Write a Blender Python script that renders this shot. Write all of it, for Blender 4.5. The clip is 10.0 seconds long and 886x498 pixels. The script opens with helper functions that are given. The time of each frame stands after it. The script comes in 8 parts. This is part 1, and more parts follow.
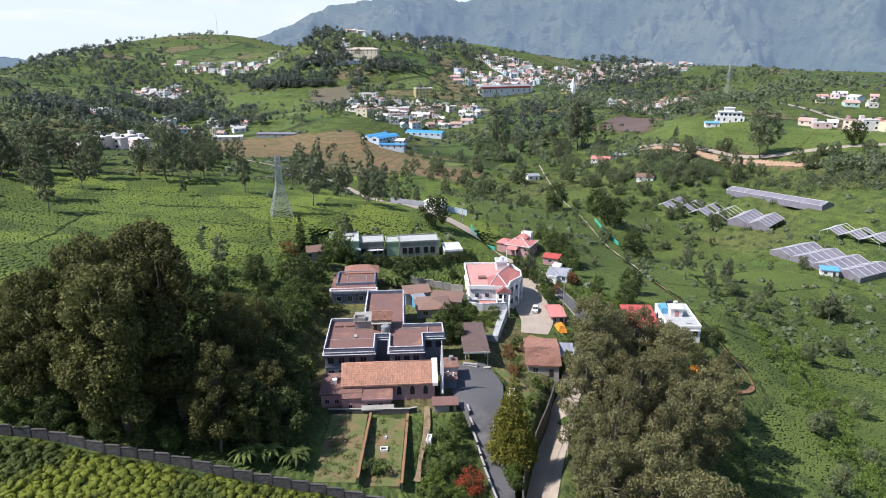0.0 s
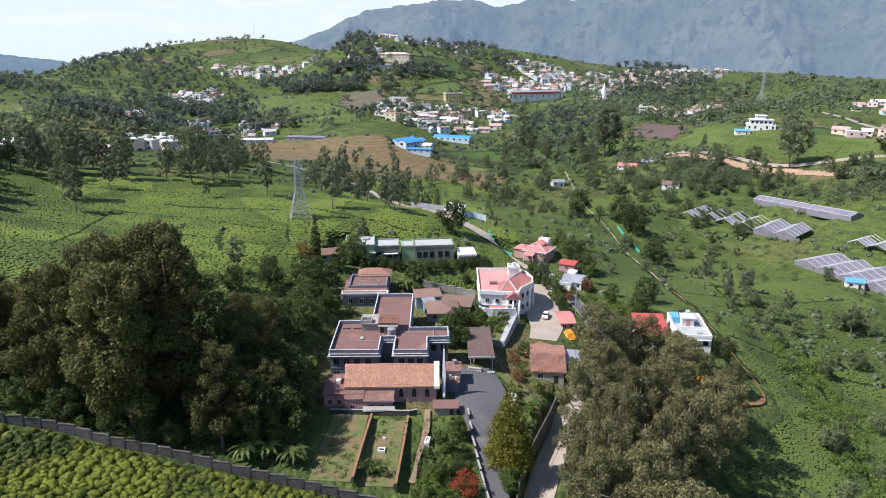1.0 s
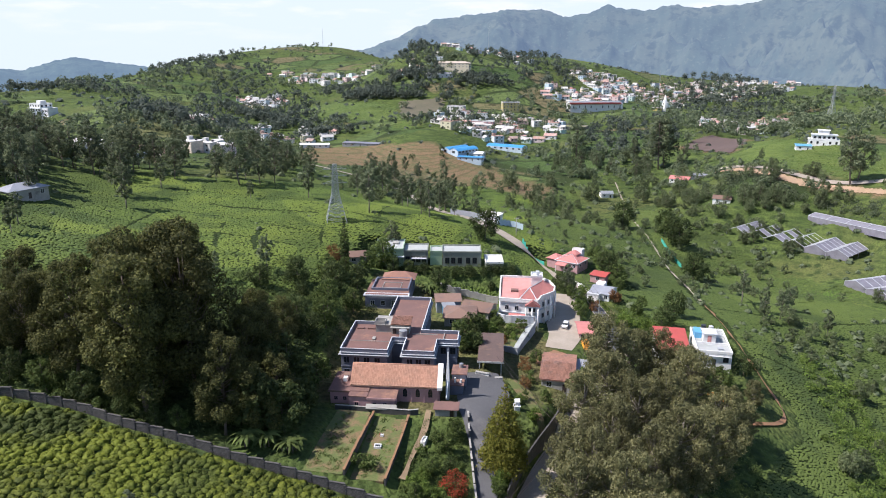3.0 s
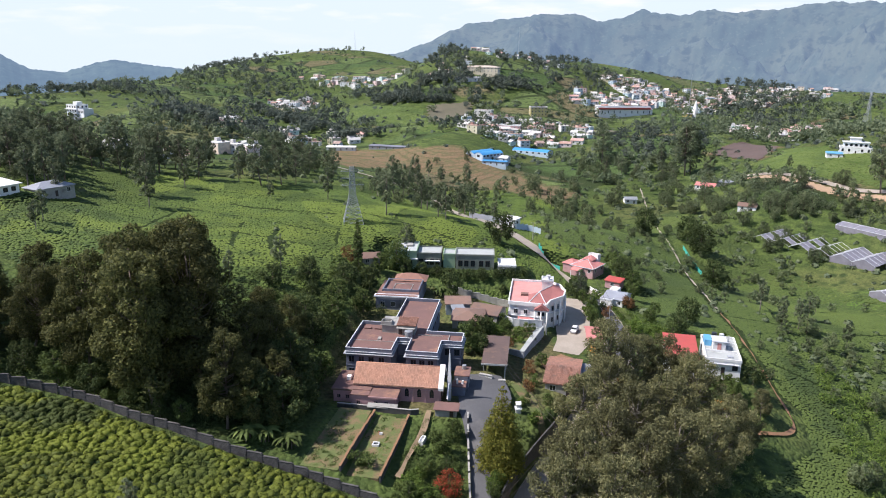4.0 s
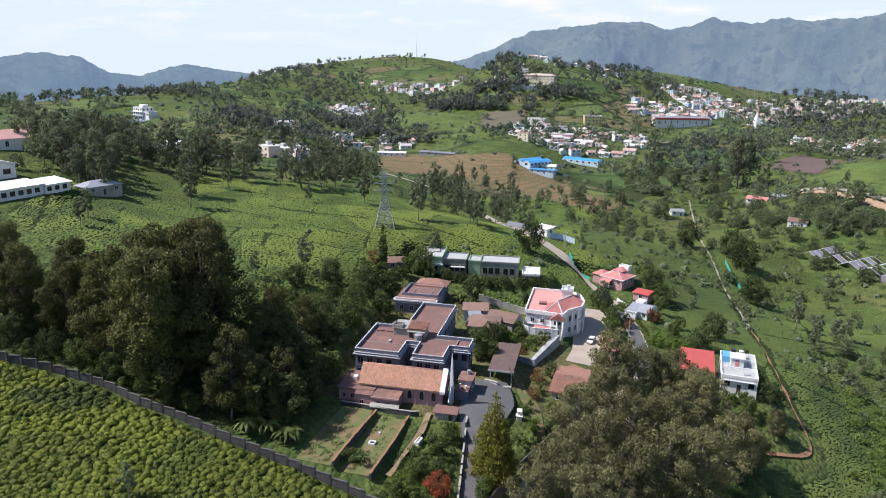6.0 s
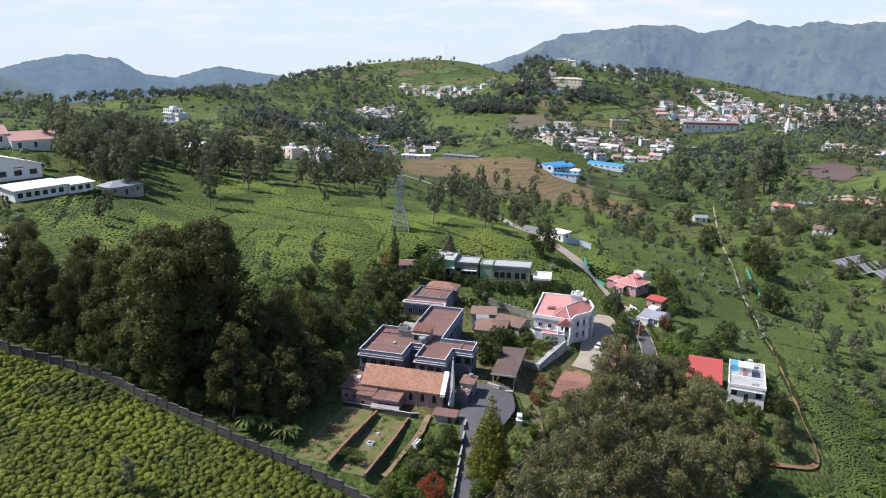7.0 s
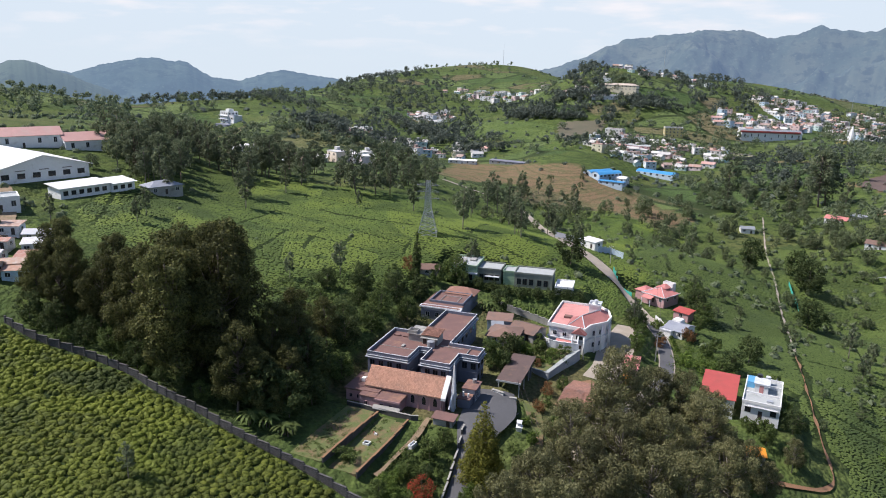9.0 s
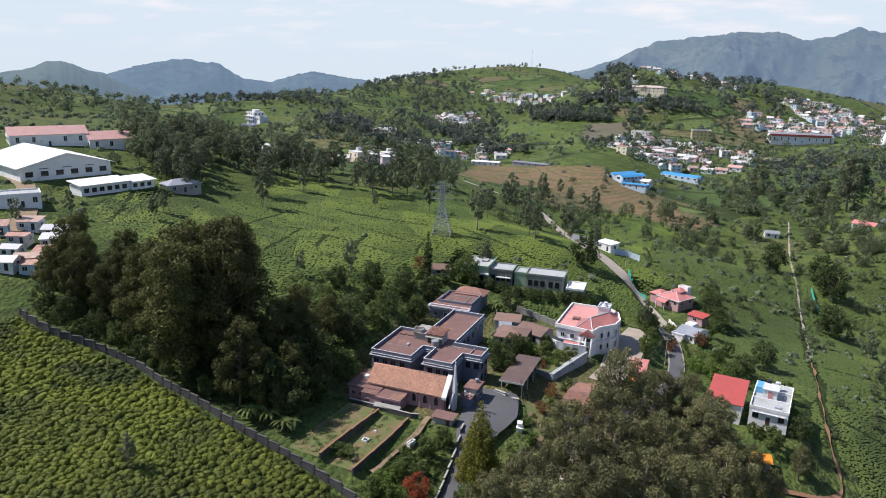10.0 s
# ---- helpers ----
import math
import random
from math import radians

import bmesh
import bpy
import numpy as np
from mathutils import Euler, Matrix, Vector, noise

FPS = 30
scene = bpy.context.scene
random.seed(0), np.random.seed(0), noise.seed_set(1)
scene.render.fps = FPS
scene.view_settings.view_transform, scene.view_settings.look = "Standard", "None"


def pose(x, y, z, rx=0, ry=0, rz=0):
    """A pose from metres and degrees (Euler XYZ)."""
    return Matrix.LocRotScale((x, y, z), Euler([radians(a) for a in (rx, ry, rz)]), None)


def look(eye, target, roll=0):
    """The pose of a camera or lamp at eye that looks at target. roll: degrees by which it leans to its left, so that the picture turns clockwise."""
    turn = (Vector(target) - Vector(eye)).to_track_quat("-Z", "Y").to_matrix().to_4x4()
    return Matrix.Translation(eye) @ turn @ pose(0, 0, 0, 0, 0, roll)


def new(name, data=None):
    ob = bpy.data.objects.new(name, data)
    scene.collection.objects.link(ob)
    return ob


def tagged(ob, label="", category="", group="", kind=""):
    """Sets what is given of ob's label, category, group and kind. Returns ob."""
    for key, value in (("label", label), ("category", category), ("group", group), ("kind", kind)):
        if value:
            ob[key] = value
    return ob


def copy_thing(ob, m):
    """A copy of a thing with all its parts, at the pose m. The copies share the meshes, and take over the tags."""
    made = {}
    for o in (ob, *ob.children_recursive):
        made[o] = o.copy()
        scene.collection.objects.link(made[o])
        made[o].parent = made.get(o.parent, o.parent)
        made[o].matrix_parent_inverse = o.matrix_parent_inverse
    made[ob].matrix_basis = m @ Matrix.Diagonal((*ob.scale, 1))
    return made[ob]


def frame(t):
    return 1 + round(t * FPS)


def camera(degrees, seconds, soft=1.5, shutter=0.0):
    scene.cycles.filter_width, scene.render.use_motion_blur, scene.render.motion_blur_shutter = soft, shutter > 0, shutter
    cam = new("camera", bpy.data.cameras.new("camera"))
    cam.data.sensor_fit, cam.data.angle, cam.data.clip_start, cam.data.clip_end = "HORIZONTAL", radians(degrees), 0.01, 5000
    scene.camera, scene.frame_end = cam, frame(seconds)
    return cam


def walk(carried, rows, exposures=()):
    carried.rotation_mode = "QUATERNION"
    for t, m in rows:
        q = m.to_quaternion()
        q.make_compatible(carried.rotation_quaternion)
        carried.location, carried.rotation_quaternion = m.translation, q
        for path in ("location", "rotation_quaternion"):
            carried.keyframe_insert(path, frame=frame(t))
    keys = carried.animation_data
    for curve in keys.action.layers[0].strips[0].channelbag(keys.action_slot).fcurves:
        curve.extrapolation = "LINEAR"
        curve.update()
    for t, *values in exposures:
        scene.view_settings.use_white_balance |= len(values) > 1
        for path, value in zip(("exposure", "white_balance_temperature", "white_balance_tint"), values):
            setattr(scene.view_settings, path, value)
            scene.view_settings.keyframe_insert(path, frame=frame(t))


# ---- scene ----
cam = camera(64.22, 10.0, 1.0)
# seconds, then place in metres and turn in degrees
PATH = [
    (0, 0, 0, 72, 72.999, 0.478, -0.146),
    (0.5, 2.919, -0.757, 72.359, 73.183, 0.38, 1.249),
    (1, 5.834, -1.478, 72.568, 73.366, 0.273, 2.631),
    (1.5, 8.748, -2.153, 72.672, 73.547, 0.161, 4),
    (2, 11.664, -2.771, 72.714, 73.722, 0.044, 5.355),
    (2.5, 14.584, -3.325, 72.729, 73.892, -0.076, 6.696),
    (3, 17.509, -3.807, 72.746, 74.053, -0.197, 8.024),
    (3.5, 20.441, -4.209, 72.79, 74.205, -0.317, 9.338),
    (4, 23.379, -4.524, 72.876, 74.348, -0.435, 10.639),
    (4.5, 26.321, -4.749, 73.017, 74.48, -0.55, 11.927),
    (5, 29.267, -4.878, 73.217, 74.602, -0.661, 13.203),
    (5.5, 32.213, -4.907, 73.476, 74.712, -0.766, 14.466),
    (6, 35.155, -4.834, 73.788, 74.812, -0.865, 15.718),
    (6.5, 38.09, -4.655, 74.139, 74.902, -0.957, 16.959),
    (7, 41.013, -4.371, 74.511, 74.982, -1.042, 18.189),
    (7.5, 43.917, -3.98, 74.878, 75.053, -1.12, 19.41),
    (8, 46.796, -3.483, 75.21, 75.116, -1.189, 20.622),
    (8.5, 49.642, -2.881, 75.471, 75.172, -1.251, 21.827),
    (9, 52.448, -2.176, 75.616, 75.224, -1.306, 23.024),
    (9.5, 55.204, -1.37, 75.598, 75.271, -1.354, 24.215),
    (10, 57.9, -0.468, 75.361, 75.316, -1.397, 25.401),
]
walk(cam, [(t, pose(x, y, z, rx, ry, rz)) for t, x, y, z, rx, ry, rz in PATH], exposures=((0, .65, 6400, 15), (5, .60, 6400, 15), (10, .40, 6400, 15)))

# ---- sky, sun and the hazy distance ----
SUN_FROM = Vector((-0.92, -0.27, 1.22))
world = bpy.data.worlds.new("daylight")
scene.world = world
world.use_nodes = True
sky = world.node_tree.nodes.new("ShaderNodeTexSky")
sky.sky_type, sky.sun_disc = "NISHITA", False
sky.sun_elevation, sky.sun_rotation = radians(51.8), radians(253.6)
sky.altitude, sky.dust_density = 1800, 2.0
world.node_tree.links.new(sky.outputs[0], world.node_tree.nodes["Background"].inputs[0])
world.node_tree.nodes["Background"].inputs[1].default_value = 0.125
sun = new("sun", bpy.data.lights.new("sun", "SUN"))
sun.data.energy, sun.data.angle, sun.data.color = 4.9, radians(0.55), (1.0, 0.955, 0.90)
sun.matrix_world = look(SUN_FROM * 400, (0, 0, 0))


# ---- materials ----
def nodes_of(name):
    m = bpy.data.materials.new(name)
    m.use_nodes = True
    return m, m.node_tree.nodes, m.node_tree.links, m.node_tree.nodes["Principled BSDF"]


def mixer(nodes, links, fac, a, b):
    n = nodes.new("ShaderNodeMix")
    n.data_type = "RGBA"
    for slot, v in ((n.inputs[0], fac), (n.inputs[6], a), (n.inputs[7], b)):
        if isinstance(v, (tuple, list)):
            slot.default_value = (*v[:3], 1)
        elif isinstance(v, (int, float)):
            slot.default_value = v
        else:
            links.new(v, slot)
    return n.outputs[2]


def noise_of(nodes, links, scale, detail=4, rough=.6, where="Object"):
    co = nodes.new("ShaderNodeTexCoord")
    n = nodes.new("ShaderNodeTexNoise")
    n.inputs["Scale"].default_value, n.inputs["Detail"].default_value, n.inputs["Roughness"].default_value = scale, detail, rough
    links.new(co.outputs[where], n.inputs["Vector"])
    return n.outputs["Fac"]


def ramp_of(nodes, links, fac, low, high):
    n = nodes.new("ShaderNodeMapRange")
    n.inputs[1].default_value, n.inputs[2].default_value = low, high
    links.new(fac, n.inputs[0])
    return n.outputs[0]


def surface(name, base, other, scale=.6, low=.4, high=.65, fine=9., rough=.85, bump=.3, vary=0., stain=None, metal=0.):
    """A worn surface: base and other mixed in blotches, with a fine grain, relief and, with vary, each piece a little lighter or darker."""
    m, nodes, links, b = nodes_of(name)
    colour = mixer(nodes, links, ramp_of(nodes, links, noise_of(nodes, links, scale), low, high), base, other)
    grain = noise_of(nodes, links, fine, 6, .7)
    colour = mixer(nodes, links, ramp_of(nodes, links, grain, .3, .75), colour, tuple(c * .72 for c in base))
    if stain:
        colour = mixer(nodes, links, ramp_of(nodes, links, noise_of(nodes, links, scale * .45, 5, .75), .56, .7), colour, stain)
    if vary:
        geo, info, add, hsv = (nodes.new("ShaderNode" + k) for k in ("NewGeometry", "ObjectInfo", "Math", "HueSaturation"))
        links.new(geo.outputs["Random Per Island"], add.inputs[0])
        links.new(info.outputs["Random"], add.inputs[1])
        span = nodes.new("ShaderNodeMapRange")
        span.inputs[2].default_value, span.inputs[3].default_value, span.inputs[4].default_value = 2, 1 - vary, 1 + vary
        links.new(add.outputs[0], span.inputs[0])
        links.new(span.outputs[0], hsv.inputs["Value"])
        links.new(colour, hsv.inputs["Color"])
        colour = hsv.outputs[0]
    links.new(colour, b.inputs["Base Color"])
    b.inputs["Roughness"].default_value, b.inputs["Metallic"].default_value = rough, metal
    if bump:
        n = nodes.new("ShaderNodeBump")
        n.inputs["Strength"].default_value, n.inputs["Distance"].default_value = bump, .05
        links.new(grain, n.inputs["Height"])
        links.new(n.outputs[0], b.inputs["Normal"])
    return m


def foliage(name, dark, light, translucent=.4, gloss=.75):
    """Leaves: every leaf its own green, every plant a little different, light shining through."""
    m, nodes, links, b = nodes_of(name)
    geo, info = nodes.new("ShaderNodeNewGeometry"), nodes.new("ShaderNodeObjectInfo")
    colour = mixer(nodes, links, geo.outputs["Random Per Island"], dark, light)
    hsv, span = nodes.new("ShaderNodeHueSaturation"), nodes.new("ShaderNodeMapRange")
    span.inputs[3].default_value, span.inputs[4].default_value = .75, 1.25
    links.new(info.outputs["Random"], span.inputs[0])
    links.new(span.outputs[0], hsv.inputs["Value"])
    links.new(colour, hsv.inputs["Color"])
    links.new(hsv.outputs[0], b.inputs["Base Color"])
    b.inputs["Roughness"].default_value, b.inputs["Specular IOR Level"].default_value = gloss, .18
    thin, both = nodes.new("ShaderNodeBsdfTranslucent"), nodes.new("ShaderNodeMixShader")
    links.new(hsv.outputs[0], thin.inputs[0])
    both.inputs[0].default_value = translucent
    links.new(b.outputs[0], both.inputs[1])
    links.new(thin.outputs[0], both.inputs[2])
    links.new(both.outputs[0], nodes["Material Output"].inputs[0])
    return m


def clipped(name, dark, light, fresh, gap):
    """Clipped tea: each bush its own green, fresh yellower shoots in drifts, older plots darker, fine leaf grain and relief."""
    m, nodes, links, b = nodes_of(name)
    geo = nodes.new("ShaderNodeNewGeometry")
    colour = mixer(nodes, links, geo.outputs["Random Per Island"], dark, light)
    place, plot, share = nodes.new("ShaderNodeTexCoord"), nodes.new("ShaderNodeTexVoronoi"), nodes.new("ShaderNodeSeparateColor")
    plot.inputs["Scale"].default_value = .03
    links.new(place.outputs["Object"], plot.inputs["Vector"])
    links.new(plot.outputs["Color"], share.inputs[0])
    colour = mixer(nodes, links, ramp_of(nodes, links, share.outputs[0], .62, .66), colour, tuple((c + d) * .40 for c, d in zip(dark, light)))
    colour = mixer(nodes, links, ramp_of(nodes, links, share.outputs[1], .74, .78), colour, tuple((c + d) * .5 for c, d in zip(light, fresh)))
    old = ramp_of(nodes, links, noise_of(nodes, links, .04, 5, .7), .52, .60)
    colour = mixer(nodes, links, old, colour, tuple(d * 1.25 for d in gap))
    shoots = ramp_of(nodes, links, noise_of(nodes, links, .028, 5, .62), .53, .64)
    half = nodes.new("ShaderNodeMath")
    half.operation, half.inputs[1].default_value = "MULTIPLY", .75
    links.new(shoots, half.inputs[0])
    colour = mixer(nodes, links, half.outputs[0], colour, fresh)
    grain = noise_of(nodes, links, 5, 4, .75)
    colour = mixer(nodes, links, ramp_of(nodes, links, grain, .5, .7), colour, gap)
    links.new(colour, b.inputs["Base Color"])
    b.inputs["Roughness"].default_value, b.inputs["Specular IOR Level"].default_value = .7, .2
    n = nodes.new("ShaderNodeBump")
    n.inputs["Strength"].default_value, n.inputs["Distance"].default_value = .7, .1
    n.invert = True
    links.new(grain, n.inputs["Height"])
    links.new(n.outputs[0], b.inputs["Normal"])
    return m


def island_tints(name, colours):
    return tints(name, colours, .8, True)


def tints(name, colours, rough=.8, island=False):
    """Painted walls: each house takes one of the colours."""
    m, nodes, links, b = nodes_of(name)
    info, ramp = nodes.new("ShaderNodeObjectInfo"), nodes.new("ShaderNodeValToRGB")
    ramp.color_ramp.interpolation = "CONSTANT"
    for i, c in enumerate(colours):
        e = ramp.color_ramp.elements[i] if i < 2 else ramp.color_ramp.elements.new(i / len(colours))
        e.position, e.color = i / len(colours), (*c, 1)
    geo = nodes.new("ShaderNodeNewGeometry")
    links.new(geo.outputs["Random Per Island"] if island else info.outputs["Random"], ramp.inputs[0])
    dirt = ramp_of(nodes, links, noise_of(nodes, links, .7, 5, .7), .45, .75)
    links.new(mixer(nodes, links, dirt, ramp.outputs[0], (.42, .38, .33)), b.inputs["Base Color"])
    b.inputs["Roughness"].default_value = rough
    return m


def glass(name, colour=(.02, .025, .03)):
    m, nodes, links, b = nodes_of(name)
    b.inputs["Base Color"].default_value, b.inputs["Roughness"].default_value = (*colour, 1), .12
    return m


WHITE = surface("white_paint", (.80, .80, .78), (.72, .71, .68), stain=(.52, .5, .46))
WHITE_TRIM = surface("white_trim", (.62, .64, .66), (.45, .47, .5), 1.2)
SLATE = surface("slate_blue_paint", (.16, .18, .23), (.12, .13, .17), .5, stain=(.07, .075, .085))
PINK = surface("pink_plaster", (.50, .30, .30), (.42, .25, .25), .5, stain=(.28, .19, .18))
DARK_DECK = surface("old_brown_slab", (.12, .08, .07), (.085, .062, .056), .4, fine=4, stain=(.16, .10, .075))
DECK = surface("brown_terrace", (.185, .10, .085), (.135, .08, .07), .35, fine=4, stain=(.27, .145, .095))
TILE = surface("clay_tile", (.43, .225, .15), (.33, .185, .13), .5, vary=.32, stain=(.2, .14, .11), fine=5)
OLD_TILE = surface("old_clay_tile", (.20, .122, .092), (.15, .10, .08), .5, vary=.28, stain=(.12, .09, .08), fine=5)
RED_TILE = surface("weathered_red_tile", (.31, .155, .11), (.23, .13, .10), .5, vary=.3, stain=(.15, .105, .09), fine=5)
TILE_BED = surface("tile_bed", (.22, .10, .06), (.17, .09, .06))
CONCRETE = surface("concrete", (.36, .35, .32), (.27, .26, .24), .4, stain=(.17, .165, .15))
def blocks(name, base, other, joint):
    """Courses of weathered concrete blocks on an upright wall that runs from west to east."""
    m, nodes, links, b = nodes_of(name)
    place, cut, turn, brick = (nodes.new("ShaderNode" + k) for k in ("TexCoord", "SeparateXYZ", "CombineXYZ", "TexBrick"))
    links.new(place.outputs["Object"], cut.inputs[0])
    links.new(cut.outputs[0], turn.inputs[0])
    links.new(cut.outputs[2], turn.inputs[1])
    links.new(turn.outputs[0], brick.inputs["Vector"])
    for key, value in (("Color1", base), ("Color2", other), ("Mortar", joint)):
        brick.inputs[key].default_value = (*value, 1)
    brick.inputs["Scale"].default_value, brick.inputs["Mortar Size"].default_value = 1., .03
    brick.inputs["Brick Width"].default_value, brick.inputs["Row Height"].default_value = .5, .24
    c = mixer(nodes, links, ramp_of(nodes, links, noise_of(nodes, links, .8, 6, .75), .48, .62), brick.outputs["Color"], tuple(k * .45 for k in base))
    c = mixer(nodes, links, ramp_of(nodes, links, noise_of(nodes, links, 2.5, 6, .7), .58, .7), c, (.17, .165, .15))
    links.new(c, b.inputs["Base Color"])
    b.inputs["Roughness"].default_value, b.inputs["Specular IOR Level"].default_value = .9, .2
    return m


BLOCK_WALL = blocks("boundary_blocks", (.098, .094, .092), (.07, .068, .067), (.04, .039, .037))
OLD_WALL = surface("weathered_block_wall", (.082, .078, .076), (.04, .039, .036), .9, fine=2.5, vary=.25, stain=(.125, .12, .11))
ASPHALT = surface("asphalt", (.105, .105, .11), (.08, .08, .084), .15, fine=3, stain=(.145, .14, .135))
LANE = surface("dusty_concrete_lane", (.37, .32, .26), (.28, .24, .19), .25, fine=3)
SOIL = surface("red_soil", (.27, .14, .07), (.2, .12, .065), .3, fine=3)
DIRT = surface("trodden_dirt", (.27, .19, .115), (.19, .145, .08), .6, fine=3, stain=(.10, .11, .045))
ROSE = surface("rose_red_deck", (.60, .28, .25), (.52, .23, .21), .4, stain=(.36, .17, .14))
FADED_RED = surface("faded_red_sheet", (.52, .30, .26), (.44, .25, .22), .3, rough=.6, stain=(.4, .28, .24))
VILLA_TILE = surface("dark_rose_tile", (.36, .135, .12), (.29, .11, .10), .5, vary=.15, stain=(.2, .09, .08))
ROSE_TILE = surface("rose_tile", (.52, .20, .18), (.44, .165, .15), .5, vary=.15)
RED_SHEET = surface("red_sheet_roof", (.46, .085, .07), (.37, .075, .06), .4, rough=.5, stain=(.27, .075, .055))
BLUE_SHEET = surface("blue_sheet_roof", (.06, .30, .58), (.05, .24, .5), .1, rough=.45)
TURQUOISE = surface("turquoise_net", (.05, .42, .33), (.04, .33, .27), .3)
GREEN_WALL = surface("green_plaster", (.30, .42, .28), (.25, .35, .24), .3, stain=(.2, .26, .19))
OLIVE_WALL = surface("olive_grey_plaster", (.23, .25, .21), (.17, .19, .16), .3, stain=(.12, .13, .11))
PALE_ROOF = surface("pale_terrace", (.40, .42, .41), (.32, .34, .33), .3, stain=(.24, .25, .24))
TIN = surface("weathered_tin", (.34, .36, .38), (.25, .25, .26), .4, rough=.5, metal=.3, stain=(.25, .16, .1))
GREY_SHEET = surface("grey_sheeting", (.30, .32, .36), (.24, .25, .29), .3, rough=.5)
FILM = surface("dusty_plastic_film", (.23, .222, .255), (.15, .145, .17), .35, rough=.4, stain=(.10, .097, .11))
EARTH_BANK = surface("orange_earth_bank", (.40, .27, .17), (.31, .22, .14), .12, fine=1.5, stain=(.22, .17, .09))
PLOUGH = surface("dark_ploughed_earth", (.115, .075, .06), (.085, .06, .05), .2, fine=1.2)
STEEL = surface("galvanised_steel", (.52, .53, .54), (.4, .41, .42), 2, rough=.45, metal=.6)
DARK = surface("dark_joinery", (.045, .03, .025), (.03, .022, .02), 2, rough=.6)
BARK = surface("bark", (.16, .125, .095), (.1, .08, .062), 1.5, fine=6)
PALE_BARK = surface("pale_bark", (.22, .19, .155), (.14, .12, .1), 1.2, fine=6)
HULL = surface("white_car_paint", (.75, .75, .74), (.7, .7, .69), 1, rough=.25, bump=0)
RUBBER = surface("rubber", (.02, .02, .02), (.015, .015, .015), 3, rough=.8)
ORANGE = surface("orange_tarpaulin", (.70, .27, .02), (.6, .2, .02), 1, rough=.6)
PALE_BLUE = surface("pale_blue_wash", (.50, .60, .68), (.42, .52, .6), .3, stain=(.36, .40, .42))
BLUE_TANK = surface("blue_plastic", (.12, .38, .62), (.1, .32, .55), 1, rough=.4)
BLACK_TANK = surface("black_plastic", (.03, .03, .032), (.02, .02, .02), 1, rough=.4)
STONE = surface("rubble_stone", (.25, .23, .2), (.18, .165, .145), .8, vary=.2)
GREY_WALL = surface("grey_painted_wall", (.36, .38, .41), (.28, .30, .33), .4, stain=(.2, .21, .22))
PANE = glass("window_glass")
WALL_TINTS = [(.74, .73, .71), (.62, .60, .56), (.58, .42, .40), (.70, .68, .66), (.58, .55, .38), (.62, .68, .72), (.72, .71, .69), (.42, .56, .66), (.68, .58, .46), (.7, .7, .68), (.45, .62, .58), (.70, .56, .56), (.78, .78, .78)]
TOWN_WALL = tints("town_paint", WALL_TINTS)
ROOF_TINTS = [(.48, .46, .43), (.33, .19, .15), (.55, .54, .52), (.28, .19, .16), (.42, .41, .4), (.46, .25, .21), (.5, .5, .49)]
TOWN_ROOF = tints("town_roofs", ROOF_TINTS)
SHANTY_ROOF = tints("shanty_roofs", [(.42, .43, .44), (.36, .2, .13), (.5, .5, .5), (.33, .15, .1), (.55, .55, .53), (.38, .24, .17)], .55)

LEAF_GUM = foliage("gum_leaves", (.038, .046, .017), (.140, .140, .044), .30)
LEAF_OLIVE = foliage("grey_olive_leaves", (.074, .078, .034), (.205, .196, .088), .26, .55)
LEAF_DARK = foliage("dark_leaves", (.040, .062, .022), (.094, .120, .040))
LEAF_SHADE = foliage("shade_tree_leaves", (.092, .115, .066), (.172, .198, .108))
LEAF_MID = foliage("mid_green_leaves", (.050, .078, .023), (.135, .175, .050))
LEAF_BRIGHT = foliage("bright_leaves", (.07, .12, .025), (.17, .23, .05))
LEAF_GOLD = foliage("golden_conifer_leaves", (.09, .10, .02), (.23, .22, .04))
LEAF_RED = foliage("red_flowering_leaves", (.06, .075, .02), (.52, .075, .05))
LEAF_RUST = foliage("rust_leaves", (.14, .07, .03), (.22, .12, .05))
# Hedgerow and slope greens are lightened and blued, some distance haze put in.
LEAF_HEDGE = foliage("hedgerow_leaves", (.098, .126, .075), (.160, .190, .105), .35)
LEAF_SLOPE = foliage("slope_tree_leaves", (.090, .116, .060), (.180, .210, .102))
# Distance haze is put into the far woods' leaves as a paler, bluer green.
LEAF_HAZE = foliage("hazed_wood_leaves", (.102, .128, .104), (.155, .182, .140), .35)
TEA_NEAR = clipped("tea_leaves", (.054, .070, .010), (.122, .140, .016), (.138, .168, .018), (.034, .047, .009))
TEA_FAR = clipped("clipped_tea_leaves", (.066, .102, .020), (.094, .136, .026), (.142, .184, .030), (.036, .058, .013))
# Darker copy of the clipped tea, the eastern slope's shade put into its greens.
TEA_SHADED = clipped("tea_leaves_painted_shade", (.053, .080, .020), (.076, .108, .026), (.092, .126, .029), (.037, .056, .016))
CROP = clipped("young_crop_leaves", (.082, .122, .028), (.108, .150, .036), (.125, .165, .038), (.052, .08, .02))


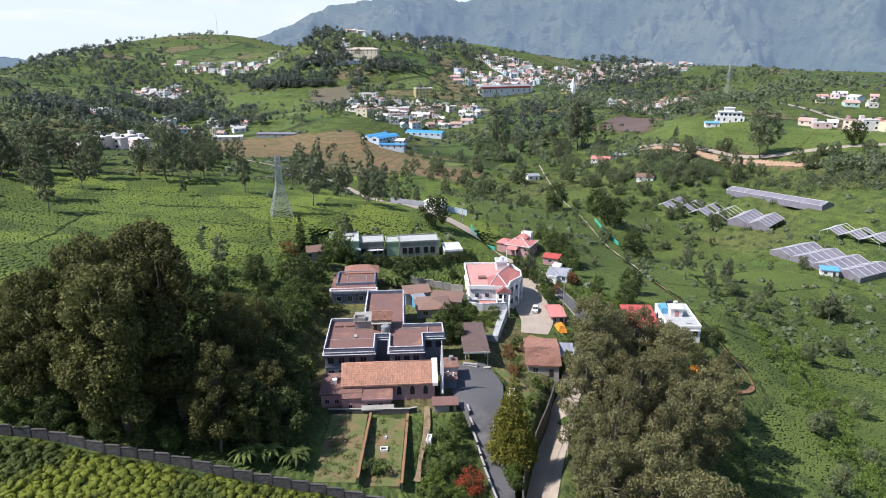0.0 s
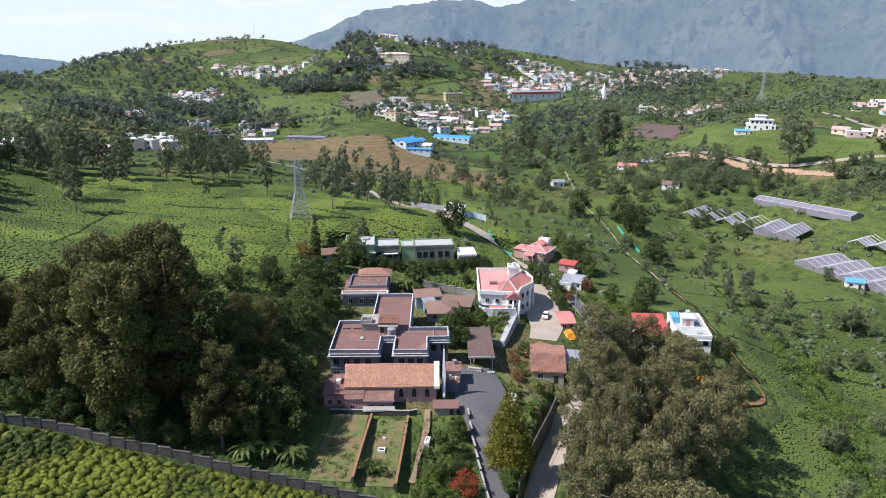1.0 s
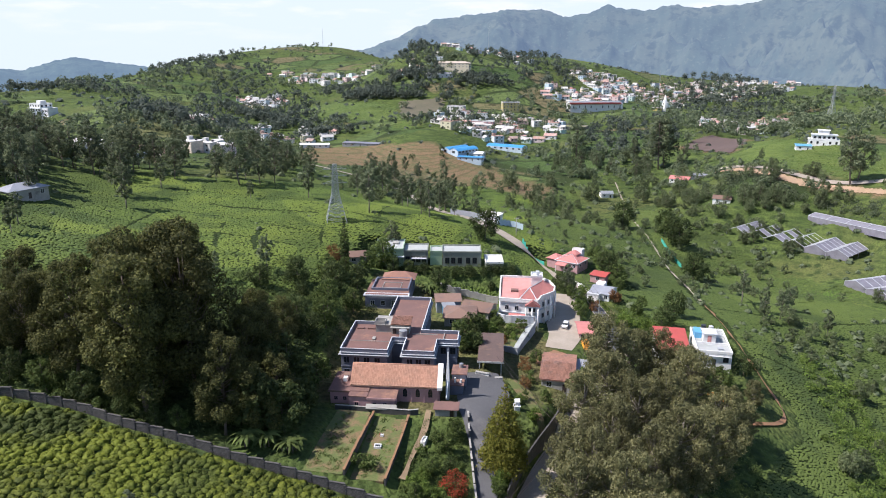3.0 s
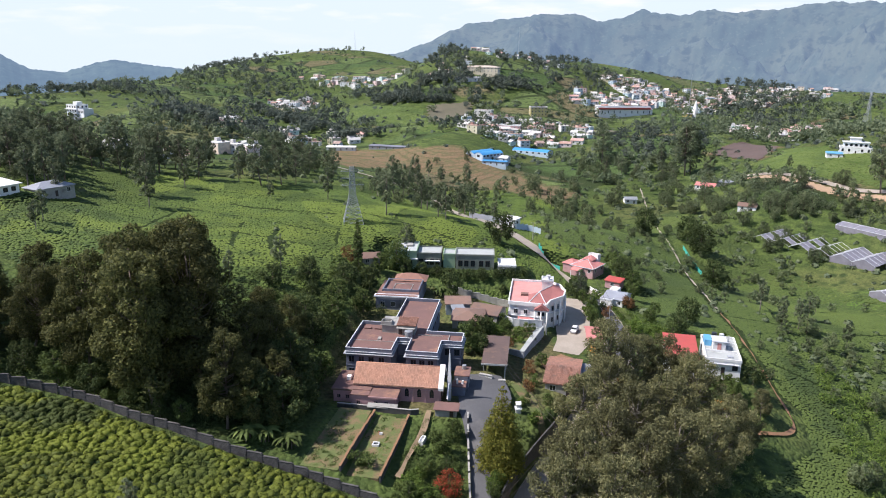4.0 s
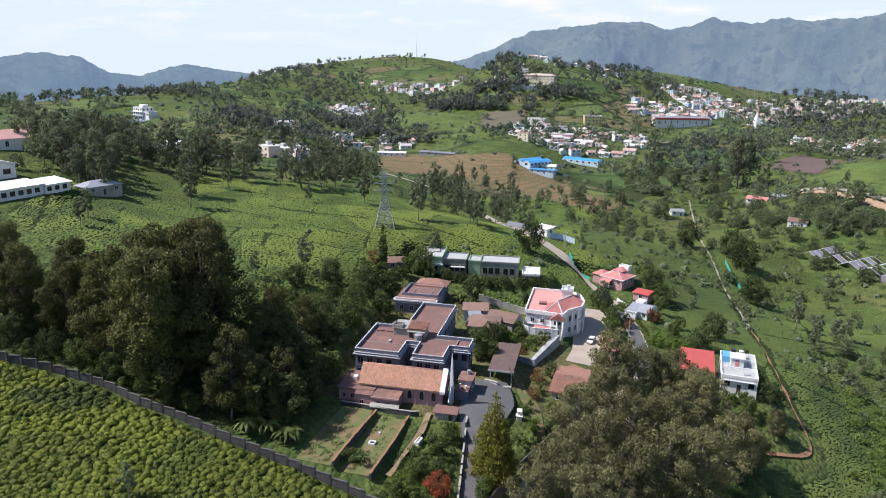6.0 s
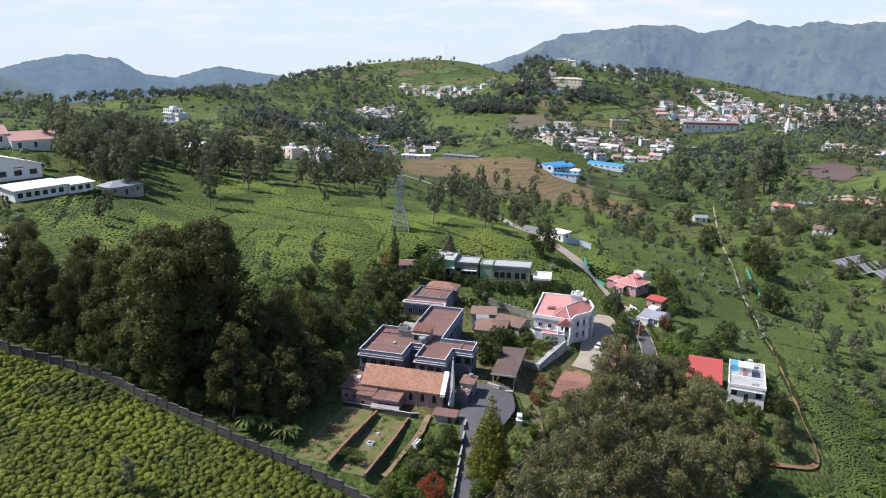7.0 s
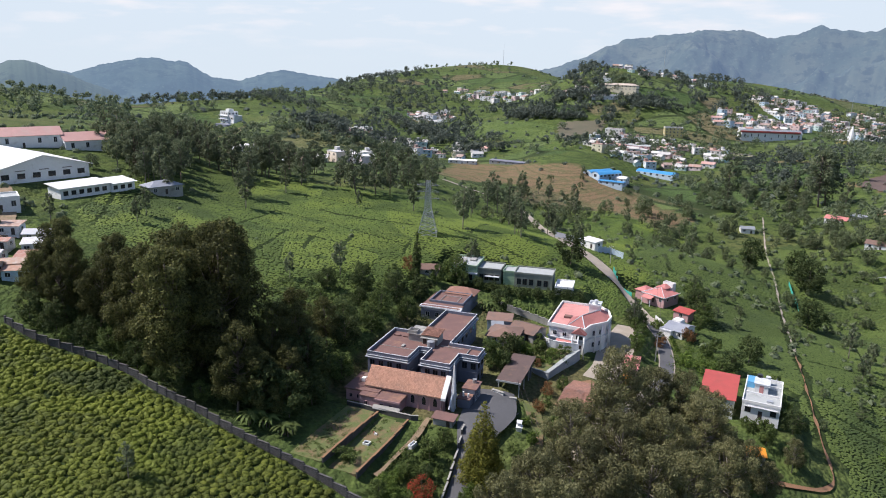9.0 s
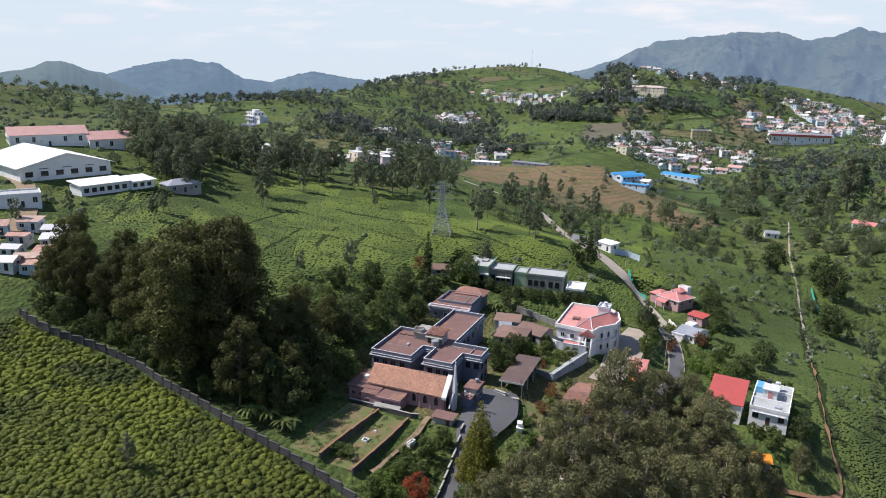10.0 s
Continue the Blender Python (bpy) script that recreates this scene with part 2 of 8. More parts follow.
# ---- building blocks ----
class Geo:
    """Gathers vertices and faces for one mesh."""

    def __init__(self):
        self.v, self.f = [], []

    def add(self, verts, faces):
        n = len(self.v)
        self.v.extend(tuple(p) for p in verts)
        self.f.extend(tuple(i + n for i in f) for f in faces)
        return self

    def box(self, x0, x1, y0, y1, z0, z1):
        return self.add([(x, y, z) for z in (z0, z1) for x, y in ((x0, y0), (x1, y0), (x1, y1), (x0, y1))],
                        [(3, 2, 1, 0), (4, 5, 6, 7), (0, 1, 5, 4), (1, 2, 6, 5), (2, 3, 7, 6), (3, 0, 4, 7)])

    def prism(self, outline, z0, z1):
        n = len(outline)
        top = z1 if isinstance(z1, (list, tuple)) else [z1] * n
        low = z0 if isinstance(z0, (list, tuple)) else [z0] * n
        return self.add([(x, y, z) for (x, y), z in zip(outline, low)] + [(x, y, z) for (x, y), z in zip(outline, top)],
                        [tuple(range(n - 1, -1, -1)), tuple(range(n, 2 * n))] + [(i, (i + 1) % n, n + (i + 1) % n, n + i) for i in range(n)])

    def rod(self, a, b, r0, r1=None, n=6):
        a, b = Vector(a), Vector(b)
        d = (b - a).normalized()
        u = d.orthogonal().normalized()
        w = d.cross(u)
        ring = [u * math.cos(i * 2 * math.pi / n) + w * math.sin(i * 2 * math.pi / n) for i in range(n)]
        r1 = r0 if r1 is None else r1
        return self.add([a + q * r0 for q in ring] + [b + q * r1 for q in ring],
                        [(i, (i + 1) % n, n + (i + 1) % n, n + i) for i in range(n)] + [tuple(range(n - 1, -1, -1)), tuple(range(n, 2 * n))])

    def rim(self, outline, z0, z1, thick):
        """A low wall round an outline (anticlockwise), thick metres inwards."""
        n = len(outline)
        inner = inset(outline, thick)
        self.add([(x, y, z0) for x, y in outline] + [(x, y, z1) for x, y in outline] + [(x, y, z1) for x, y in inner] + [(x, y, z0) for x, y in inner],
                 [(i, (i + 1) % n, n + (i + 1) % n, n + i) for i in range(n)] + [(n + i, n + (i + 1) % n, 2 * n + (i + 1) % n, 2 * n + i) for i in range(n)]
                 + [(2 * n + i, 2 * n + (i + 1) % n, 3 * n + (i + 1) % n, 3 * n + i) for i in range(n)])
        return self

    def gable(self, x0, x1, y0, y1, z0, z1, over=.4, thick=.14):
        """Two roof slabs with the ridge along x."""
        ym = (y0 + y1) / 2
        k = (z1 - z0) / (ym - y0)
        for s, e in ((y0 - over, y0), (y1 + over, y1)):
            low = z0 - over * k
            self.add([(x0 - over, s, low), (x1 + over, s, low), (x1 + over, ym, z1), (x0 - over, ym, z1),
                      (x0 - over, s, low - thick), (x1 + over, s, low - thick), (x1 + over, ym, z1 - thick), (x0 - over, ym, z1 - thick)],
                     [(0, 1, 2, 3), (7, 6, 5, 4), (0, 4, 5, 1), (1, 5, 6, 2), (3, 2, 6, 7), (0, 3, 7, 4)])
        return self

    def hip(self, x0, x1, y0, y1, z0, z1, over=.5, thick=.15):
        x0, x1, y0, y1 = x0 - over, x1 + over, y0 - over, y1 + over
        w, d = x1 - x0, y1 - y0
        a = min(w, d) / 2
        ends = [(x0 + a, (y0 + y1) / 2, z1), (x1 - a, (y0 + y1) / 2, z1)] if w >= d else [((x0 + x1) / 2, y0 + a, z1), ((x0 + x1) / 2, y1 - a, z1)]
        corners = [(x0, y0), (x1, y0), (x1, y1), (x0, y1)]
        v = [(x, y, z0) for x, y in corners] + [(x, y, z0 - thick) for x, y in corners] + ends
        sides = [(0, 1, 9, 8), (1, 2, 9), (2, 3, 8, 9), (3, 0, 8)] if w >= d else [(0, 1, 8), (1, 2, 9, 8), (2, 3, 9), (3, 0, 8, 9)]
        return self.add(v, sides + [(4, 5, 1, 0), (5, 6, 2, 1), (6, 7, 3, 2), (7, 4, 0, 3), (7, 6, 5, 4)])

    def mesh(self, name, material, smooth=False):
        me = bpy.data.meshes.new(name)
        me.from_pydata([tuple(p) for p in self.v], [], self.f)
        me.materials.append(material)
        if smooth:
            me.shade_smooth()
        me.update()
        return me


def inset(outline, d):
    out, n = [], len(outline)
    for i in range(n):
        p, q, r = Vector(outline[i - 1]), Vector(outline[i]), Vector(outline[(i + 1) % n])
        a, b = (q - p).normalized(), (r - q).normalized()
        na, nb = Vector((-a.y, a.x)), Vector((-b.y, b.x))
        m = na + nb
        m = m / max(.3, m.dot(na))
        out.append(tuple(q + m * d))
    return out


def quick_mesh(name, verts, faces, material, smooth=False):
    """A mesh out of arrays; faces all with the same number of corners."""
    verts, faces = np.asarray(verts, np.float32), np.asarray(faces, np.int32)
    me = bpy.data.meshes.new(name)
    k = faces.shape[1]
    me.vertices.add(len(verts))
    me.vertices.foreach_set("co", verts.ravel())
    me.loops.add(faces.size)
    me.loops.foreach_set("vertex_index", faces.ravel())
    me.polygons.add(len(faces))
    me.polygons.foreach_set("loop_start", np.arange(0, faces.size, k, dtype=np.int32))
    me.polygons.foreach_set("loop_total", np.full(len(faces), k, np.int32))
    me.materials.append(material)
    me.update(calc_edges=True)
    if smooth:
        me.shade_smooth()
    me.validate()
    return me


def part(name, geo, material, parent, label="", smooth=False, kind=""):
    """Links geo (or a mesh) as one mesh object under its thing."""
    ob = new(name, geo.mesh(name, material, smooth) if isinstance(geo, Geo) else geo)
    ob.parent = parent
    return tagged(ob, label=label, kind=kind)


def thing(name, label, category, place, turn=0., group="", kind=""):
    ob = new(name)
    ob.matrix_world = pose(*place, 0, 0, turn)
    return tagged(ob, label, category, group, kind)


WINDOW_MESHES = {}


def window(parent, x, y, z, w=1., h=1.3, facing=0, frame_material=None, name="window"):
    """A framed window with its pane on a wall; facing: degrees the wall's outside is turned from -y."""
    key = (w, h, frame_material)
    if key not in WINDOW_MESHES:
        f, p = Geo(), Geo()
        t = .09
        for b in ((-w / 2 - t, -w / 2, -t, h + t), (w / 2, w / 2 + t, -t, h + t), (-w / 2, w / 2, -t, 0), (-w / 2, w / 2, h, h + t), (-.03, .03, 0, h)):
            f.box(b[0], b[1], -.07, .05, b[2], b[3])
        p.box(-w / 2, w / 2, -.03, .04, 0, h)
        WINDOW_MESHES[key] = f.mesh("window_frame", frame_material or WHITE_TRIM), p.mesh("pane", PANE)
    ob = part(name, WINDOW_MESHES[key][0], None, parent)
    ob.matrix_local = pose(x, y, z, 0, 0, facing)
    part("pane", WINDOW_MESHES[key][1], None, ob)
    return ob


def door(parent, x, y, z, w=1., h=2.1, facing=0):
    ob = part("door", Geo().box(-w / 2, w / 2, -.06, .04, 0, h), DARK, parent, "dark wooden door")
    ob.matrix_local = pose(x, y, z, 0, 0, facing)
    return ob

# ---- the lie of the land: heights on rings round the hillside, from west to east ----
SLOPE_RELIEF = {
    60: (-1, -1, -2, -2, -4, -5, -6, -8, -11, -15, -18),
    90: (2, 2, 2, 1, -2, -4, -7, -10, -15, -21, -27),
    115: (7, 6, 5, 3, 0, -5, -9, -13, -20, -27, -34),
    140: (13, 10, 8, 6, 2, -1, -8, -17, -25, -33, -40),
    175: (22, 19, 15, 9, 4, -1, -6, -14, -30, -37, -42),
    220: (31, 28, 23, 16, 8, -1, -9, -14, -33, -36, -37),
    280: (39, 35, 30, 17, 12, 6, -12, -21, -26, -25, -23),
    360: (45, 41, 36, 20, 11, -8, -12, -35, -21, -9, -2),
    470: (50, 41, 33, 18, 9, -10, -27, -8, 5, 17, 23),
}
MIDDLE_RELIEF = {
    280: (59, 50, 41, 34, 29, 24, 19, 13, 12, 6, 3, -2, -13, -18, -20, -26, -21, -12, -2, 8, 17),
    380: (55, 48, 42, 40, 38, 28, 17, 14, 11, 2, -9, -9, -27, -25, -30, -29, -12, -2, 4, 9, 15),
    500: (49, 47, 42, 36, 32, 24, 11, 8, 0, -9, -17, -21, -22, -21, -3, -3, 3, 5, 7, 10, 13),
    660: (39, 44, 44, 30, 26, 8, 23, 9, -12, -12, -3, -18, -13, -10, -5, 11, 8, 6, 9, 10, 11),
}
OUTER_RELIEF = {
    860: (23, 32, 48, 37, 23, 28, 22, 0, -10, 3, 4, 2, -7, 2, -15, -1, 11, 10, 8, 9, 9),
    1120: (2, 2, 3, 3, 2, 3, 25, 12, 1, 15, 72, 53, 26, -6, -6, 12, 10, 8, 4, 7, 5),
    1450: (-25, -25, -25, -25, -25, -25, 8, 35, 25, 37, 49, 55, 49, 23, 11, 8, 2, 0, 0, -1, 0),
    1900: (-70, -70, -70, -70, -70, -70, -32, 22, 66, 69, 11, -2, 3, -17, -32, -40, -40, -40, -40, -40, -40),
    2500: (-122, -122, -122, -122, -122, -122, -112, -115, -25, 48, -88, -103, -104, -104, -103, -103, -103, -103, -103, -101, -103),
}
HUB_X, HUB_Y = 29.0, -5.0


def spline(f):
    return (-.5 * f + f ** 2 - .5 * f ** 3, 1 - 2.5 * f ** 2 + 1.5 * f ** 3, .5 * f + 2 * f ** 2 - 1.5 * f ** 3, -.5 * f ** 2 + .5 * f ** 3)


def relief(x, y, table, step):
    """A smooth height field through the table's rings; step: degrees from one column to the next."""
    rings, heights = list(table), np.array(list(table.values()), float)
    logs = np.log(np.array(rings, float))
    columns = heights.shape[1]
    a = np.clip((np.degrees(np.arctan2(x - HUB_X, y - HUB_Y)) + 70) / step, 0, columns - 1.0001)
    ia = np.floor(a).astype(int)
    r = np.log(np.clip(np.hypot(x - HUB_X, y - HUB_Y), rings[0], rings[-1] - .01))
    ir = np.clip(np.searchsorted(logs, r, side="right") - 1, 0, len(rings) - 2)
    wa, wr = spline(a - ia), spline((r - logs[ir]) / (logs[ir + 1] - logs[ir]))
    z = np.zeros(np.shape(x))
    for i in range(4):
        for j in range(4):
            z += wa[i] * wr[j] * heights[np.clip(ir + j - 1, 0, len(rings) - 1), np.clip(ia + i - 1, 0, columns - 1)]
    return z


def hills(x, y):
    """Height of the open land at x, y (arrays)."""
    reach = np.hypot(x - HUB_X, y - HUB_Y)
    w = np.clip((reach - 330) / 110, 0, 1)
    w = w * w * (3 - 2 * w)
    z = relief(x, y, SLOPE_RELIEF, 12) * (1 - w) + relief(x, y, {**MIDDLE_RELIEF, **OUTER_RELIEF}, 6) * w
    uneven = np.clip((reach - 480) / 200, 0, 1) * np.clip(1.4 - reach / 2500, 0, 1)
    z = z + uneven * (.7 * wobble(x, y, 17) + 1.6 * wobble(x, y, 47, 3))
    return z - np.clip(reach - 2500, 0, None) * .05


# ---- level ground cut into the slope: centre, half sizes, turn, height, soft edge ----
PADS = [
    (-12.0, 152, 17.5, 27, 3, 0.0, 5),
    (-25, 190, 9, 10, 3, 1.0, 4),
    (13, 197, 10, 14, 2, -3.2, 3),
    (25.5, 193, 5, 24, -4, -4.3, 4),
    (-16, 225, 24, 9, 8, 1.6, 5),
    (60, 181, 11, 11, 4, -9.6, 5),
    (33, 262, 12, 14, 25, -10.5, 6),
    (39, 234, 6, 8, 25, -9.6, 5),
    (-162, 179, 8, 16, -10, 27.6, 6),
    (-196, 180, 22, 20, -16, 31.0, 6),
    (26.4, 138, 2.4, 9, -16.4, -7.8, 3),
    (19.2, 116, 2.4, 20, -16.4, -9.6, 1.6),
    (190.9, 359.7, 6, 9, 24.3, -15.7, 8),
    (182, 379, 6, 11, 24.3, -17.1, 10),
    (191.8, 314, 14, 8, -56, -21.0, 6),
    (170.5, 296, 23, 12.5, -64, -27.2, 9),
    (150, 374.9, 33.5, 11, -46, -25.7, 9),
]
BEDS = [(-18.4, 111, 3.9, 11.5, 1, 1.1, .5), (-10.7, 112, 3.3, 11.5, 1, -.2, .5)]


def level(z, x, y, pads):
    for cx, cy, hw, hd, turn, height, soft in pads:
        c, s = math.cos(radians(turn)), math.sin(radians(turn))
        u, v = (x - cx) * c + (y - cy) * s, -(x - cx) * s + (y - cy) * c
        away = np.hypot(np.clip(np.abs(u) - hw, 0, None), np.clip(np.abs(v) - hd, 0, None))
        w = np.clip(1 - away / soft, 0, 1)
        w = w * w * (3 - 2 * w)
        z = z * (1 - w) + height * w
    return z


def land(x, y):
    x, y = np.asarray(x, float), np.asarray(y, float)
    return level(level(hills(x, y), x, y, PADS), x, y, BEDS)


def at(x, y):
    return float(land(np.array([x]), np.array([y]))[0])


def inside(x, y, outline):
    """Which of the points lie within the outline."""
    ok = np.zeros(np.shape(x), bool)
    for (ax, ay), (bx, by) in zip(outline, outline[1:] + outline[:1]):
        cross = ((ay > y) != (by > y)) & (x < (bx - ax) * (y - ay) / ((by - ay) if by != ay else 1e-9) + ax)
        ok ^= cross
    return ok


def wobble(x, y, scale, seed=0.):
    """Smooth waves, about -1 to 1, to break up edges."""
    a, b = x / scale + seed, y / scale - seed * 1.7
    return (np.sin(a + 1.7 * np.sin(b * .9)) + np.sin(b * 1.3 + 1.3 * np.sin(a * 1.1 + 2)) + .6 * np.sin(2.3 * a - 1.9 * b + 1)) / 2.6


RED_FIELD = [(-185, 560), (-188, 618), (-150, 610), (-78, 602), (-58, 574), (-27, 558), (26, 494), (14, 424), (-26, 474), (-65, 503), (-114, 492), (-124, 450), (-146, 475)]
EAST_FIELD = [(146, 526), (167, 478), (196, 463), (222, 430), (256, 402), (310, 440), (310, 468), (290, 478), (250, 506), (212, 548), (204, 600), (190, 610), (172, 560)]
PLOUGHED = [(138, 632), (180, 712), (202, 668), (160, 556)]
ROAD_CUT = [(134, 494), (170, 460), (199, 441), (222, 414), (218, 405), (198, 431), (167, 451), (133, 489)]
BRIGHT_HILL = [(-280, 821), (-250, 900), (-215, 872), (-160, 844), (-134, 750), (-185, 731)]
WEST_TEA = [(-172, 215), (-146, 160), (-100, 138), (-62, 150), (-44, 190), (-44, 222), (-12, 242), (0, 300), (-20, 335), (-62, 345), (-100, 312), (-150, 285), (-172, 250)]
EAST_TEA = [(44, 205), (60, 215), (76, 204), (74, 186), (86, 178), (84, 160), (74, 148), (66, 136), (62, 118), (60, 96), (78, 84), (112, 98), (150, 175), (165, 250), (140, 300), (105, 330), (70, 300), (66, 350), (45, 420), (10, 400), (12, 320), (30, 290), (48, 262)]
PADDOCK = [(95, 290), (150, 262), (172, 290), (150, 330), (110, 345)]
COMPOUND = [(-31, 128), (-26, 126), (0, 125), (4, 140), (13, 148), (19, 138), (24, 146), (27, 160), (23, 172), (19, 183), (5, 190), (4, 201), (-14, 203), (-32, 206), (-36, 190)]
NEAR_TEA = [(-100, 45), (-100, 98.6), (-78, 101.4), (-66, 102), (-56, 100.2), (-34, 97.6), (-16, 96), (-2, 93), (8, 80), (8, 45)]

# one sheet of ground, fine where the eye passes, out to the horizon
azimuths = np.radians(np.concatenate([np.arange(-180, -84, 8), np.arange(-84, 52, .36), np.arange(52, 180.1, 8)]))
reaches = np.concatenate([[.02, 10], np.geomspace(20, 4880, 350)])
AA, RG = np.meshgrid(azimuths, reaches)
GX, GY = HUB_X + RG * np.sin(AA), HUB_Y + RG * np.cos(AA)
GZ = land(GX, GY)
rows_n, cols_n = GX.shape
corner = np.arange(rows_n - 1)[:, None] * cols_n + np.arange(cols_n - 1)[None]
cover = np.zeros((rows_n * cols_n, 4), np.float32)
jx, jy = GX + 5 * wobble(GX, GY, 9, 1) * np.clip(RG / 300, .1, 2), GY + 5 * wobble(GX, GY, 9, 5) * np.clip(RG / 300, .1, 2)
cover[:, 0] = (inside(jx, jy, RED_FIELD) | inside(jx, jy, PLOUGHED) | inside(jx, jy, ROAD_CUT)).ravel()
cover[:, 0] += .4 * inside(GX, GY, COMPOUND).ravel()
far_tea = (wobble(GX, GY, 95, 2) + .5 * wobble(GX, GY, 40, 7) > .05) & (RG > 420)
cover[:, 1] = (inside(jx, jy, WEST_TEA) | inside(jx, jy, EAST_TEA) | inside(jx, jy, BRIGHT_HILL) | inside(GX, GY, NEAR_TEA) | far_tea).ravel()
cover[:, 2] = (inside(jx, jy, PADDOCK) | inside(jx, jy, EAST_FIELD) | ((wobble(GX, GY, 70, 11) > .72) & (RG > 400))).ravel()
cover[:, 3] = np.clip((RG - 360) / 150, 0, 1).ravel()
cover[:, 1] *= 1 - cover[:, 0]

m, nodes, links, b = nodes_of("hillside")
attr, split = nodes.new("ShaderNodeAttribute"), nodes.new("ShaderNodeSeparateColor")
attr.attribute_name = "cover"
links.new(attr.outputs["Color"], split.inputs[0])
big, mid, fine = (noise_of(nodes, links, s, 5, .65) for s in (.012, .09, .9))
scrub = mixer(nodes, links, ramp_of(nodes, links, mid, .35, .65), (.056, .086, .025), (.108, .146, .039))
scrub = mixer(nodes, links, ramp_of(nodes, links, big, .5, .68), scrub, (.115, .125, .045))
cell = nodes.new("ShaderNodeTexVoronoi")
place = nodes.new("ShaderNodeTexCoord")
links.new(place.outputs["Object"], cell.inputs["Vector"])
cell.inputs["Scale"].default_value = .85
# Ground under the tea: the shade between bushes is put into these dark greens.
tea = mixer(nodes, links, ramp_of(nodes, links, cell.outputs["Distance"], .15, .75), (.036, .054, .015), (.022, .034, .011))
tea = mixer(nodes, links, ramp_of(nodes, links, mid, .42, .66), tea, (.028, .045, .012))
soil = mixer(nodes, links, ramp_of(nodes, links, mid, .44, .66), (.215, .142, .085), (.130, .130, .060))
grass = mixer(nodes, links, ramp_of(nodes, links, mid, .4, .65), (.085, .138, .032), (.135, .152, .05))
field = nodes.new("ShaderNodeTexVoronoi")
field.inputs["Scale"].default_value = .016
links.new(place.outputs["Object"], field.inputs["Vector"])
shade = nodes.new("ShaderNodeSeparateColor")
links.new(field.outputs["Color"], shade.inputs[0])
plots = mixer(nodes, links, ramp_of(nodes, links, shade.outputs[0], .3, .7), (.070, .112, .038), (.135, .178, .062))
plots = mixer(nodes, links, ramp_of(nodes, links, shade.outputs[1], .78, .8), plots, (.17, .14, .08))
edge = nodes.new("ShaderNodeTexVoronoi")
edge.feature = "DISTANCE_TO_EDGE"
edge.inputs["Scale"].default_value = .016
links.new(place.outputs["Object"], edge.inputs["Vector"])
plots = mixer(nodes, links, ramp_of(nodes, links, edge.outputs["Distance"], .07, .03), plots, (.035, .05, .02))
tea = mixer(nodes, links, attr.outputs["Alpha"], tea, plots)
terrace = nodes.new("ShaderNodeTexWave")
terrace.bands_direction = "Z"
terrace.inputs["Scale"].default_value, terrace.inputs["Distortion"].default_value, terrace.inputs["Detail"].default_value, terrace.inputs["Detail Scale"].default_value = .11, 9, 3, .05
links.new(place.outputs["Object"], terrace.inputs["Vector"])
scrub = mixer(nodes, links, ramp_of(nodes, links, terrace.outputs["Fac"], .7, 1.6), scrub, (.03, .045, .018))
tea = mixer(nodes, links, ramp_of(nodes, links, terrace.outputs["Fac"], .75, 1.5), tea, (.045, .07, .02))
colour = mixer(nodes, links, split.outputs[1], scrub, tea)
colour = mixer(nodes, links, split.outputs[2], colour, grass)
ridges = nodes.new("ShaderNodeTexWave")
ridges.bands_direction = "Z"
ridges.inputs["Scale"].default_value, ridges.inputs["Distortion"].default_value, ridges.inputs["Detail"].default_value, ridges.inputs["Detail Scale"].default_value = .28, 6, 3, .08
links.new(place.outputs["Object"], ridges.inputs["Vector"])
soil = mixer(nodes, links, ramp_of(nodes, links, ridges.outputs["Fac"], .72, 1.2), soil, (.10, .095, .045))
clump = nodes.new("ShaderNodeTexVoronoi")
clump.inputs["Scale"].default_value = .22
links.new(place.outputs["Object"], clump.inputs["Vector"])
tuft = nodes.new("ShaderNodeMath")
tuft.operation = "MULTIPLY"
links.new(ramp_of(nodes, links, clump.outputs["Distance"], .5, .22), tuft.inputs[0])
links.new(ramp_of(nodes, links, noise_of(nodes, links, .03, 5, .7), .38, .54), tuft.inputs[1])
colour = mixer(nodes, links, tuft.outputs[0], colour, (.036, .056, .02))
colour = mixer(nodes, links, split.outputs[0], colour, soil)
colour = mixer(nodes, links, ramp_of(nodes, links, fine, .45, .8), colour, (.03, .042, .016))
links.new(colour, b.inputs["Base Color"])
b.inputs["Roughness"].default_value, b.inputs["Specular IOR Level"].default_value = .9, .08
lift, hump = nodes.new("ShaderNodeMath"), nodes.new("ShaderNodeBump")
lift.operation = "ADD"
links.new(fine, lift.inputs[0])
links.new(cell.outputs["Distance"], lift.inputs[1])
hump.inputs["Strength"].default_value, hump.inputs["Distance"].default_value = .9, .6
hump.invert = True
links.new(lift.outputs[0], hump.inputs["Height"])
links.new(hump.outputs[0], b.inputs["Normal"])
HILLSIDE = m
ground_mesh = quick_mesh("ground", np.stack([GX.ravel(), GY.ravel(), GZ.ravel()], 1),
                         np.stack([corner, corner + 1, corner + cols_n + 1, corner + cols_n], -1).reshape(-1, 4), HILLSIDE, True)
layer = ground_mesh.color_attributes.new("cover", "FLOAT_COLOR", "POINT")
layer.data.foreach_set("color", cover.ravel())
tagged(new("ground", ground_mesh), "steep green hillsides with tea, scrub, red fields and terraces", "hillside", kind="structure")


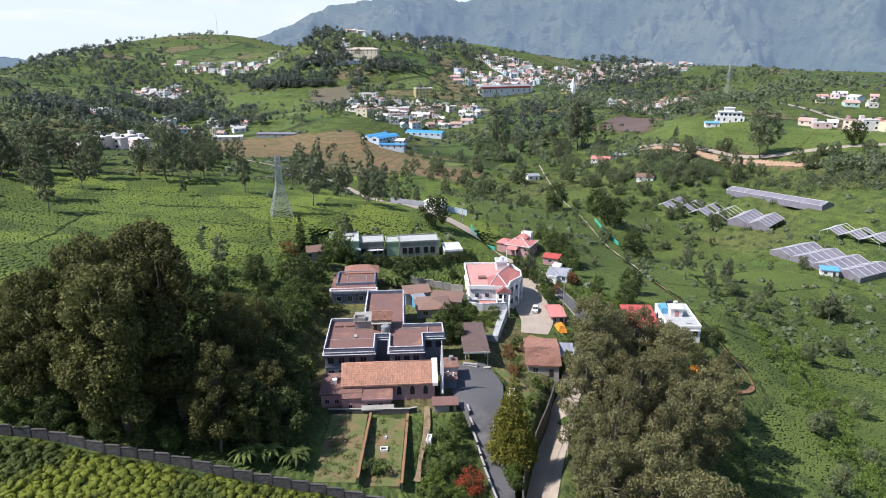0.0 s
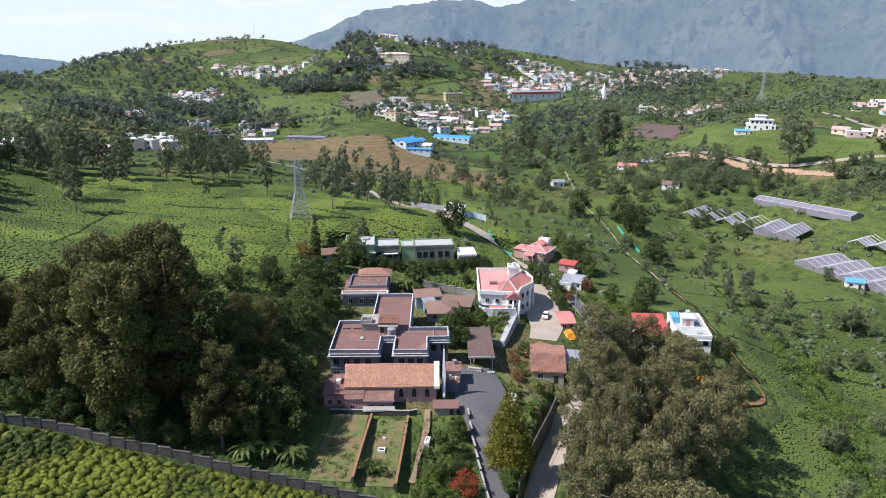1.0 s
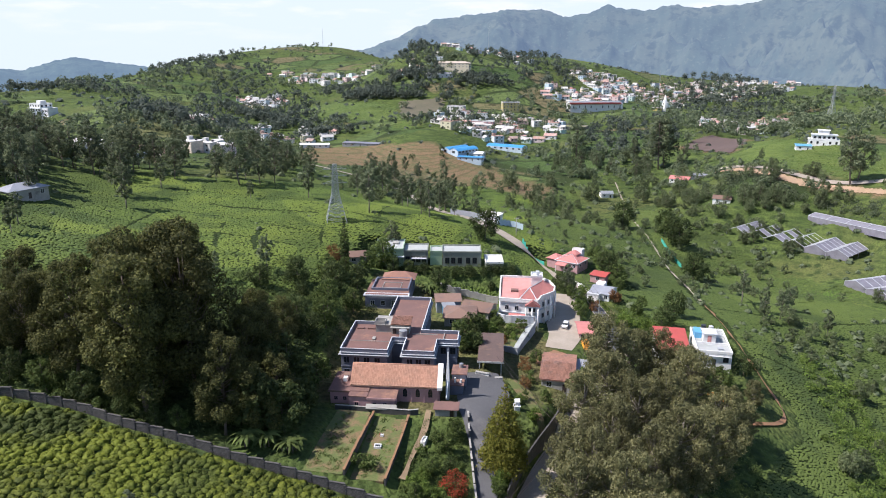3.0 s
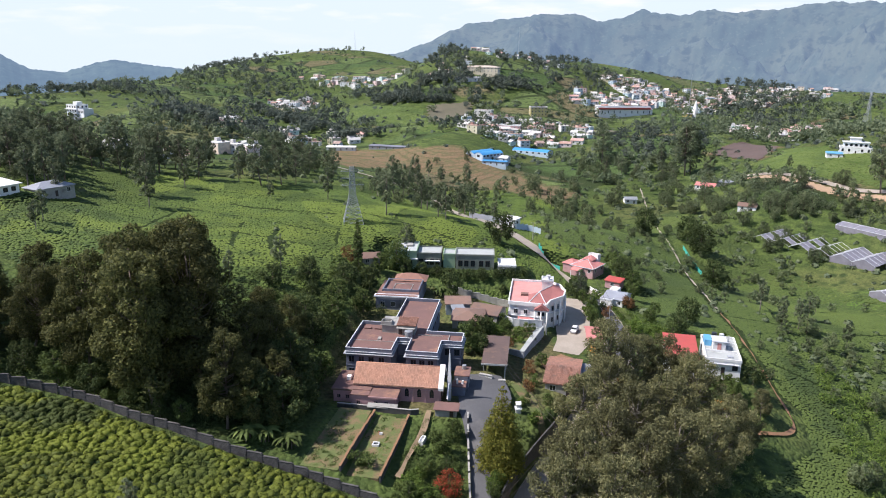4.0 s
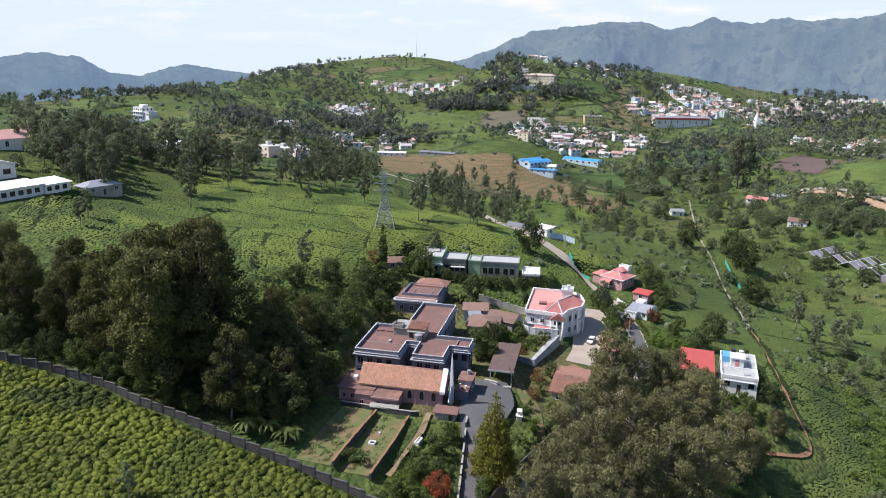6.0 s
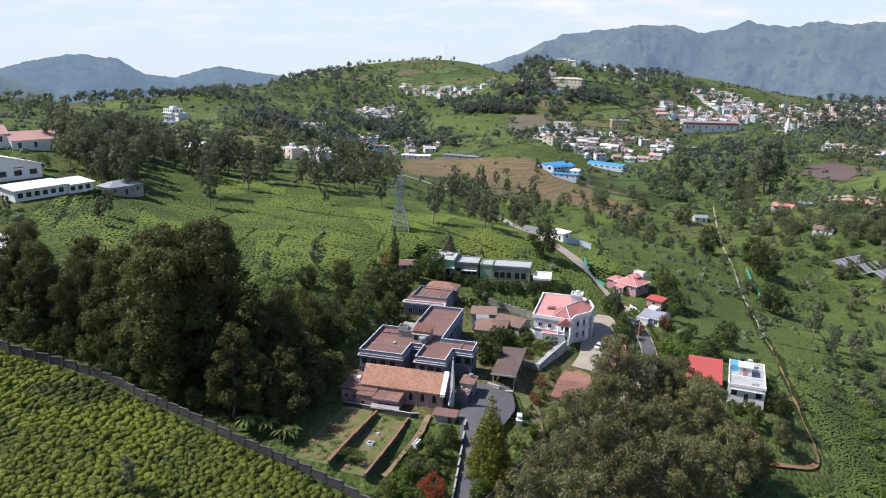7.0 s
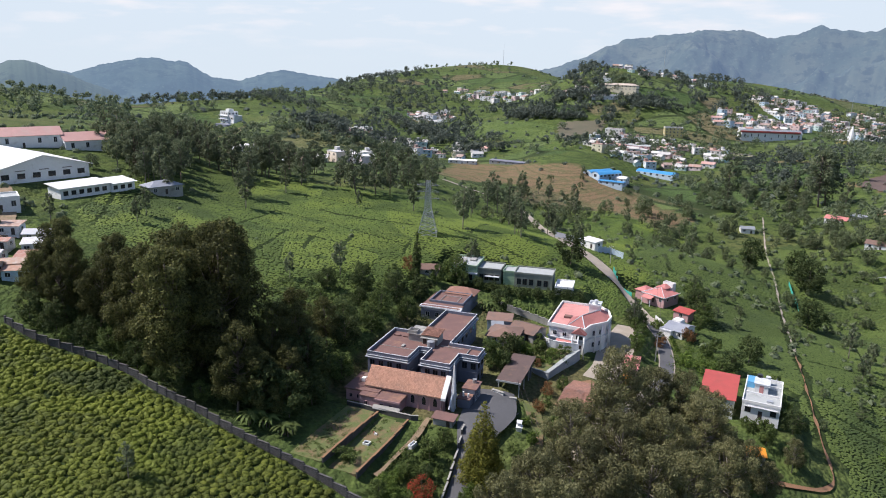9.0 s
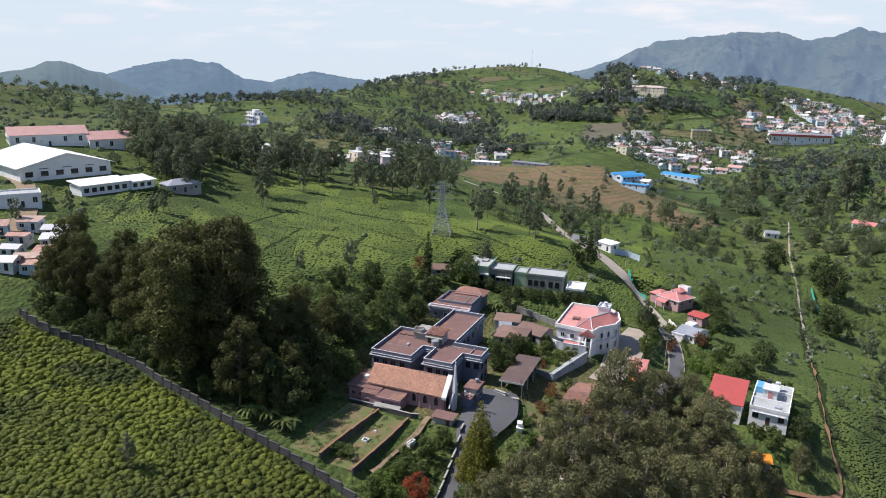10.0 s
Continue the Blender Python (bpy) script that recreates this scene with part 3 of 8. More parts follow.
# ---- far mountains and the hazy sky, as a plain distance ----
# Distance haze is put in as a pale blue glow mixed over the slope colours.
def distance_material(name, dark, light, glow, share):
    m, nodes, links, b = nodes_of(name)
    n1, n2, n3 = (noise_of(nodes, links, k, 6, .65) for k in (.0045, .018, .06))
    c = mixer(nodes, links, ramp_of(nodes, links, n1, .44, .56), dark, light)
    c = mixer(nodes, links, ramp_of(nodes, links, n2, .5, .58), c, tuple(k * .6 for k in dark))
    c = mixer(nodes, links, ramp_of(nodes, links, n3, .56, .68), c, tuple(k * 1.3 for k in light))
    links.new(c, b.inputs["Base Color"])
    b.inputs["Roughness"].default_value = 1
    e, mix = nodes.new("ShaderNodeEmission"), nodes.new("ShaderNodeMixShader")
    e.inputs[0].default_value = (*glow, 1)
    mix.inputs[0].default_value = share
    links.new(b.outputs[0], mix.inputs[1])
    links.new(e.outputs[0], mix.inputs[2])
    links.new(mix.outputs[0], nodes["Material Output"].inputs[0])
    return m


def range_of_hills(name, label, crest, near, far, seed, material, jag):
    """A mountain chain: crest gives azimuth and height of the ridge; it rises from near to far."""
    az = np.radians(np.linspace(crest[0][0], crest[-1][0], 460))
    top = np.interp(np.degrees(az), [c[0] for c in crest], [c[1] for c in crest])
    top = np.convolve(np.pad(top, 4, mode="edge"), np.hanning(11)[1:-1] / np.hanning(11).sum(), "valid")
    top = top + np.array([noise.fractal((a * far / 32, seed, 0), .7, 2., 4) for a in az]) * far * .0014
    steps = np.linspace(0, 1.25, 60)
    A2, S2 = np.meshgrid(az, steps)
    R2 = near + (far - near) * S2
    X2, Y2 = HUB_X + R2 * np.sin(A2), HUB_Y + R2 * np.cos(A2)
    rise = np.where(S2 < 1, np.sin(np.clip(S2, 0, 1) * math.pi / 2) ** 1.2, 1 - (S2 - 1) * 2)
    side = A2 * far
    spurs = np.array([noise.ridged_multi_fractal((a / 760 + seed, r / 900, seed), 1.0, 2.1, 5, 1., 2.) for a, r in zip(side.ravel(), R2.ravel())]).reshape(X2.shape)
    folds = jag * np.clip(1.7 - spurs, 0, None)
    weight = np.sin(np.clip(S2, 0, 1) * math.pi)
    Z2 = -130 + (top[None] + 130) * rise - folds * weight * (top[None] + 130) / 260 + jag * .05 * wobble(X2, Y2, 30, seed) * np.clip(S2 * 2, 0, 1)
    n, k = X2.shape
    c = np.arange(n - 1)[:, None] * k + np.arange(k - 1)[None]
    me = quick_mesh(name, np.stack([X2.ravel(), Y2.ravel(), Z2.ravel()], 1), np.stack([c, c + 1, c + k + 1, c + k], -1).reshape(-1, 4), material, True)
    return tagged(new(name, me), label, "mountains", kind="structure")


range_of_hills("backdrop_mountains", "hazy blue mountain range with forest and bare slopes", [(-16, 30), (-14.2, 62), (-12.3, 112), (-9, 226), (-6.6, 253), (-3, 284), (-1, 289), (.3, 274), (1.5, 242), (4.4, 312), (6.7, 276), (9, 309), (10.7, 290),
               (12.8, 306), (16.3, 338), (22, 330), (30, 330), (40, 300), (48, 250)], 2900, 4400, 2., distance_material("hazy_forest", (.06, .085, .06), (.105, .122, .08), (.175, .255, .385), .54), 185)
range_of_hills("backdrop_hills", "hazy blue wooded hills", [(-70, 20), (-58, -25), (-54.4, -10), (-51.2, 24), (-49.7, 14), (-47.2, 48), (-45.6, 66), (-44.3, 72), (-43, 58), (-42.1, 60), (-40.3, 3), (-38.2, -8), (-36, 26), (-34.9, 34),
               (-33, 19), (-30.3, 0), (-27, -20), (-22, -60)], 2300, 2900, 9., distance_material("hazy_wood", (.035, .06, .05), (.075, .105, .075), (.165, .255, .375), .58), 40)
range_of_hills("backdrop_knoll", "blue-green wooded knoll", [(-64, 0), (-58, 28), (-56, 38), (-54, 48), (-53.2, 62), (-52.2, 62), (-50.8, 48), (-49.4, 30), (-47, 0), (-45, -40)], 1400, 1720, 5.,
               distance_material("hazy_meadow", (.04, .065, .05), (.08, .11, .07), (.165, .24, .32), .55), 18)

m, nodes, links, b = nodes_of("hazy_sky")
e, place, cut = nodes.new("ShaderNodeEmission"), nodes.new("ShaderNodeTexCoord"), nodes.new("ShaderNodeSeparateXYZ")
links.new(place.outputs["Object"], cut.inputs[0])
height = ramp_of(nodes, links, cut.outputs[2], -150, 430)
tone = mixer(nodes, links, height, (.735, .845, .905), (.735, .855, .94))
stretch = nodes.new("ShaderNodeMapping")
stretch.inputs["Scale"].default_value = (.0022, .0022, .011)
links.new(place.outputs["Object"], stretch.inputs[0])
puff = nodes.new("ShaderNodeTexNoise")
puff.inputs["Scale"].default_value, puff.inputs["Detail"].default_value = 1, 6
links.new(stretch.outputs[0], puff.inputs["Vector"])
veil = nodes.new("ShaderNodeMath")
veil.operation = "MULTIPLY"
links.new(ramp_of(nodes, links, puff.outputs["Fac"], .5, .72), veil.inputs[0])
links.new(ramp_of(nodes, links, cut.outputs[2], 60, 330), veil.inputs[1])
links.new(mixer(nodes, links, veil.outputs[0], tone, (.93, .95, .97)), e.inputs[0])
e.inputs[1].default_value = .72
links.new(e.outputs[0], nodes["Material Output"].inputs[0])
ring = np.radians(np.arange(0, 360, 3.))
ringv = np.concatenate([np.stack([HUB_X + 4860 * np.sin(ring), HUB_Y + 4860 * np.cos(ring), np.full(120, z)], 1) for z in (-700., 0., 700.)])
ri = np.arange(120)
ringf = np.concatenate([np.stack([k * 120 + ri, k * 120 + (ri + 1) % 120, (k + 1) * 120 + (ri + 1) % 120, (k + 1) * 120 + ri], 1) for k in (0, 1)])
tagged(new("backdrop_sky", quick_mesh("backdrop_sky", ringv, ringf, m, True)), "pale hazy sky over the plains with thin white cloud", "sky", kind="structure")


# ---- plants ----
def leaves(rng, centres, radii, count, size, shell=.35, droop=.3, slim=.6, flat=1.):
    """Leaf sprays as small folded quads in clumps; returns vertices and faces."""
    centres, radii = np.asarray(centres, float), np.asarray(radii, float)
    weight = radii ** 2 / np.sum(radii ** 2)
    pick = rng.choice(len(centres), count, p=weight)
    d = rng.normal(size=(count, 3))
    d /= np.linalg.norm(d, axis=1)[:, None]
    reach = radii[pick] * (shell + (1.3 - shell) * rng.beta(1.8, 1.7, count))
    p = centres[pick] + d * reach[:, None] * np.array([1, 1, flat])
    n = d * .8 + rng.normal(scale=.5, size=(count, 3)) + np.array([0, 0, .25])
    n /= np.linalg.norm(n, axis=1)[:, None]
    u = np.cross(n, rng.normal(size=(count, 3)))
    u[:, 2] -= droop * np.abs(rng.normal(size=count))
    u /= np.linalg.norm(u, axis=1)[:, None]
    w = np.cross(n, u)
    s = size * (.6 + .8 * rng.random(count))[:, None]
    v = np.stack([p - u * s, p + u * s * .5 + w * s * slim, p + u * s * .7 - w * s * slim], 1)
    return v.reshape(-1, 3), np.arange(count * 3).reshape(-1, 3)


def limb_mesh(name, rods, material, n=4):
    g = Geo()
    for i, (a, b2, r0, r1) in enumerate(rods):
        g.rod(a, b2, r0, r1, 7 if i == 0 else 3 if r0 < .12 else n)
    return g.mesh(name, material, True)


def make_tree(seed, height, spread, bare, clumps, count, size, leaf, bark, clump=.34, flat=.8, lean=.06, trunk_r=None, droop=.3, slim=.5, core=0, shell=.35):
    """Meshes of a trunk with limbs and a leafy crown with gaps. bare: share of the height below the crown."""
    rng = np.random.default_rng(seed)
    r = trunk_r or height * .016
    bend = rng.normal(scale=lean * height, size=2)
    fork = Vector((bend[0] * .5, bend[1] * .5, height * (bare + .12)))
    rods, centres, radii = [((0, 0, -1.2), fork, r, r * .7)], [], []
    top = Vector((bend[0], bend[1], height * .86))
    rods.append((fork, top, r * .7, r * .22))
    for i in range(clumps):
        t = (i + rng.random()) / clumps
        a = i * 2.4 + rng.normal(scale=.4)
        z = height * (bare + (1 - bare) * (.12 + .80 * t))
        wide = spread * (math.sin(math.pi * (.18 + .74 * t)) ** .8) * (.45 + .5 * rng.random())
        c = Vector((bend[0] * t + wide * math.cos(a), bend[1] * t + wide * math.sin(a), z))
        rad = spread * clump * (.7 + .6 * rng.random()) * (1.1 - .35 * t)
        centres.append(c)
        radii.append(rad)
        root = fork.lerp(top, min(1, max(0, t * .8 - .1)))
        knee = root.lerp(c, .55) + Vector((0, 0, -.05 * height))
        rods += [(root, knee, r * .38, r * .2), (knee, c, r * .2, r * .06)] if height > 17 else [(root, c, r * .34, r * .07)]
    for i in range(core):
        t = .45 + .5 * i / max(1, core - 1)
        centres.append(fork.lerp(top, t) + Vector((*rng.normal(scale=spread * .12, size=2), height * .05)))
        radii.append(spread * clump * 1.25)
    v, f = leaves(rng, centres, radii, count, size, shell=shell, droop=droop, slim=slim, flat=flat)
    return limb_mesh("trunk", rods, bark), quick_mesh("crown", v, f, leaf)


def make_conifer(seed, height, base, tiers, count, size, leaf, bark, column=False):
    rng = np.random.default_rng(seed)
    rods, centres, radii = [((0, 0, -1), (0, 0, height * .96), height * .018, .03)], [], []
    for i in range(tiers):
        t = i / (tiers - 1)
        wide = base * (math.sin(math.pi * (.25 + .7 * t)) if column else (1 - t) ** .72 + .04)
        z = height * (.08 + .9 * t)
        n = max(1, int(5 + 4 * (1 - t)))
        for k in range(n):
            a = k * 2 * math.pi / n + i * .7 + rng.normal(scale=.15)
            d = wide * (.55 + .35 * rng.random())
            c = (d * math.cos(a), d * math.sin(a), z - .12 * d + rng.normal(scale=.15))
            centres.append(c)
            radii.append(max(.3, wide * .36))
            if k % 2 == 0:
                rods.append(((0, 0, z + .1), c, .07, .02))
        centres.append((0, 0, z))
        radii.append(max(.3, wide * .35))
    v, f = leaves(rng, centres, radii, count, size, shell=.3, droop=.6, slim=.4, flat=.62)
    return limb_mesh("trunk", rods, bark, 4), quick_mesh("crown", v, f, leaf)


def make_fronds(seed, blades, length, wide, leaf, stems=3):
    """A clump of arching banana-like leaves."""
    rng = np.random.default_rng(seed)
    vs, fs, rods = [], [], []
    for s in range(stems):
        ox, oy = rng.normal(scale=.7, size=2)
        h = length * (.35 + .3 * rng.random())
        rods.append(((ox, oy, -.4), (ox, oy, h), .14, .1))
        for k in range(blades):
            a = k * 2.4 + s
            L = length * (.6 + .4 * rng.random())
            prev = None
            for j in range(6):
                t = j / 5
                d = L * (t * .75)
                z = h + L * (.62 * t - .72 * t * t)
                w = wide * math.sin(math.pi * (.12 + .85 * t))
                p = np.array([ox + d * math.cos(a), oy + d * math.sin(a), z])
                q = np.array([-math.sin(a), math.cos(a), .25]) * w
                vs += [p - q, p + q]
                n = len(vs)
                if prev is not None:
                    fs.append((prev, prev + 1, n - 1, n - 2))
                prev = n - 2
    return limb_mesh("stem", rods, BARK, 5), quick_mesh("fronds", np.array(vs), np.array(fs), leaf, True)


KINDS = {}


def kind_of(key, name, label, category, meshes, parts=("trunk", "crown"), group=""):
    KINDS.setdefault(key, []).append((name, label, category, meshes, parts, group))


def plant(key, x, y, turn=0., size=1., pick=0, dz=0., tall=None):
    """One plant of a kind on the ground at x, y."""
    name, label, category, meshes, parts, group = KINDS[key][pick % len(KINDS[key])]
    ob = thing(name, label, category, (x, y, at(x, y) + dz), turn, group)
    ob.scale = (size, size, tall or size)
    for p, me in zip(parts, meshes):
        part(p, me, None, ob)
    return ob


for s in range(4):
    kind_of("gum", "gum_tree", "tall dark green eucalyptus tree with a dense crown", "tree", make_tree(11 + s, 33, 8.8, .08, 50, 21000, .34, LEAF_GUM, BARK, .24, .9, shell=.6), group="gum grove by the wall")
for s in range(4):
    kind_of("olive", "eucalyptus_tree", "grey-green eucalyptus tree with a loose leafy crown", "tree", make_tree(31 + s, 21.5, 6.6, .2, 46, 17000, .23, LEAF_OLIVE, PALE_BARK, .185, .9, droop=.8, slim=.45, core=3, shell=.62), group="eucalyptus below the lane")
for s in range(3):
    kind_of("round", "broadleaf_tree", "dark green broadleaf tree with a round crown", "tree", make_tree(51 + s, 10, 4.4, .08, 22, 2100, .39, LEAF_DARK, BARK, .32, .9), group="garden trees")
for s in range(3):
    kind_of("light", "leafy_tree", "mid green leafy tree with an uneven crown", "tree", make_tree(61 + s, 10, 4.0, .1, 20, 1900, .39, LEAF_MID, BARK, .32, .9), group="garden trees")
for s in range(4):
    kind_of("silver", "silver_oak_tree", "slender silver oak shade tree standing in the tea", "tree", make_tree(71 + s, 15, 3.0, .2, 18, 850, .48, LEAF_SHADE, PALE_BARK, .3, 1.05, .03), group="shade trees in the tea")
for s in range(3):
    kind_of("open", "shade_tree", "tall thin-crowned shade tree on the hillside", "tree", make_tree(81 + s, 20, 5.6, .16, 24, 1400, .54, LEAF_SHADE, BARK, .26, .8, .05), group="shade trees in the tea")
for s in range(3):
    kind_of("bush", "hillside_tree", "small bushy green tree on the slope", "tree", make_tree(91 + s, 6, 2.5, .12, 9, 420, .40, LEAF_SLOPE, BARK, .38, .9), group="small trees on the slope")
for s in range(3):
    kind_of("mid", "slope_tree", "rounded grey-green tree on the hillside", "tree", make_tree(95 + s, 10, 4.2, .1, 18, 1100, .44, LEAF_SLOPE, BARK, .33, .9), group="small trees on the slope")
for s in range(3):
    kind_of("shrub", "shrub", "low green garden shrub", "shrub", make_tree(101 + s, 2.4, 1.4, .02, 9, 500, .2, LEAF_MID, BARK, .42, .8), group="shrubs")
kind_of("bright", "bright_shrub", "bright yellow-green leafy shrub", "shrub", make_tree(111, 3, 1.8, .02, 10, 1200, .2, LEAF_BRIGHT, BARK, .42, .8), group="shrubs")
kind_of("gold", "golden_conifer", "golden-green conical conifer beside the driveway", "conifer", make_conifer(121, 17.6, 4.5, 22, 14000, .30, LEAF_GOLD, BARK))
kind_of("cypress", "cypress", "slim dark columnar cypress", "cypress", make_conifer(131, 16, 1.5, 18, 2600, .34, LEAF_DARK, BARK, True), group="cypresses")
kind_of("red", "flowering_shrub", "tall shrub covered with red bracts", "shrub", make_tree(141, 5.4, 2.9, .05, 12, 2400, .2, LEAF_RED, BARK, .42, .75))
kind_of("rust", "rusty_shrub", "rust-brown leafy shrub on the bank", "shrub", make_tree(151, 4, 2.2, .05, 10, 900, .24, LEAF_RUST, BARK, .42, .8), group="shrubs")
for s in range(2):
    kind_of("banana", "banana_plant", "clump of arching bright banana leaves", "banana plant", make_fronds(161 + s, 9, 4.2, .34, LEAF_MID), ("stem", "fronds"), "banana plants")


# ---- the convent compound ----
def tile_slope(x0, x1, y0, y1, z0, z1, course=.36, wide=.3, seed=0):
    """Clay tiles lying in courses on a slope that rises from (y0, z0) to (y1, z1)."""
    rng = np.random.default_rng(seed)
    length = math.hypot(y1 - y0, z1 - z0)
    rows, cols = max(1, int(length / course)), max(1, int((x1 - x0) / wide))
    uy, uz = (y1 - y0) / length, (z1 - z0) / length
    ny, nz = (-uz, uy) if uy > 0 else (uz, -uy)
    v, f = [], []
    for r in range(rows):
        for c in range(cols):
            a, b2 = x0 + c * (x1 - x0) / cols, x0 + (c + .96) * (x1 - x0) / cols
            s, e = r * length / rows, (r + 1.12) * length / rows
            lift = .10 + rng.random() * .03
            k = len(v)
            for x, h in ((a, 0), ((a + b2) / 2, .05), (b2, 0)):
                v += [(x, y0 + uy * s + ny * (lift + h), z0 + uz * s + nz * (lift + h)), (x, y0 + uy * e + ny * (.02 + h), z0 + uz * e + nz * (.02 + h))]
            f += [(k, k + 2, k + 3, k + 1), (k + 2, k + 4, k + 5, k + 3)]
    return np.array(v), np.array(f)


def lancet(parent, x, y, z, w, h, facing=0):
    """A pointed window: pale surround and dark leaded glass."""
    def arch(w, h, n=7):
        pts = [(-w / 2, 0), (w / 2, 0)]
        for i in range(n):
            a = i / (n - 1)
            pts.append((w / 2 * (1 - a ** 1.6), h * (.55 + .45 * math.sin(a * math.pi / 2))))
        for i in range(n - 2, -1, -1):
            a = i / (n - 1)
            pts.append((-w / 2 * (1 - a ** 1.6), h * (.55 + .45 * math.sin(a * math.pi / 2))))
        return pts
    g = Geo()
    outer, inner = arch(w + .34, h + .3), arch(w, h)
    n = len(outer)
    g.add([(a, -.10, b2 - .12) for a, b2 in outer] + [(a, -.10, b2) for a, b2 in inner] + [(a, .02, b2 - .12) for a, b2 in outer] + [(a, .02, b2) for a, b2 in inner],
          [(i, (i + 1) % n, n + (i + 1) % n, n + i) for i in range(n)]
          + [(i, 2 * n + i, 2 * n + (i + 1) % n, (i + 1) % n) for i in range(n)] + [(n + i, n + (i + 1) % n, 3 * n + (i + 1) % n, 3 * n + i) for i in range(n)])
    ob = part("window", g, PINK, parent)
    ob.matrix_local = pose(x, y, z, 0, 0, facing)
    p = Geo().add([(a, -.02, b2) for a, b2 in inner], [tuple(range(len(inner)))])
    part("pane", p, PANE, ob)
    bars = Geo().box(-.03, .03, -.05, -.01, 0, h * .95)
    for k in range(1, 4):
        bars.box(-w / 2, w / 2, -.05, -.01, h * .19 * k, h * .19 * k + .05)
    part("leading", bars, DARK, ob)
    return ob


HALL = [(0, 0), (11.2, 0), (11.2, 7.3), (14, 7.3), (14, 0), (21.8, 0), (21.8, 7), (26.6, 7), (26.6, 13), (17.6, 13), (17.6, 35.7), (7.8, 35.7), (7.8, 17.2), (0, 17.2)]
hall = thing("convent_hall", "two-storey slate-blue convent hall with flat brown terraces and white parapets", "building", (-26, 138.3, 0), 3)
part("wall", Geo().prism(inset(HALL, .35), -1.5, 6.5), SLATE, hall)
part("terrace_deck", Geo().prism(inset(HALL, .4), 6.5, 6.62), DECK, hall, "brown stained terrace deck")
part("parapet", Geo().rim(inset(HALL, .25), 6.5, 7.4, .22), SLATE, hall)
part("coping", Geo().rim(inset(HALL, .2), 7.4, 7.5, .2), WHITE_TRIM, hall, "white parapet coping")
part("parapet_band", Geo().rim(inset(HALL, .1), 6.42, 6.56, .2), WHITE_TRIM, hall, "thin white band below the parapet")
part("cornice", Geo().rim(inset(HALL, -.2), 5.95, 6.05, .55), GREY_WALL, hall, "projecting blue-grey cornice")
part("plinth_band", Geo().rim(inset(HALL, .27), 2.95, 3.1, .2), SLATE, hall)
for x in (1.6, 3.9, 6.2, 8.6, 16, 18, 20):
    window(hall, x, .35, 3.9, 1.2, 1.4, 0, SLATE)
    if x < 9:
        window(hall, x, .35, .9, 1.2, 1.4, 0, SLATE)
for y in (2, 5, 8, 11, 14):
    window(hall, .35, y, 3.9, 1.1, 1.4, -90, DARK)
    window(hall, .35, y, .9, 1.1, 1.4, -90, DARK)
for y in (8.5, 11.3):
    window(hall, 26.25, y, 3.9, 1.1, 1.4, 90, DARK)
    window(hall, 26.25, y, .9, 1.1, 1.4, 90, DARK)
for y in (16, 19.5, 23, 26.5, 30, 33):
    window(hall, 17.25, y, 3.9, 1.2, 1.5, 90, DARK)
for x in (23, 25.2):
    window(hall, x, 7.35, 3.9, 1.1, 1.4, 0, DARK)
# low walls, seams and weathering strips on the terrace
for kb in ((.6, 10.6, 6.6, 6.72, 6.62, 6.72), (15.2, 21.2, 11.6, 11.75, 6.62, 6.8), (22.8, 22.95, 7.6, 12.4, 6.62, 6.95)):
    part("deck_kerb", Geo().box(*kb), CONCRETE, hall)
part("roof_hatch", Geo().box(6.2, 6.9, 7.2, 8.6, 6.62, 6.98), CONCRETE, hall, "small concrete roof hatch")
for sx in (1.4, 4.0):
    part("deck_slab", Geo().box(sx, sx + 1.7, 13.6, 14.5, 6.62, 6.95), DECK, hall)
stair = thing("stair_house", "weathered concrete stair room with a lean-to tile roof on the terrace", "roof room", (-26, 138.3, 6.62), 3)
part("wall", Geo().box(6.2, 10.2, 12.2, 17.6, 0, 1.9).box(10.2, 14.4, 11.4, 15.2, 0, 2.3), CONCRETE, stair)
part("slab", Geo().box(5.9, 10.3, 11.9, 17.9, 1.9, 2.08).box(10.0, 14.6, 10.6, 11.9, 1.75, 1.9), CONCRETE, stair)
part("upstand", Geo().rim([(6.0, 12), (8.6, 12), (8.6, 14.2), (6.0, 14.2)], 2.08, 2.9, .2), CONCRETE, stair)
v, f = tile_slope(10.0, 14.8, 11.2, 15.6, 2.45, 3.1, .4, .34, 3)
part("roof_board", Geo().prism([(10.0, 11.2), (14.8, 11.2), (14.8, 15.6), (10.0, 15.6)], [2.3, 2.3, 2.95, 2.95], [2.43, 2.43, 3.08, 3.08]), TILE_BED, stair)
part("roof_tiles", quick_mesh("roof_tiles", v, f, RED_TILE), None, stair, "sloping clay tiles", kind="stuff")
door(stair, 10.9, 11.4, 0, .9, 1.9)
tank = thing("water_tank", "grey cylindrical water tank on the terrace", "water tank", (-13.3, 148.8, 6.62), 3)
part("shell", Geo().rod((0, 0, 0), (0, 0, 1.7), .95, .95, 16), TIN, tank)
part("lid", Geo().rod((0, 0, 1.7), (0, 0, 1.85), 1.0, .5, 16), TIN, tank)

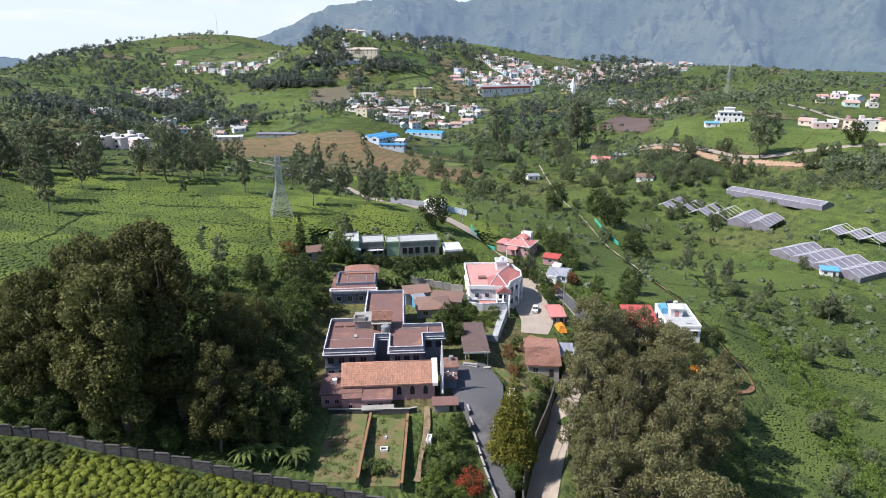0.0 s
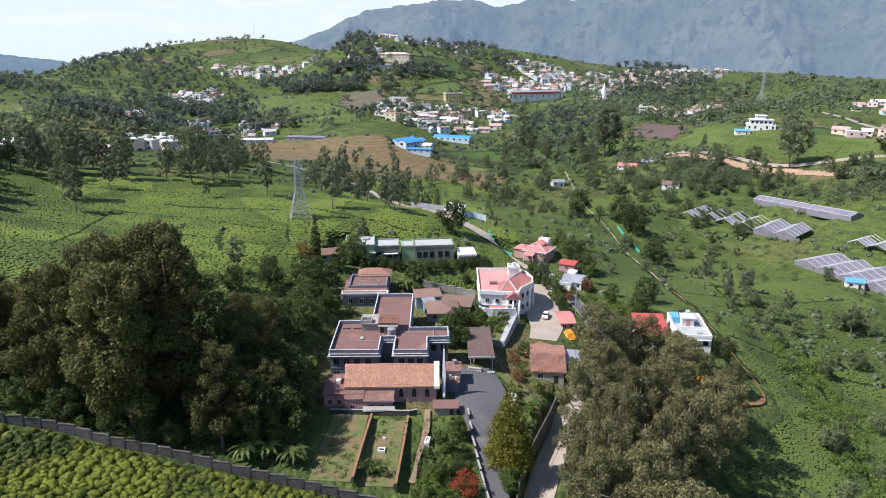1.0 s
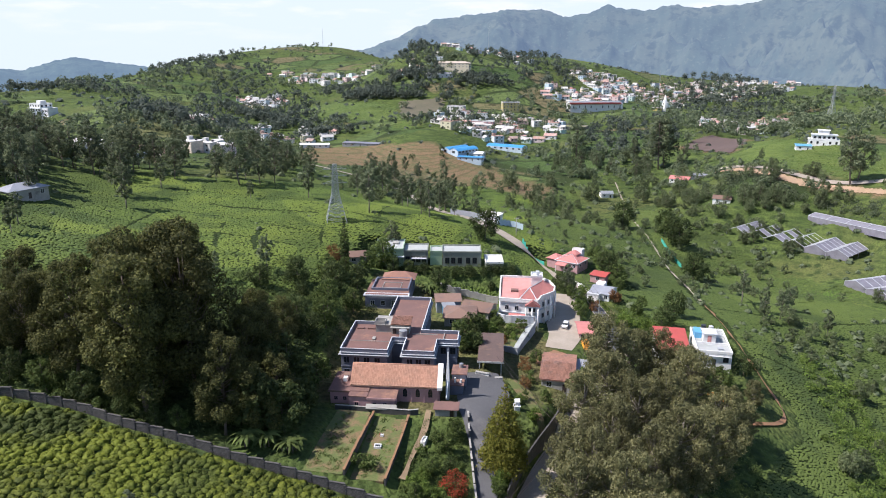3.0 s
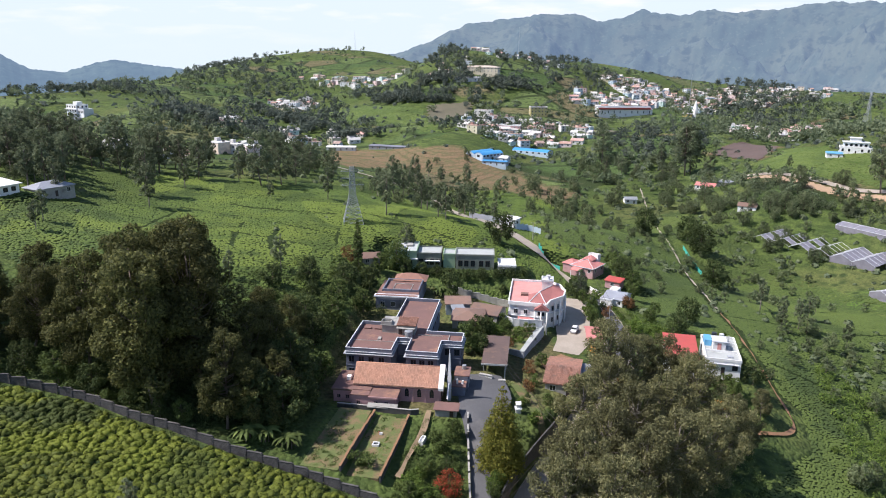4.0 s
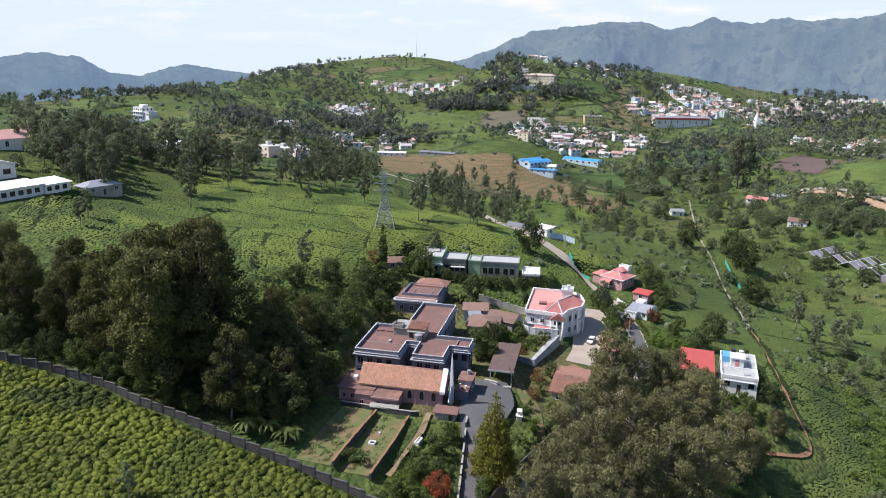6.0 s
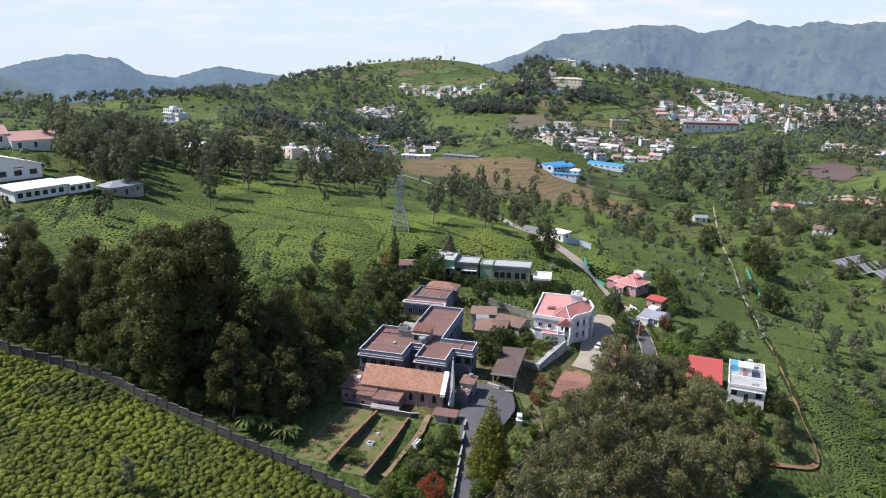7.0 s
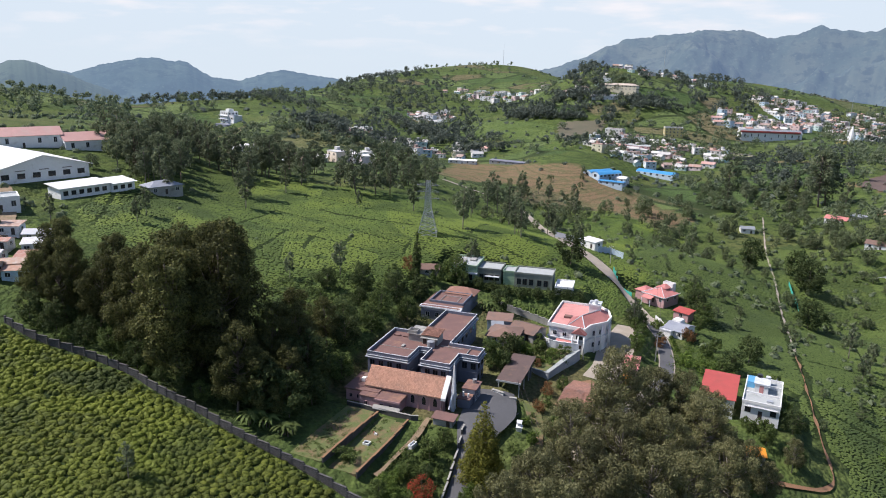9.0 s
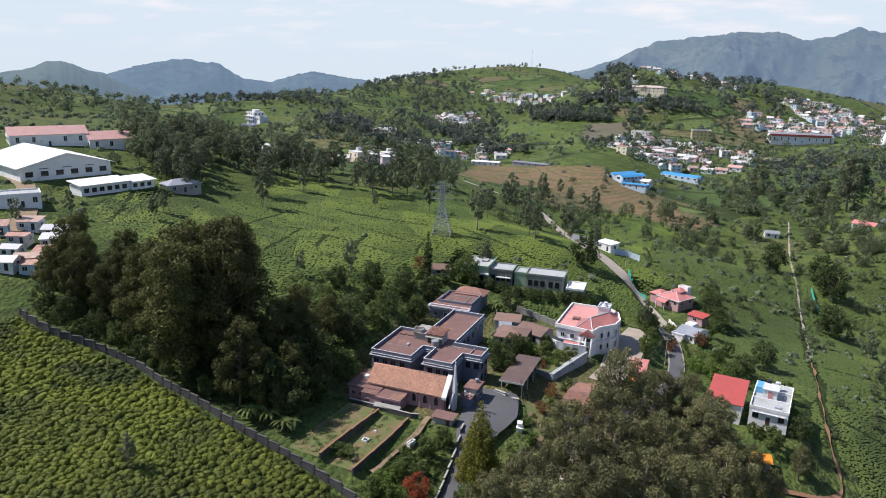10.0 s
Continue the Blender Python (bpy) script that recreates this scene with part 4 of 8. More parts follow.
chapel = thing("chapel", "pink chapel with an orange clay-tile roof and pointed windows", "chapel", (-20.7, 132.3, .3), 3.6)
L = 18.6
part("wall", Geo().prism([(0, -3.3), (L, -3.3), (L, 3.3), (0, 3.3)], -1.5, 3.75).add(
    [(0, -3.3, 3.75), (0, 3.3, 3.75), (0, 0, 6.6), (L, -3.3, 3.75), (L, 3.3, 3.75), (L, 0, 6.6)], [(0, 1, 2), (3, 5, 4), (0, 2, 5, 3), (1, 4, 5, 2)]), PINK, chapel)
part("roof_board", Geo().gable(0, L - .4, -3.3, 3.3, 3.75, 6.7, .35, .12), TILE_BED, chapel)
v, f = tile_slope(-.4, L - .3, -3.75, -.05, 3.42, 6.74, .48, .34, 5)
part("roof_tiles", quick_mesh("roof_tiles", v, f, TILE), None, chapel, "sunlit orange clay tiles in courses", kind="stuff")
v, f = tile_slope(-.4, L - .3, 3.75, .05, 3.42, 6.74, .48, .34, 6)
part("roof_tiles", quick_mesh("roof_tiles", v, f, TILE), None, chapel, "orange clay tiles in courses", kind="stuff")
part("ridge_cap", Geo().rod((-.4, 0, 6.78), (L - .3, 0, 6.78), .16, .16, 8), TILE, chapel, "clay ridge cap", True)
part("gable_coping", Geo().add([(L - .45, -3.9, 3.5), (L + .65, -3.9, 3.5), (L + .65, 0, 7.35), (L - .45, 0, 7.35), (L - .45, 3.9, 3.5), (L + .65, 3.9, 3.5),
     (L - .45, -3.9, 2.9), (L + .65, -3.9, 2.9), (L + .65, 0, 6.6), (L - .45, 0, 6.6), (L - .45, 3.9, 2.9), (L + .65, 3.9, 2.9)],
     [(0, 1, 2, 3), (3, 2, 5, 4), (6, 9, 8, 7), (9, 10, 11, 8), (0, 6, 7, 1), (4, 5, 11, 10), (0, 3, 9, 6), (3, 4, 10, 9), (1, 7, 8, 2), (2, 8, 11, 5)]), WHITE, chapel, "broad white gable coping")
part("eaves_gutter", Geo().box(-.4, L - .4, -3.92, -3.78, 3.2, 3.36), OLD_TILE, chapel)
for x in (11.3, 14.0, 16.7):
    lancet(chapel, x, -3.3, .9, .92, 1.95)
    lancet(chapel, x, 3.3, .9, .92, 1.95, 180)
part("buttress", Geo().box(9.65, 9.95, -3.55, -3.3, -1, 3.4), PINK, chapel)
for x in (12.65, 15.35, 18.1):
    part("buttress", Geo().box(x - .14, x + .14, -3.52, -3.3, -1, 3.3), PINK, chapel)
door(chapel, L, -1.2, 0, 1.6, 2.4, 90)

vestry = thing("vestry", "low pink vestry with flat brown roofs beside the chapel", "annexe", (-20.7, 132.3, .2), 3.6)
part("wall", Geo().prism([(-4.4, -5.2), (0, -5.2), (0, -7.4), (9.6, -7.4), (9.6, -3.35), (-.05, -3.35), (-.05, 3.4), (-4.4, 3.4)], -1.6, 2.75), PINK, vestry)
part("roof_slab", Geo().prism([(-4.7, -5.5), (-.1, -5.5), (-.1, 3.7), (-4.7, 3.7)], 2.75, 2.95), DECK, vestry, "flat brown roof slab")
part("roof_slab", Geo().prism([(-.1, -5.5), (3.9, -5.5), (3.9, -3.8), (-.1, -3.8)], 2.75, 3.02), DECK, vestry, "flat brown roof slab")
part("roof_slab", Geo().prism([(3.9, -7.9), (10, -7.9), (10, -3.8), (3.9, -3.8)], 2.6, 2.8), DECK, vestry, "flat brown roof slab")
part("roof_slab", Geo().prism([(-.1, -7.6), (3.9, -7.6), (3.9, -5.5), (-.1, -5.5)], 2.75, 2.9), DECK, vestry)
part("fascia", Geo().box(-4.75, -.1, -5.62, -5.5, 2.62, 2.98), OLD_TILE, vestry)
part("fascia", Geo().box(3.85, 10.1, -8.02, -7.9, 2.45, 2.83), PINK, vestry)
part("sloping_lip", Geo().prism([(3.8, -8.8), (10.2, -8.8), (10.2, -8.0), (3.8, -8.0)], [.7, .7, 1.3, 1.3], [.85, .85, 1.5, 1.5]), CONCRETE, vestry)
part("skylight", Geo().box(-2.4, -1.5, -1.3, 1.2, 2.95, 3.75), WHITE, vestry, "white masonry roof light")
part("skylight_cap", Geo().box(-2.55, -1.35, -.1, 1.35, 3.75, 3.9), OLD_TILE, vestry)
for x in (-3.2, -1.3, 1.6, 5.4, 7.6):
    window(vestry, x, -5.2 if x < 0 else -7.4, .7, .7, .8, 0, PINK)

tower = thing("bell_gable", "slender white tapering bell gable with a cross", "bell gable", (-.8, 132.5, 0), 3)
part("shaft", Geo().prism([(0, -.75), (.75, -.75), (.75, .75), (0, .75)], -1.6, 4.4), WHITE_TRIM, tower)
part("spire", Geo().add([(0, -.75, 4.4), (.75, -.75, 4.4), (.75, .75, 4.4), (0, .75, 4.4), (.25, -.15, 10.8), (.5, -.15, 10.8), (.5, .15, 10.8), (.25, .15, 10.8)],
     [(0, 1, 5, 4), (1, 2, 6, 5), (2, 3, 7, 6), (3, 0, 4, 7), (4, 5, 6, 7)]), WHITE, tower, "white tapering spire")
part("cross", Geo().box(.33, .43, -.05, .05, 10.8, 11.9).box(.33, .43, -.38, .38, 11.35, 11.47), WHITE_TRIM, tower, "small white cross")
part("scroll", Geo().rod((.36, -3.0, 1.5), (.36, -.7, 4.2), .2, .32).rod((.36, 3.0, 1.5), (.36, .7, 4.2), .2, .32), WHITE_TRIM, tower)
porch = thing("porch", "low dark porch with stepped brown flat roofs", "porch", (-.2, 132, 0), 3)
part("wall", Geo().box(.2, 3.0, 2.2, 5.0, -2, 2.2).box(.4, 3.4, 5.0, 9.6, -2, 3.4), SLATE, porch)
part("roof_slab", Geo().box(0, 3.2, 2.0, 5.0, 2.2, 2.4).box(.2, 3.7, 5.0, 9.9, 3.4, 3.6), DECK, porch)
part("water_drum", Geo().rod((2.2, 8.6, 3.6), (2.2, 8.6, 4.5), .5, .5, 12), TIN, porch)
for vx, vz in ((1.2, 3.5), (2.4, 3.2)):
    part("vent_pipe", Geo().rod((vx, 3.4, 2.4), (vx, 3.4, vz), .22, .22, 8), WHITE, porch)
for y in (6.2, 8.2):
    window(porch, 3.4, y, .6, 1, 1.3, 90)

shed = thing("garden_shed", "low garden shed with a flat brown roof", "shed", (-2.2, 124.6, -.6), 3)
part("wall", Geo().box(.2, 4.6, .2, 2.6, -1.5, 2.1), CONCRETE, shed)
part("roof_slab", Geo().prism([(-.2, -.2), (5.1, -.2), (5.1, 3), (-.2, 3)], [2.05, 2.05, 2.3, 2.3], [2.2, 2.2, 2.45, 2.45]), DECK, shed)
door(shed, 3.6, .2, 0, .8, 1.8)

back = thing("rear_house", "old house with a brown terrace and orange hipped roof", "house", (-31, 180, 0.8), 4)
part("wall", Geo().box(.4, 12.6, .6, 14.6, -1.5, 4.3).box(4, 12.6, 14, 19.5, -1.5, 4.6), SLATE, back)
part("terrace_deck", Geo().box(.4, 12.6, .6, 14.6, 4.3, 4.42), DECK, back)
part("parapet", Geo().rim([(1.6, 4.4), (12.4, 4.4), (12.4, 14.6), (1.6, 14.6)], 4.42, 5.1, .35), SLATE, back)
part("coping", Geo().rim([(0, 0), (13, 0), (13, 2.2), (0, 2.2)], 4.1, 4.45, .4), WHITE_TRIM, back)
part("roof_board", Geo().hip(3.6, 12.8, 14.2, 19.8, 4.7, 6.3), RED_TILE, back, "hipped orange tile roof")
part("parapet", Geo().rim([(4.4, 6.4), (9.8, 6.4), (9.8, 11.5), (4.4, 11.5)], 4.42, 4.6, .15), CONCRETE, back)
for x in (2.5, 5.5, 8.5, 11):
    window(back, x, .6, 1.2, 1.1, 1.4)


# ---- walls, garden beds, drive, lanes ----
def resample(path, step):
    pts = [Vector(p) for p in path]
    out = [pts[0]]
    for i in range(len(pts) - 1):
        p0, p1, p2, p3 = pts[max(0, i - 1)], pts[i], pts[i + 1], pts[min(len(pts) - 1, i + 2)]
        n = max(1, int((p2 - p1).length / step))
        for k in range(1, n + 1):
            t = k / n
            out.append(.5 * ((2 * p1) + (p2 - p0) * t + (2 * p0 - 5 * p1 + 4 * p2 - p3) * t * t + (3 * p1 - p0 - 3 * p2 + p3) * t ** 3))
    return out


def ribbon(path, width, material, name, label, category="road", lift=.14, step=1.6, kerb=None, kind="structure", edge=0.):
    """A road laid over the land along a line."""
    pts = resample(path, step)
    v, f, across = [], [], 5
    for i, p in enumerate(pts):
        d = (pts[min(i + 1, len(pts) - 1)] - pts[max(i - 1, 0)]).normalized()
        side = Vector((-d.y, d.x))
        w = width if not isinstance(width, (list, tuple)) else float(np.interp(i / (len(pts) - 1), np.linspace(0, 1, len(width)), width))
        mid = at(p.x, p.y)
        for k in range(across):
            s = k / (across - 1) - .5
            q = p + side * w * (s + edge * (k in (0, across - 1)) * wobble(np.array(p.x), np.array(p.y), 3.1, k) / w)
            v.append((q.x, q.y, max(.5 * mid + .5 * at(q.x, q.y), at(q.x, q.y)) + lift))
        if i:
            b0 = (i - 1) * across
            f += [(b0 + k, b0 + k + across, b0 + k + across + 1, b0 + k + 1) for k in range(across - 1)]
    f = [tuple(reversed(q)) for q in f]
    me = bpy.data.meshes.new(name)
    me.from_pydata(v, [], f)
    me.materials.append(material)
    me.shade_smooth()
    return tagged(new(name, me), label, category, kind=kind)


def wall_run(path, height, thick, bay, material, name, label, post=.32, cap=None, category="wall", below=1.4, depart=.35, flat=None):
    """A wall in bays with posts, stepping down the slope; each bay and post a piece of its own."""
    pts = resample(path, bay)
    root = thing(name, label, category, (pts[0].x, pts[0].y, at(pts[0].x, pts[0].y)), kind="structure")
    base = root.matrix_world.translation
    for i, (p, q) in enumerate(zip(pts, pts[1:])):
        z = (at(p.x, p.y) + at(q.x, q.y)) / 2 + height if flat is None else flat
        d = (q - p)
        n = Vector((-d.y, d.x)).normalized() * thick / 2
        o = Vector((base.x, base.y))
        a, b2 = p - o, q - o
        part("panel", Geo().prism([tuple(a - n), tuple(b2 - n), tuple(b2 + n), tuple(a + n)], z - height - below - base.z, z - base.z), material, root)
        if cap:
            m2 = n * 1.5
            part("coping", Geo().prism([tuple(a - m2), tuple(b2 - m2), tuple(b2 + m2), tuple(a + m2)], z - base.z, z + .1 - base.z), cap, root)
        if post:
            part("post", Geo().box(a.x - post / 2, a.x + post / 2, a.y - post / 2, a.y + post / 2, z - height - below - base.z, z + depart - base.z), material, root)
    return root


BOUNDARY = [(-100, 100.5), (-90, 100.3), (-78, 102.6), (-66, 103.2), (-56, 101.4), (-45, 100.4), (-34.5, 98.8), (-25, 97.9), (-16.4, 97.0), (-6.3, 95.6), (3, 93.5)]
wall_run(BOUNDARY, 1.75, .24, 2.7, BLOCK_WALL, "boundary_wall", "weathered grey block boundary wall in stepped bays", .42, OLD_WALL, depart=.4)

garden = [
    ("vegetable_bed", "terraced vegetable bed with grass and red soil", [(-22.2, 100.5), (-14.8, 100.2), (-14.9, 122.2), (-21.8, 122.4)], 1.16),
    ("vegetable_bed", "terraced vegetable bed with grass and red soil", [(-14.0, 101), (-7.6, 101), (-7.6, 123), (-14.0, 123)], -.14),
]
m, nodes, links, b = nodes_of("bed_soil_and_grass")
patch = noise_of(nodes, links, .3, 5, .7)
c = mixer(nodes, links, ramp_of(nodes, links, patch, .46, .6), (.100, .124, .034), (.19, .12, .065))
links.new(mixer(nodes, links, ramp_of(nodes, links, noise_of(nodes, links, 2.5, 6, .7), .4, .75), c, (.06, .08, .025)), b.inputs["Base Color"])
b.inputs["Roughness"].default_value = .95
BED = m
for name, label, outline, z in garden:
    tagged(new(name, Geo().prism(outline, z - 1.2, z).mesh(name, BED)), label, "garden bed", kind="structure")
wall_run([(-14.4, 100.3), (-14.4, 122.8)], .9, .3, 3.5, OLD_WALL, "terrace_wall", "mossy brick retaining wall between the beds", 0, SOIL, below=3)
wall_run([(-7.2, 100.8), (-7.2, 123.2)], .75, .3, 3.5, OLD_WALL, "terrace_wall", "mossy brick retaining wall beside the garden path", 0, SOIL, below=3)
wall_run([(-23, 124.2), (-7, 124.2), (-5.5, 124.8)], 1.1, .25, 4, OLD_WALL, "terrace_wall", "low plastered wall below the vestry", 0, CONCRETE, below=2.5)
ribbon([(-3.4, 126), (-3.6, 118), (-4.2, 111), (-5.0, 104)], [.9, 1.1, .8, 1.0], DIRT, "garden_path", "trodden dirt path through the garden", "path", .55, .6, edge=.5)
ribbon([(5, 146), (6.5, 140), (7, 133), (7.1, 128), (8.4, 118), (10, 108), (12.2, 96), (14, 84)], [9, 12, 9, 4.2, 3.6, 3.4, 3.4, 3.4], ASPHALT, "driveway", "dark asphalt driveway with a turning circle", "driveway", .16, 1.2)
wall_run([(12.2, 141.5), (9.6, 132), (8.9, 128), (10.2, 119), (11.8, 109), (14, 96)], .12, .22, 2.4, CONCRETE, "kerb", "pale concrete kerb along the driveway", 0, below=.8, category="kerb")
wall_run([(4.6, 126.5), (5.0, 124), (6.2, 117), (7.8, 108), (9.8, 97)], .9, .25, 3, OLD_WALL, "driveway_wall", "low dark wall along the driveway", 0, CONCRETE, below=2)
wall_run([(25.5, 146), (22.5, 136), (18.2, 124), (14.9, 113), (13.5, 104), (13.8, 94)], .6, .3, 3, OLD_WALL, "retaining_wall", "tall dark retaining wall above the lane", 0, below=5.5, flat=-4.6)
ribbon([(38.0, 173), (38.6, 175), (40.4, 186), (39.4, 203), (35.6, 222), (31.6, 233.4)], 3.9, ASPHALT, "lane_asphalt", "dark asphalt stretch of the lane beside the houses", "road", .5, 1.6)
wall_run([(42.6, 187), (41.6, 203.6), (37.8, 223), (33.8, 234.6)], .1, .2, 2.6, WHITE, "lane_kerb", "cream painted kerb along the lane", 0, below=.8, category="kerb")
ribbon([(9.6, 78), (13.9, 96), (17.2, 108), (21.6, 124), (27.6, 142), (34, 160), (38.6, 175), (40.4, 186), (39.4, 203), (35.6, 222), (30.6, 236), (25, 249), (17.8, 260), (9.8, 268), (2, 276), (-12, 292), (-28, 330), (-40, 350), (-62, 383), (-90, 398), (-125, 420)],
       [6.2, 5.6, 5.0, 4.6, 4.8, 6.4, 6.6, 6, 4.8, 3.8, 3, 3], LANE, "lane", "pale dusty concrete lane winding up the hillside", "road", .42, 2.2)
ribbon([(130, 503), (150, 486), (174, 466), (201, 446), (241, 436), (300, 428)], 7, LANE, "road", "pale road along the far slope", "road", .3, 5)
ribbon([(77, 243), (76.6, 280), (76, 306), (74.5, 369), (72, 440), (71, 515)], .75, LANE, "hill_path", "narrow pale path straight through the tea", "path", .25, 3, edge=.4)
ribbon([(76.8, 243), (77.5, 222), (78, 207), (79.2, 188), (80.4, 178), (81.6, 169), (79, 163), (73, 158.8), (66, 156), (58, 156)], [.4, .3, .3, .4, .7, 1.2, 1.4], SOIL, "cut_bank_path", "red earth path curving below the trees", "path", .4, 1.5, edge=.5)
ribbon([(304, 640), (304, 597), (304, 535), (330, 510)], 6, LANE, "road", "pale road between the far fields", "road", .3, 6)


ribbon([(12.5, 147.5), (15.5, 143.5), (18, 138), (20.5, 131)], [2.5, 3.2, 3, 2], BED, "dirt_yard", "worn grass and earth between the drive and the cottage", "yard", .12, 1.2, edge=.6)
ribbon([(18.4, 160), (21.6, 165.5), (24.4, 170)], [3, 5, 4], SOIL, "red_bank", "bare red earth bank below the courtyard", "bank", .14, 1.2, edge=.6)

# ---- the pink-roofed villa ----
villa = thing("villa", "white two-storey villa with rose-red roof terraces and columns", "villa", (7.2, 185.6, -3.2), 2)
VILLA = [(0, 0), (10.8, -1.2), (11.8, 2.6), (15.6, 7.2), (16.2, 12), (14.6, 17.5), (11.5, 20.4), (0, 20.4)]
part("wall", Geo().prism(inset(VILLA, .3), -1.5, 7.0), WHITE, villa)
part("terrace_deck", Geo().prism(inset(VILLA, .3), 7.0, 7.15), ROSE, villa, "rose-red terrace deck")
part("parapet", Geo().rim(inset(VILLA, -.15), 6.7, 7.75, .35), WHITE, villa)
part("string_course", Geo().rim(inset(VILLA, -.1), 3.4, 3.65, .5), WHITE_TRIM, villa)
part("roof_room", Geo().box(9.2, 12.4, 13.8, 17.6, 7.1, 9.6), WHITE, villa, "white stair room on the roof")
part("roof_room_parapet", Geo().rim([(9, 13.6), (12.6, 13.6), (12.6, 17.8), (9, 17.8)], 9.5, 10.1, .3), WHITE_TRIM, villa)
part("roof_slope", Geo().add([(5.4, -.6, 7.3), (10.8, -1.3, 7.3), (11.9, 2.6, 7.3), (15.8, 7.2, 7.3), (16.3, 12, 7.3), (12.4, 13.2, 8.7), (8.6, 6, 8.9), (5.6, 6.2, 7.9)],
                            [(0, 1, 6, 7), (1, 2, 6), (2, 3, 5, 6), (3, 4, 5)]), VILLA_TILE, villa, "sloping rose tile roof")
part("roof_ridge", Geo().rod((8.6, 6, 8.95), (10.8, -1.3, 7.4), .14).rod((8.6, 6, 8.95), (5.4, -.6, 7.4), .14).rod((8.6, 6, 8.95), (12.4, 13.2, 8.8), .14), WHITE_TRIM, villa)
part("skylight", Geo().box(3.2, 5.4, 6.6, 8.4, 7.15, 7.7), DECK, villa)
part("water_tank", Geo().rod((11, 15.6, 9.6), (11, 15.6, 11), .6, .6, 12), WHITE_TRIM, villa, "white roof tank")
part("lean_to_roof", Geo().prism([(2.6, -3.2), (7.4, -3.8), (7.6, -.7), (2.8, -.2)], [1.8, 1.8, 3.2, 3.2], [1.95, 1.95, 3.35, 3.35]), ROSE_TILE, villa, "lean-to rose tile roof")
part("porch_roof", Geo().prism([(7.4, -2.6), (11.2, -3), (11.6, -1), (7.6, -.7)], 5.9, 6.3), WHITE_TRIM, villa)
for x, y in ((7.6, -2.4), (9.3, -2.6), (11.0, -2.8)):
    part("column", Geo().rod((x, y, -1), (x, y, 5.9), .26, .22, 10), WHITE, villa, "", True)
for a, b2 in ((13.1, 3.6), (14.6, 5.4), (16.15, 8.6), (16.3, 10.6), (15.4, 15.2), (13.4, 19)):
    part("column", Geo().rod((a, b2, -1), (a, b2, 6.7), .24, .2, 8), WHITE, villa, "", True)
for x in (2.2, 5.0):
    window(villa, x, .05 - x * .11, 4.3, 1.0, 1.2, -6)
window(villa, 9.3, -.75, 4.1, 1.7, 1.7, -6, DARK)
door(villa, 9.3, -.75, 0, 1.4, 2.3, -6)
part("pediment", Geo().add([(7.2, -2.75, 6.3), (11.4, -3.15, 6.3), (9.3, -2.95, 7.9), (7.4, -1, 6.3), (11.6, -1.4, 6.3), (9.5, -1.1, 7.9)], [(0, 1, 2), (3, 5, 4), (0, 2, 5, 3), (1, 4, 5, 2)]), VILLA_TILE, villa, "small gabled roof over the porch")
for x, y, turn in ((12.6, 3.8, 48), (14.2, 5.8, 48), (15.8, 8.4, 83), (15.9, 10.6, 83), (15.3, 14.4, 108), (13.2, 18.6, 132)):
    for z in (.7, 4.1):
        window(villa, x, y, z, .9, 1.4, turn)
for y in (4, 9, 14):
    for z in (.7, 4.1):
        window(villa, .3, y, z, 1.1, 1.4, -90, DARK)
wall_run([(2.2, 189.5), (5.6, 185), (9, 181.6), (17.2, 181.9)], 2.2, .2, 1.7, WHITE_TRIM, "villa_fence", "white panelled garden wall with posts below the villa", .34, WHITE, depart=.25, flat=.7)
GARDEN = [(5.2, 165.6), (13.2, 163.6), (17.4, 182), (9.2, 181.8), (5.2, 185.4)]
tagged(new("villa_garden", Geo().prism(GARDEN, -6.5, -1.5).mesh("villa_garden", BED)), "raised planted garden terrace below the villa", "garden bed", kind="structure")
wall_run([(5.0, 165.4), (9, 164.5), (13.4, 163.3)], 5, .3, 2.0, GREY_WALL, "villa_retaining_wall", "grey panelled retaining wall of the villa garden", .34, PALE_ROOF, depart=.05, flat=-1.0)
wall_run([(13.4, 163.3), (15.4, 172.4), (17.6, 182.2)], 5, .3, 2.2, GREY_WALL, "villa_retaining_wall", "grey panelled retaining wall of the villa garden", .34, PALE_ROOF, depart=.05, flat=-.9)
tagged(new("terrace_walk", Geo().prism([(12.2, 164.2), (13.2, 163.9), (17.1, 181.6), (15.6, 181.6)], -1.5, -1.38).mesh("terrace_walk", PALE_ROOF)), "pale paved walk along the garden edge", "path", kind="structure")
ribbon([(26.5, 216), (26, 205), (25.6, 193), (26, 182), (24, 172)], [8, 9.5, 10, 9.5, 7], LANE, "courtyard", "pale concrete courtyard beside the villa", "courtyard", .14, 1.5)


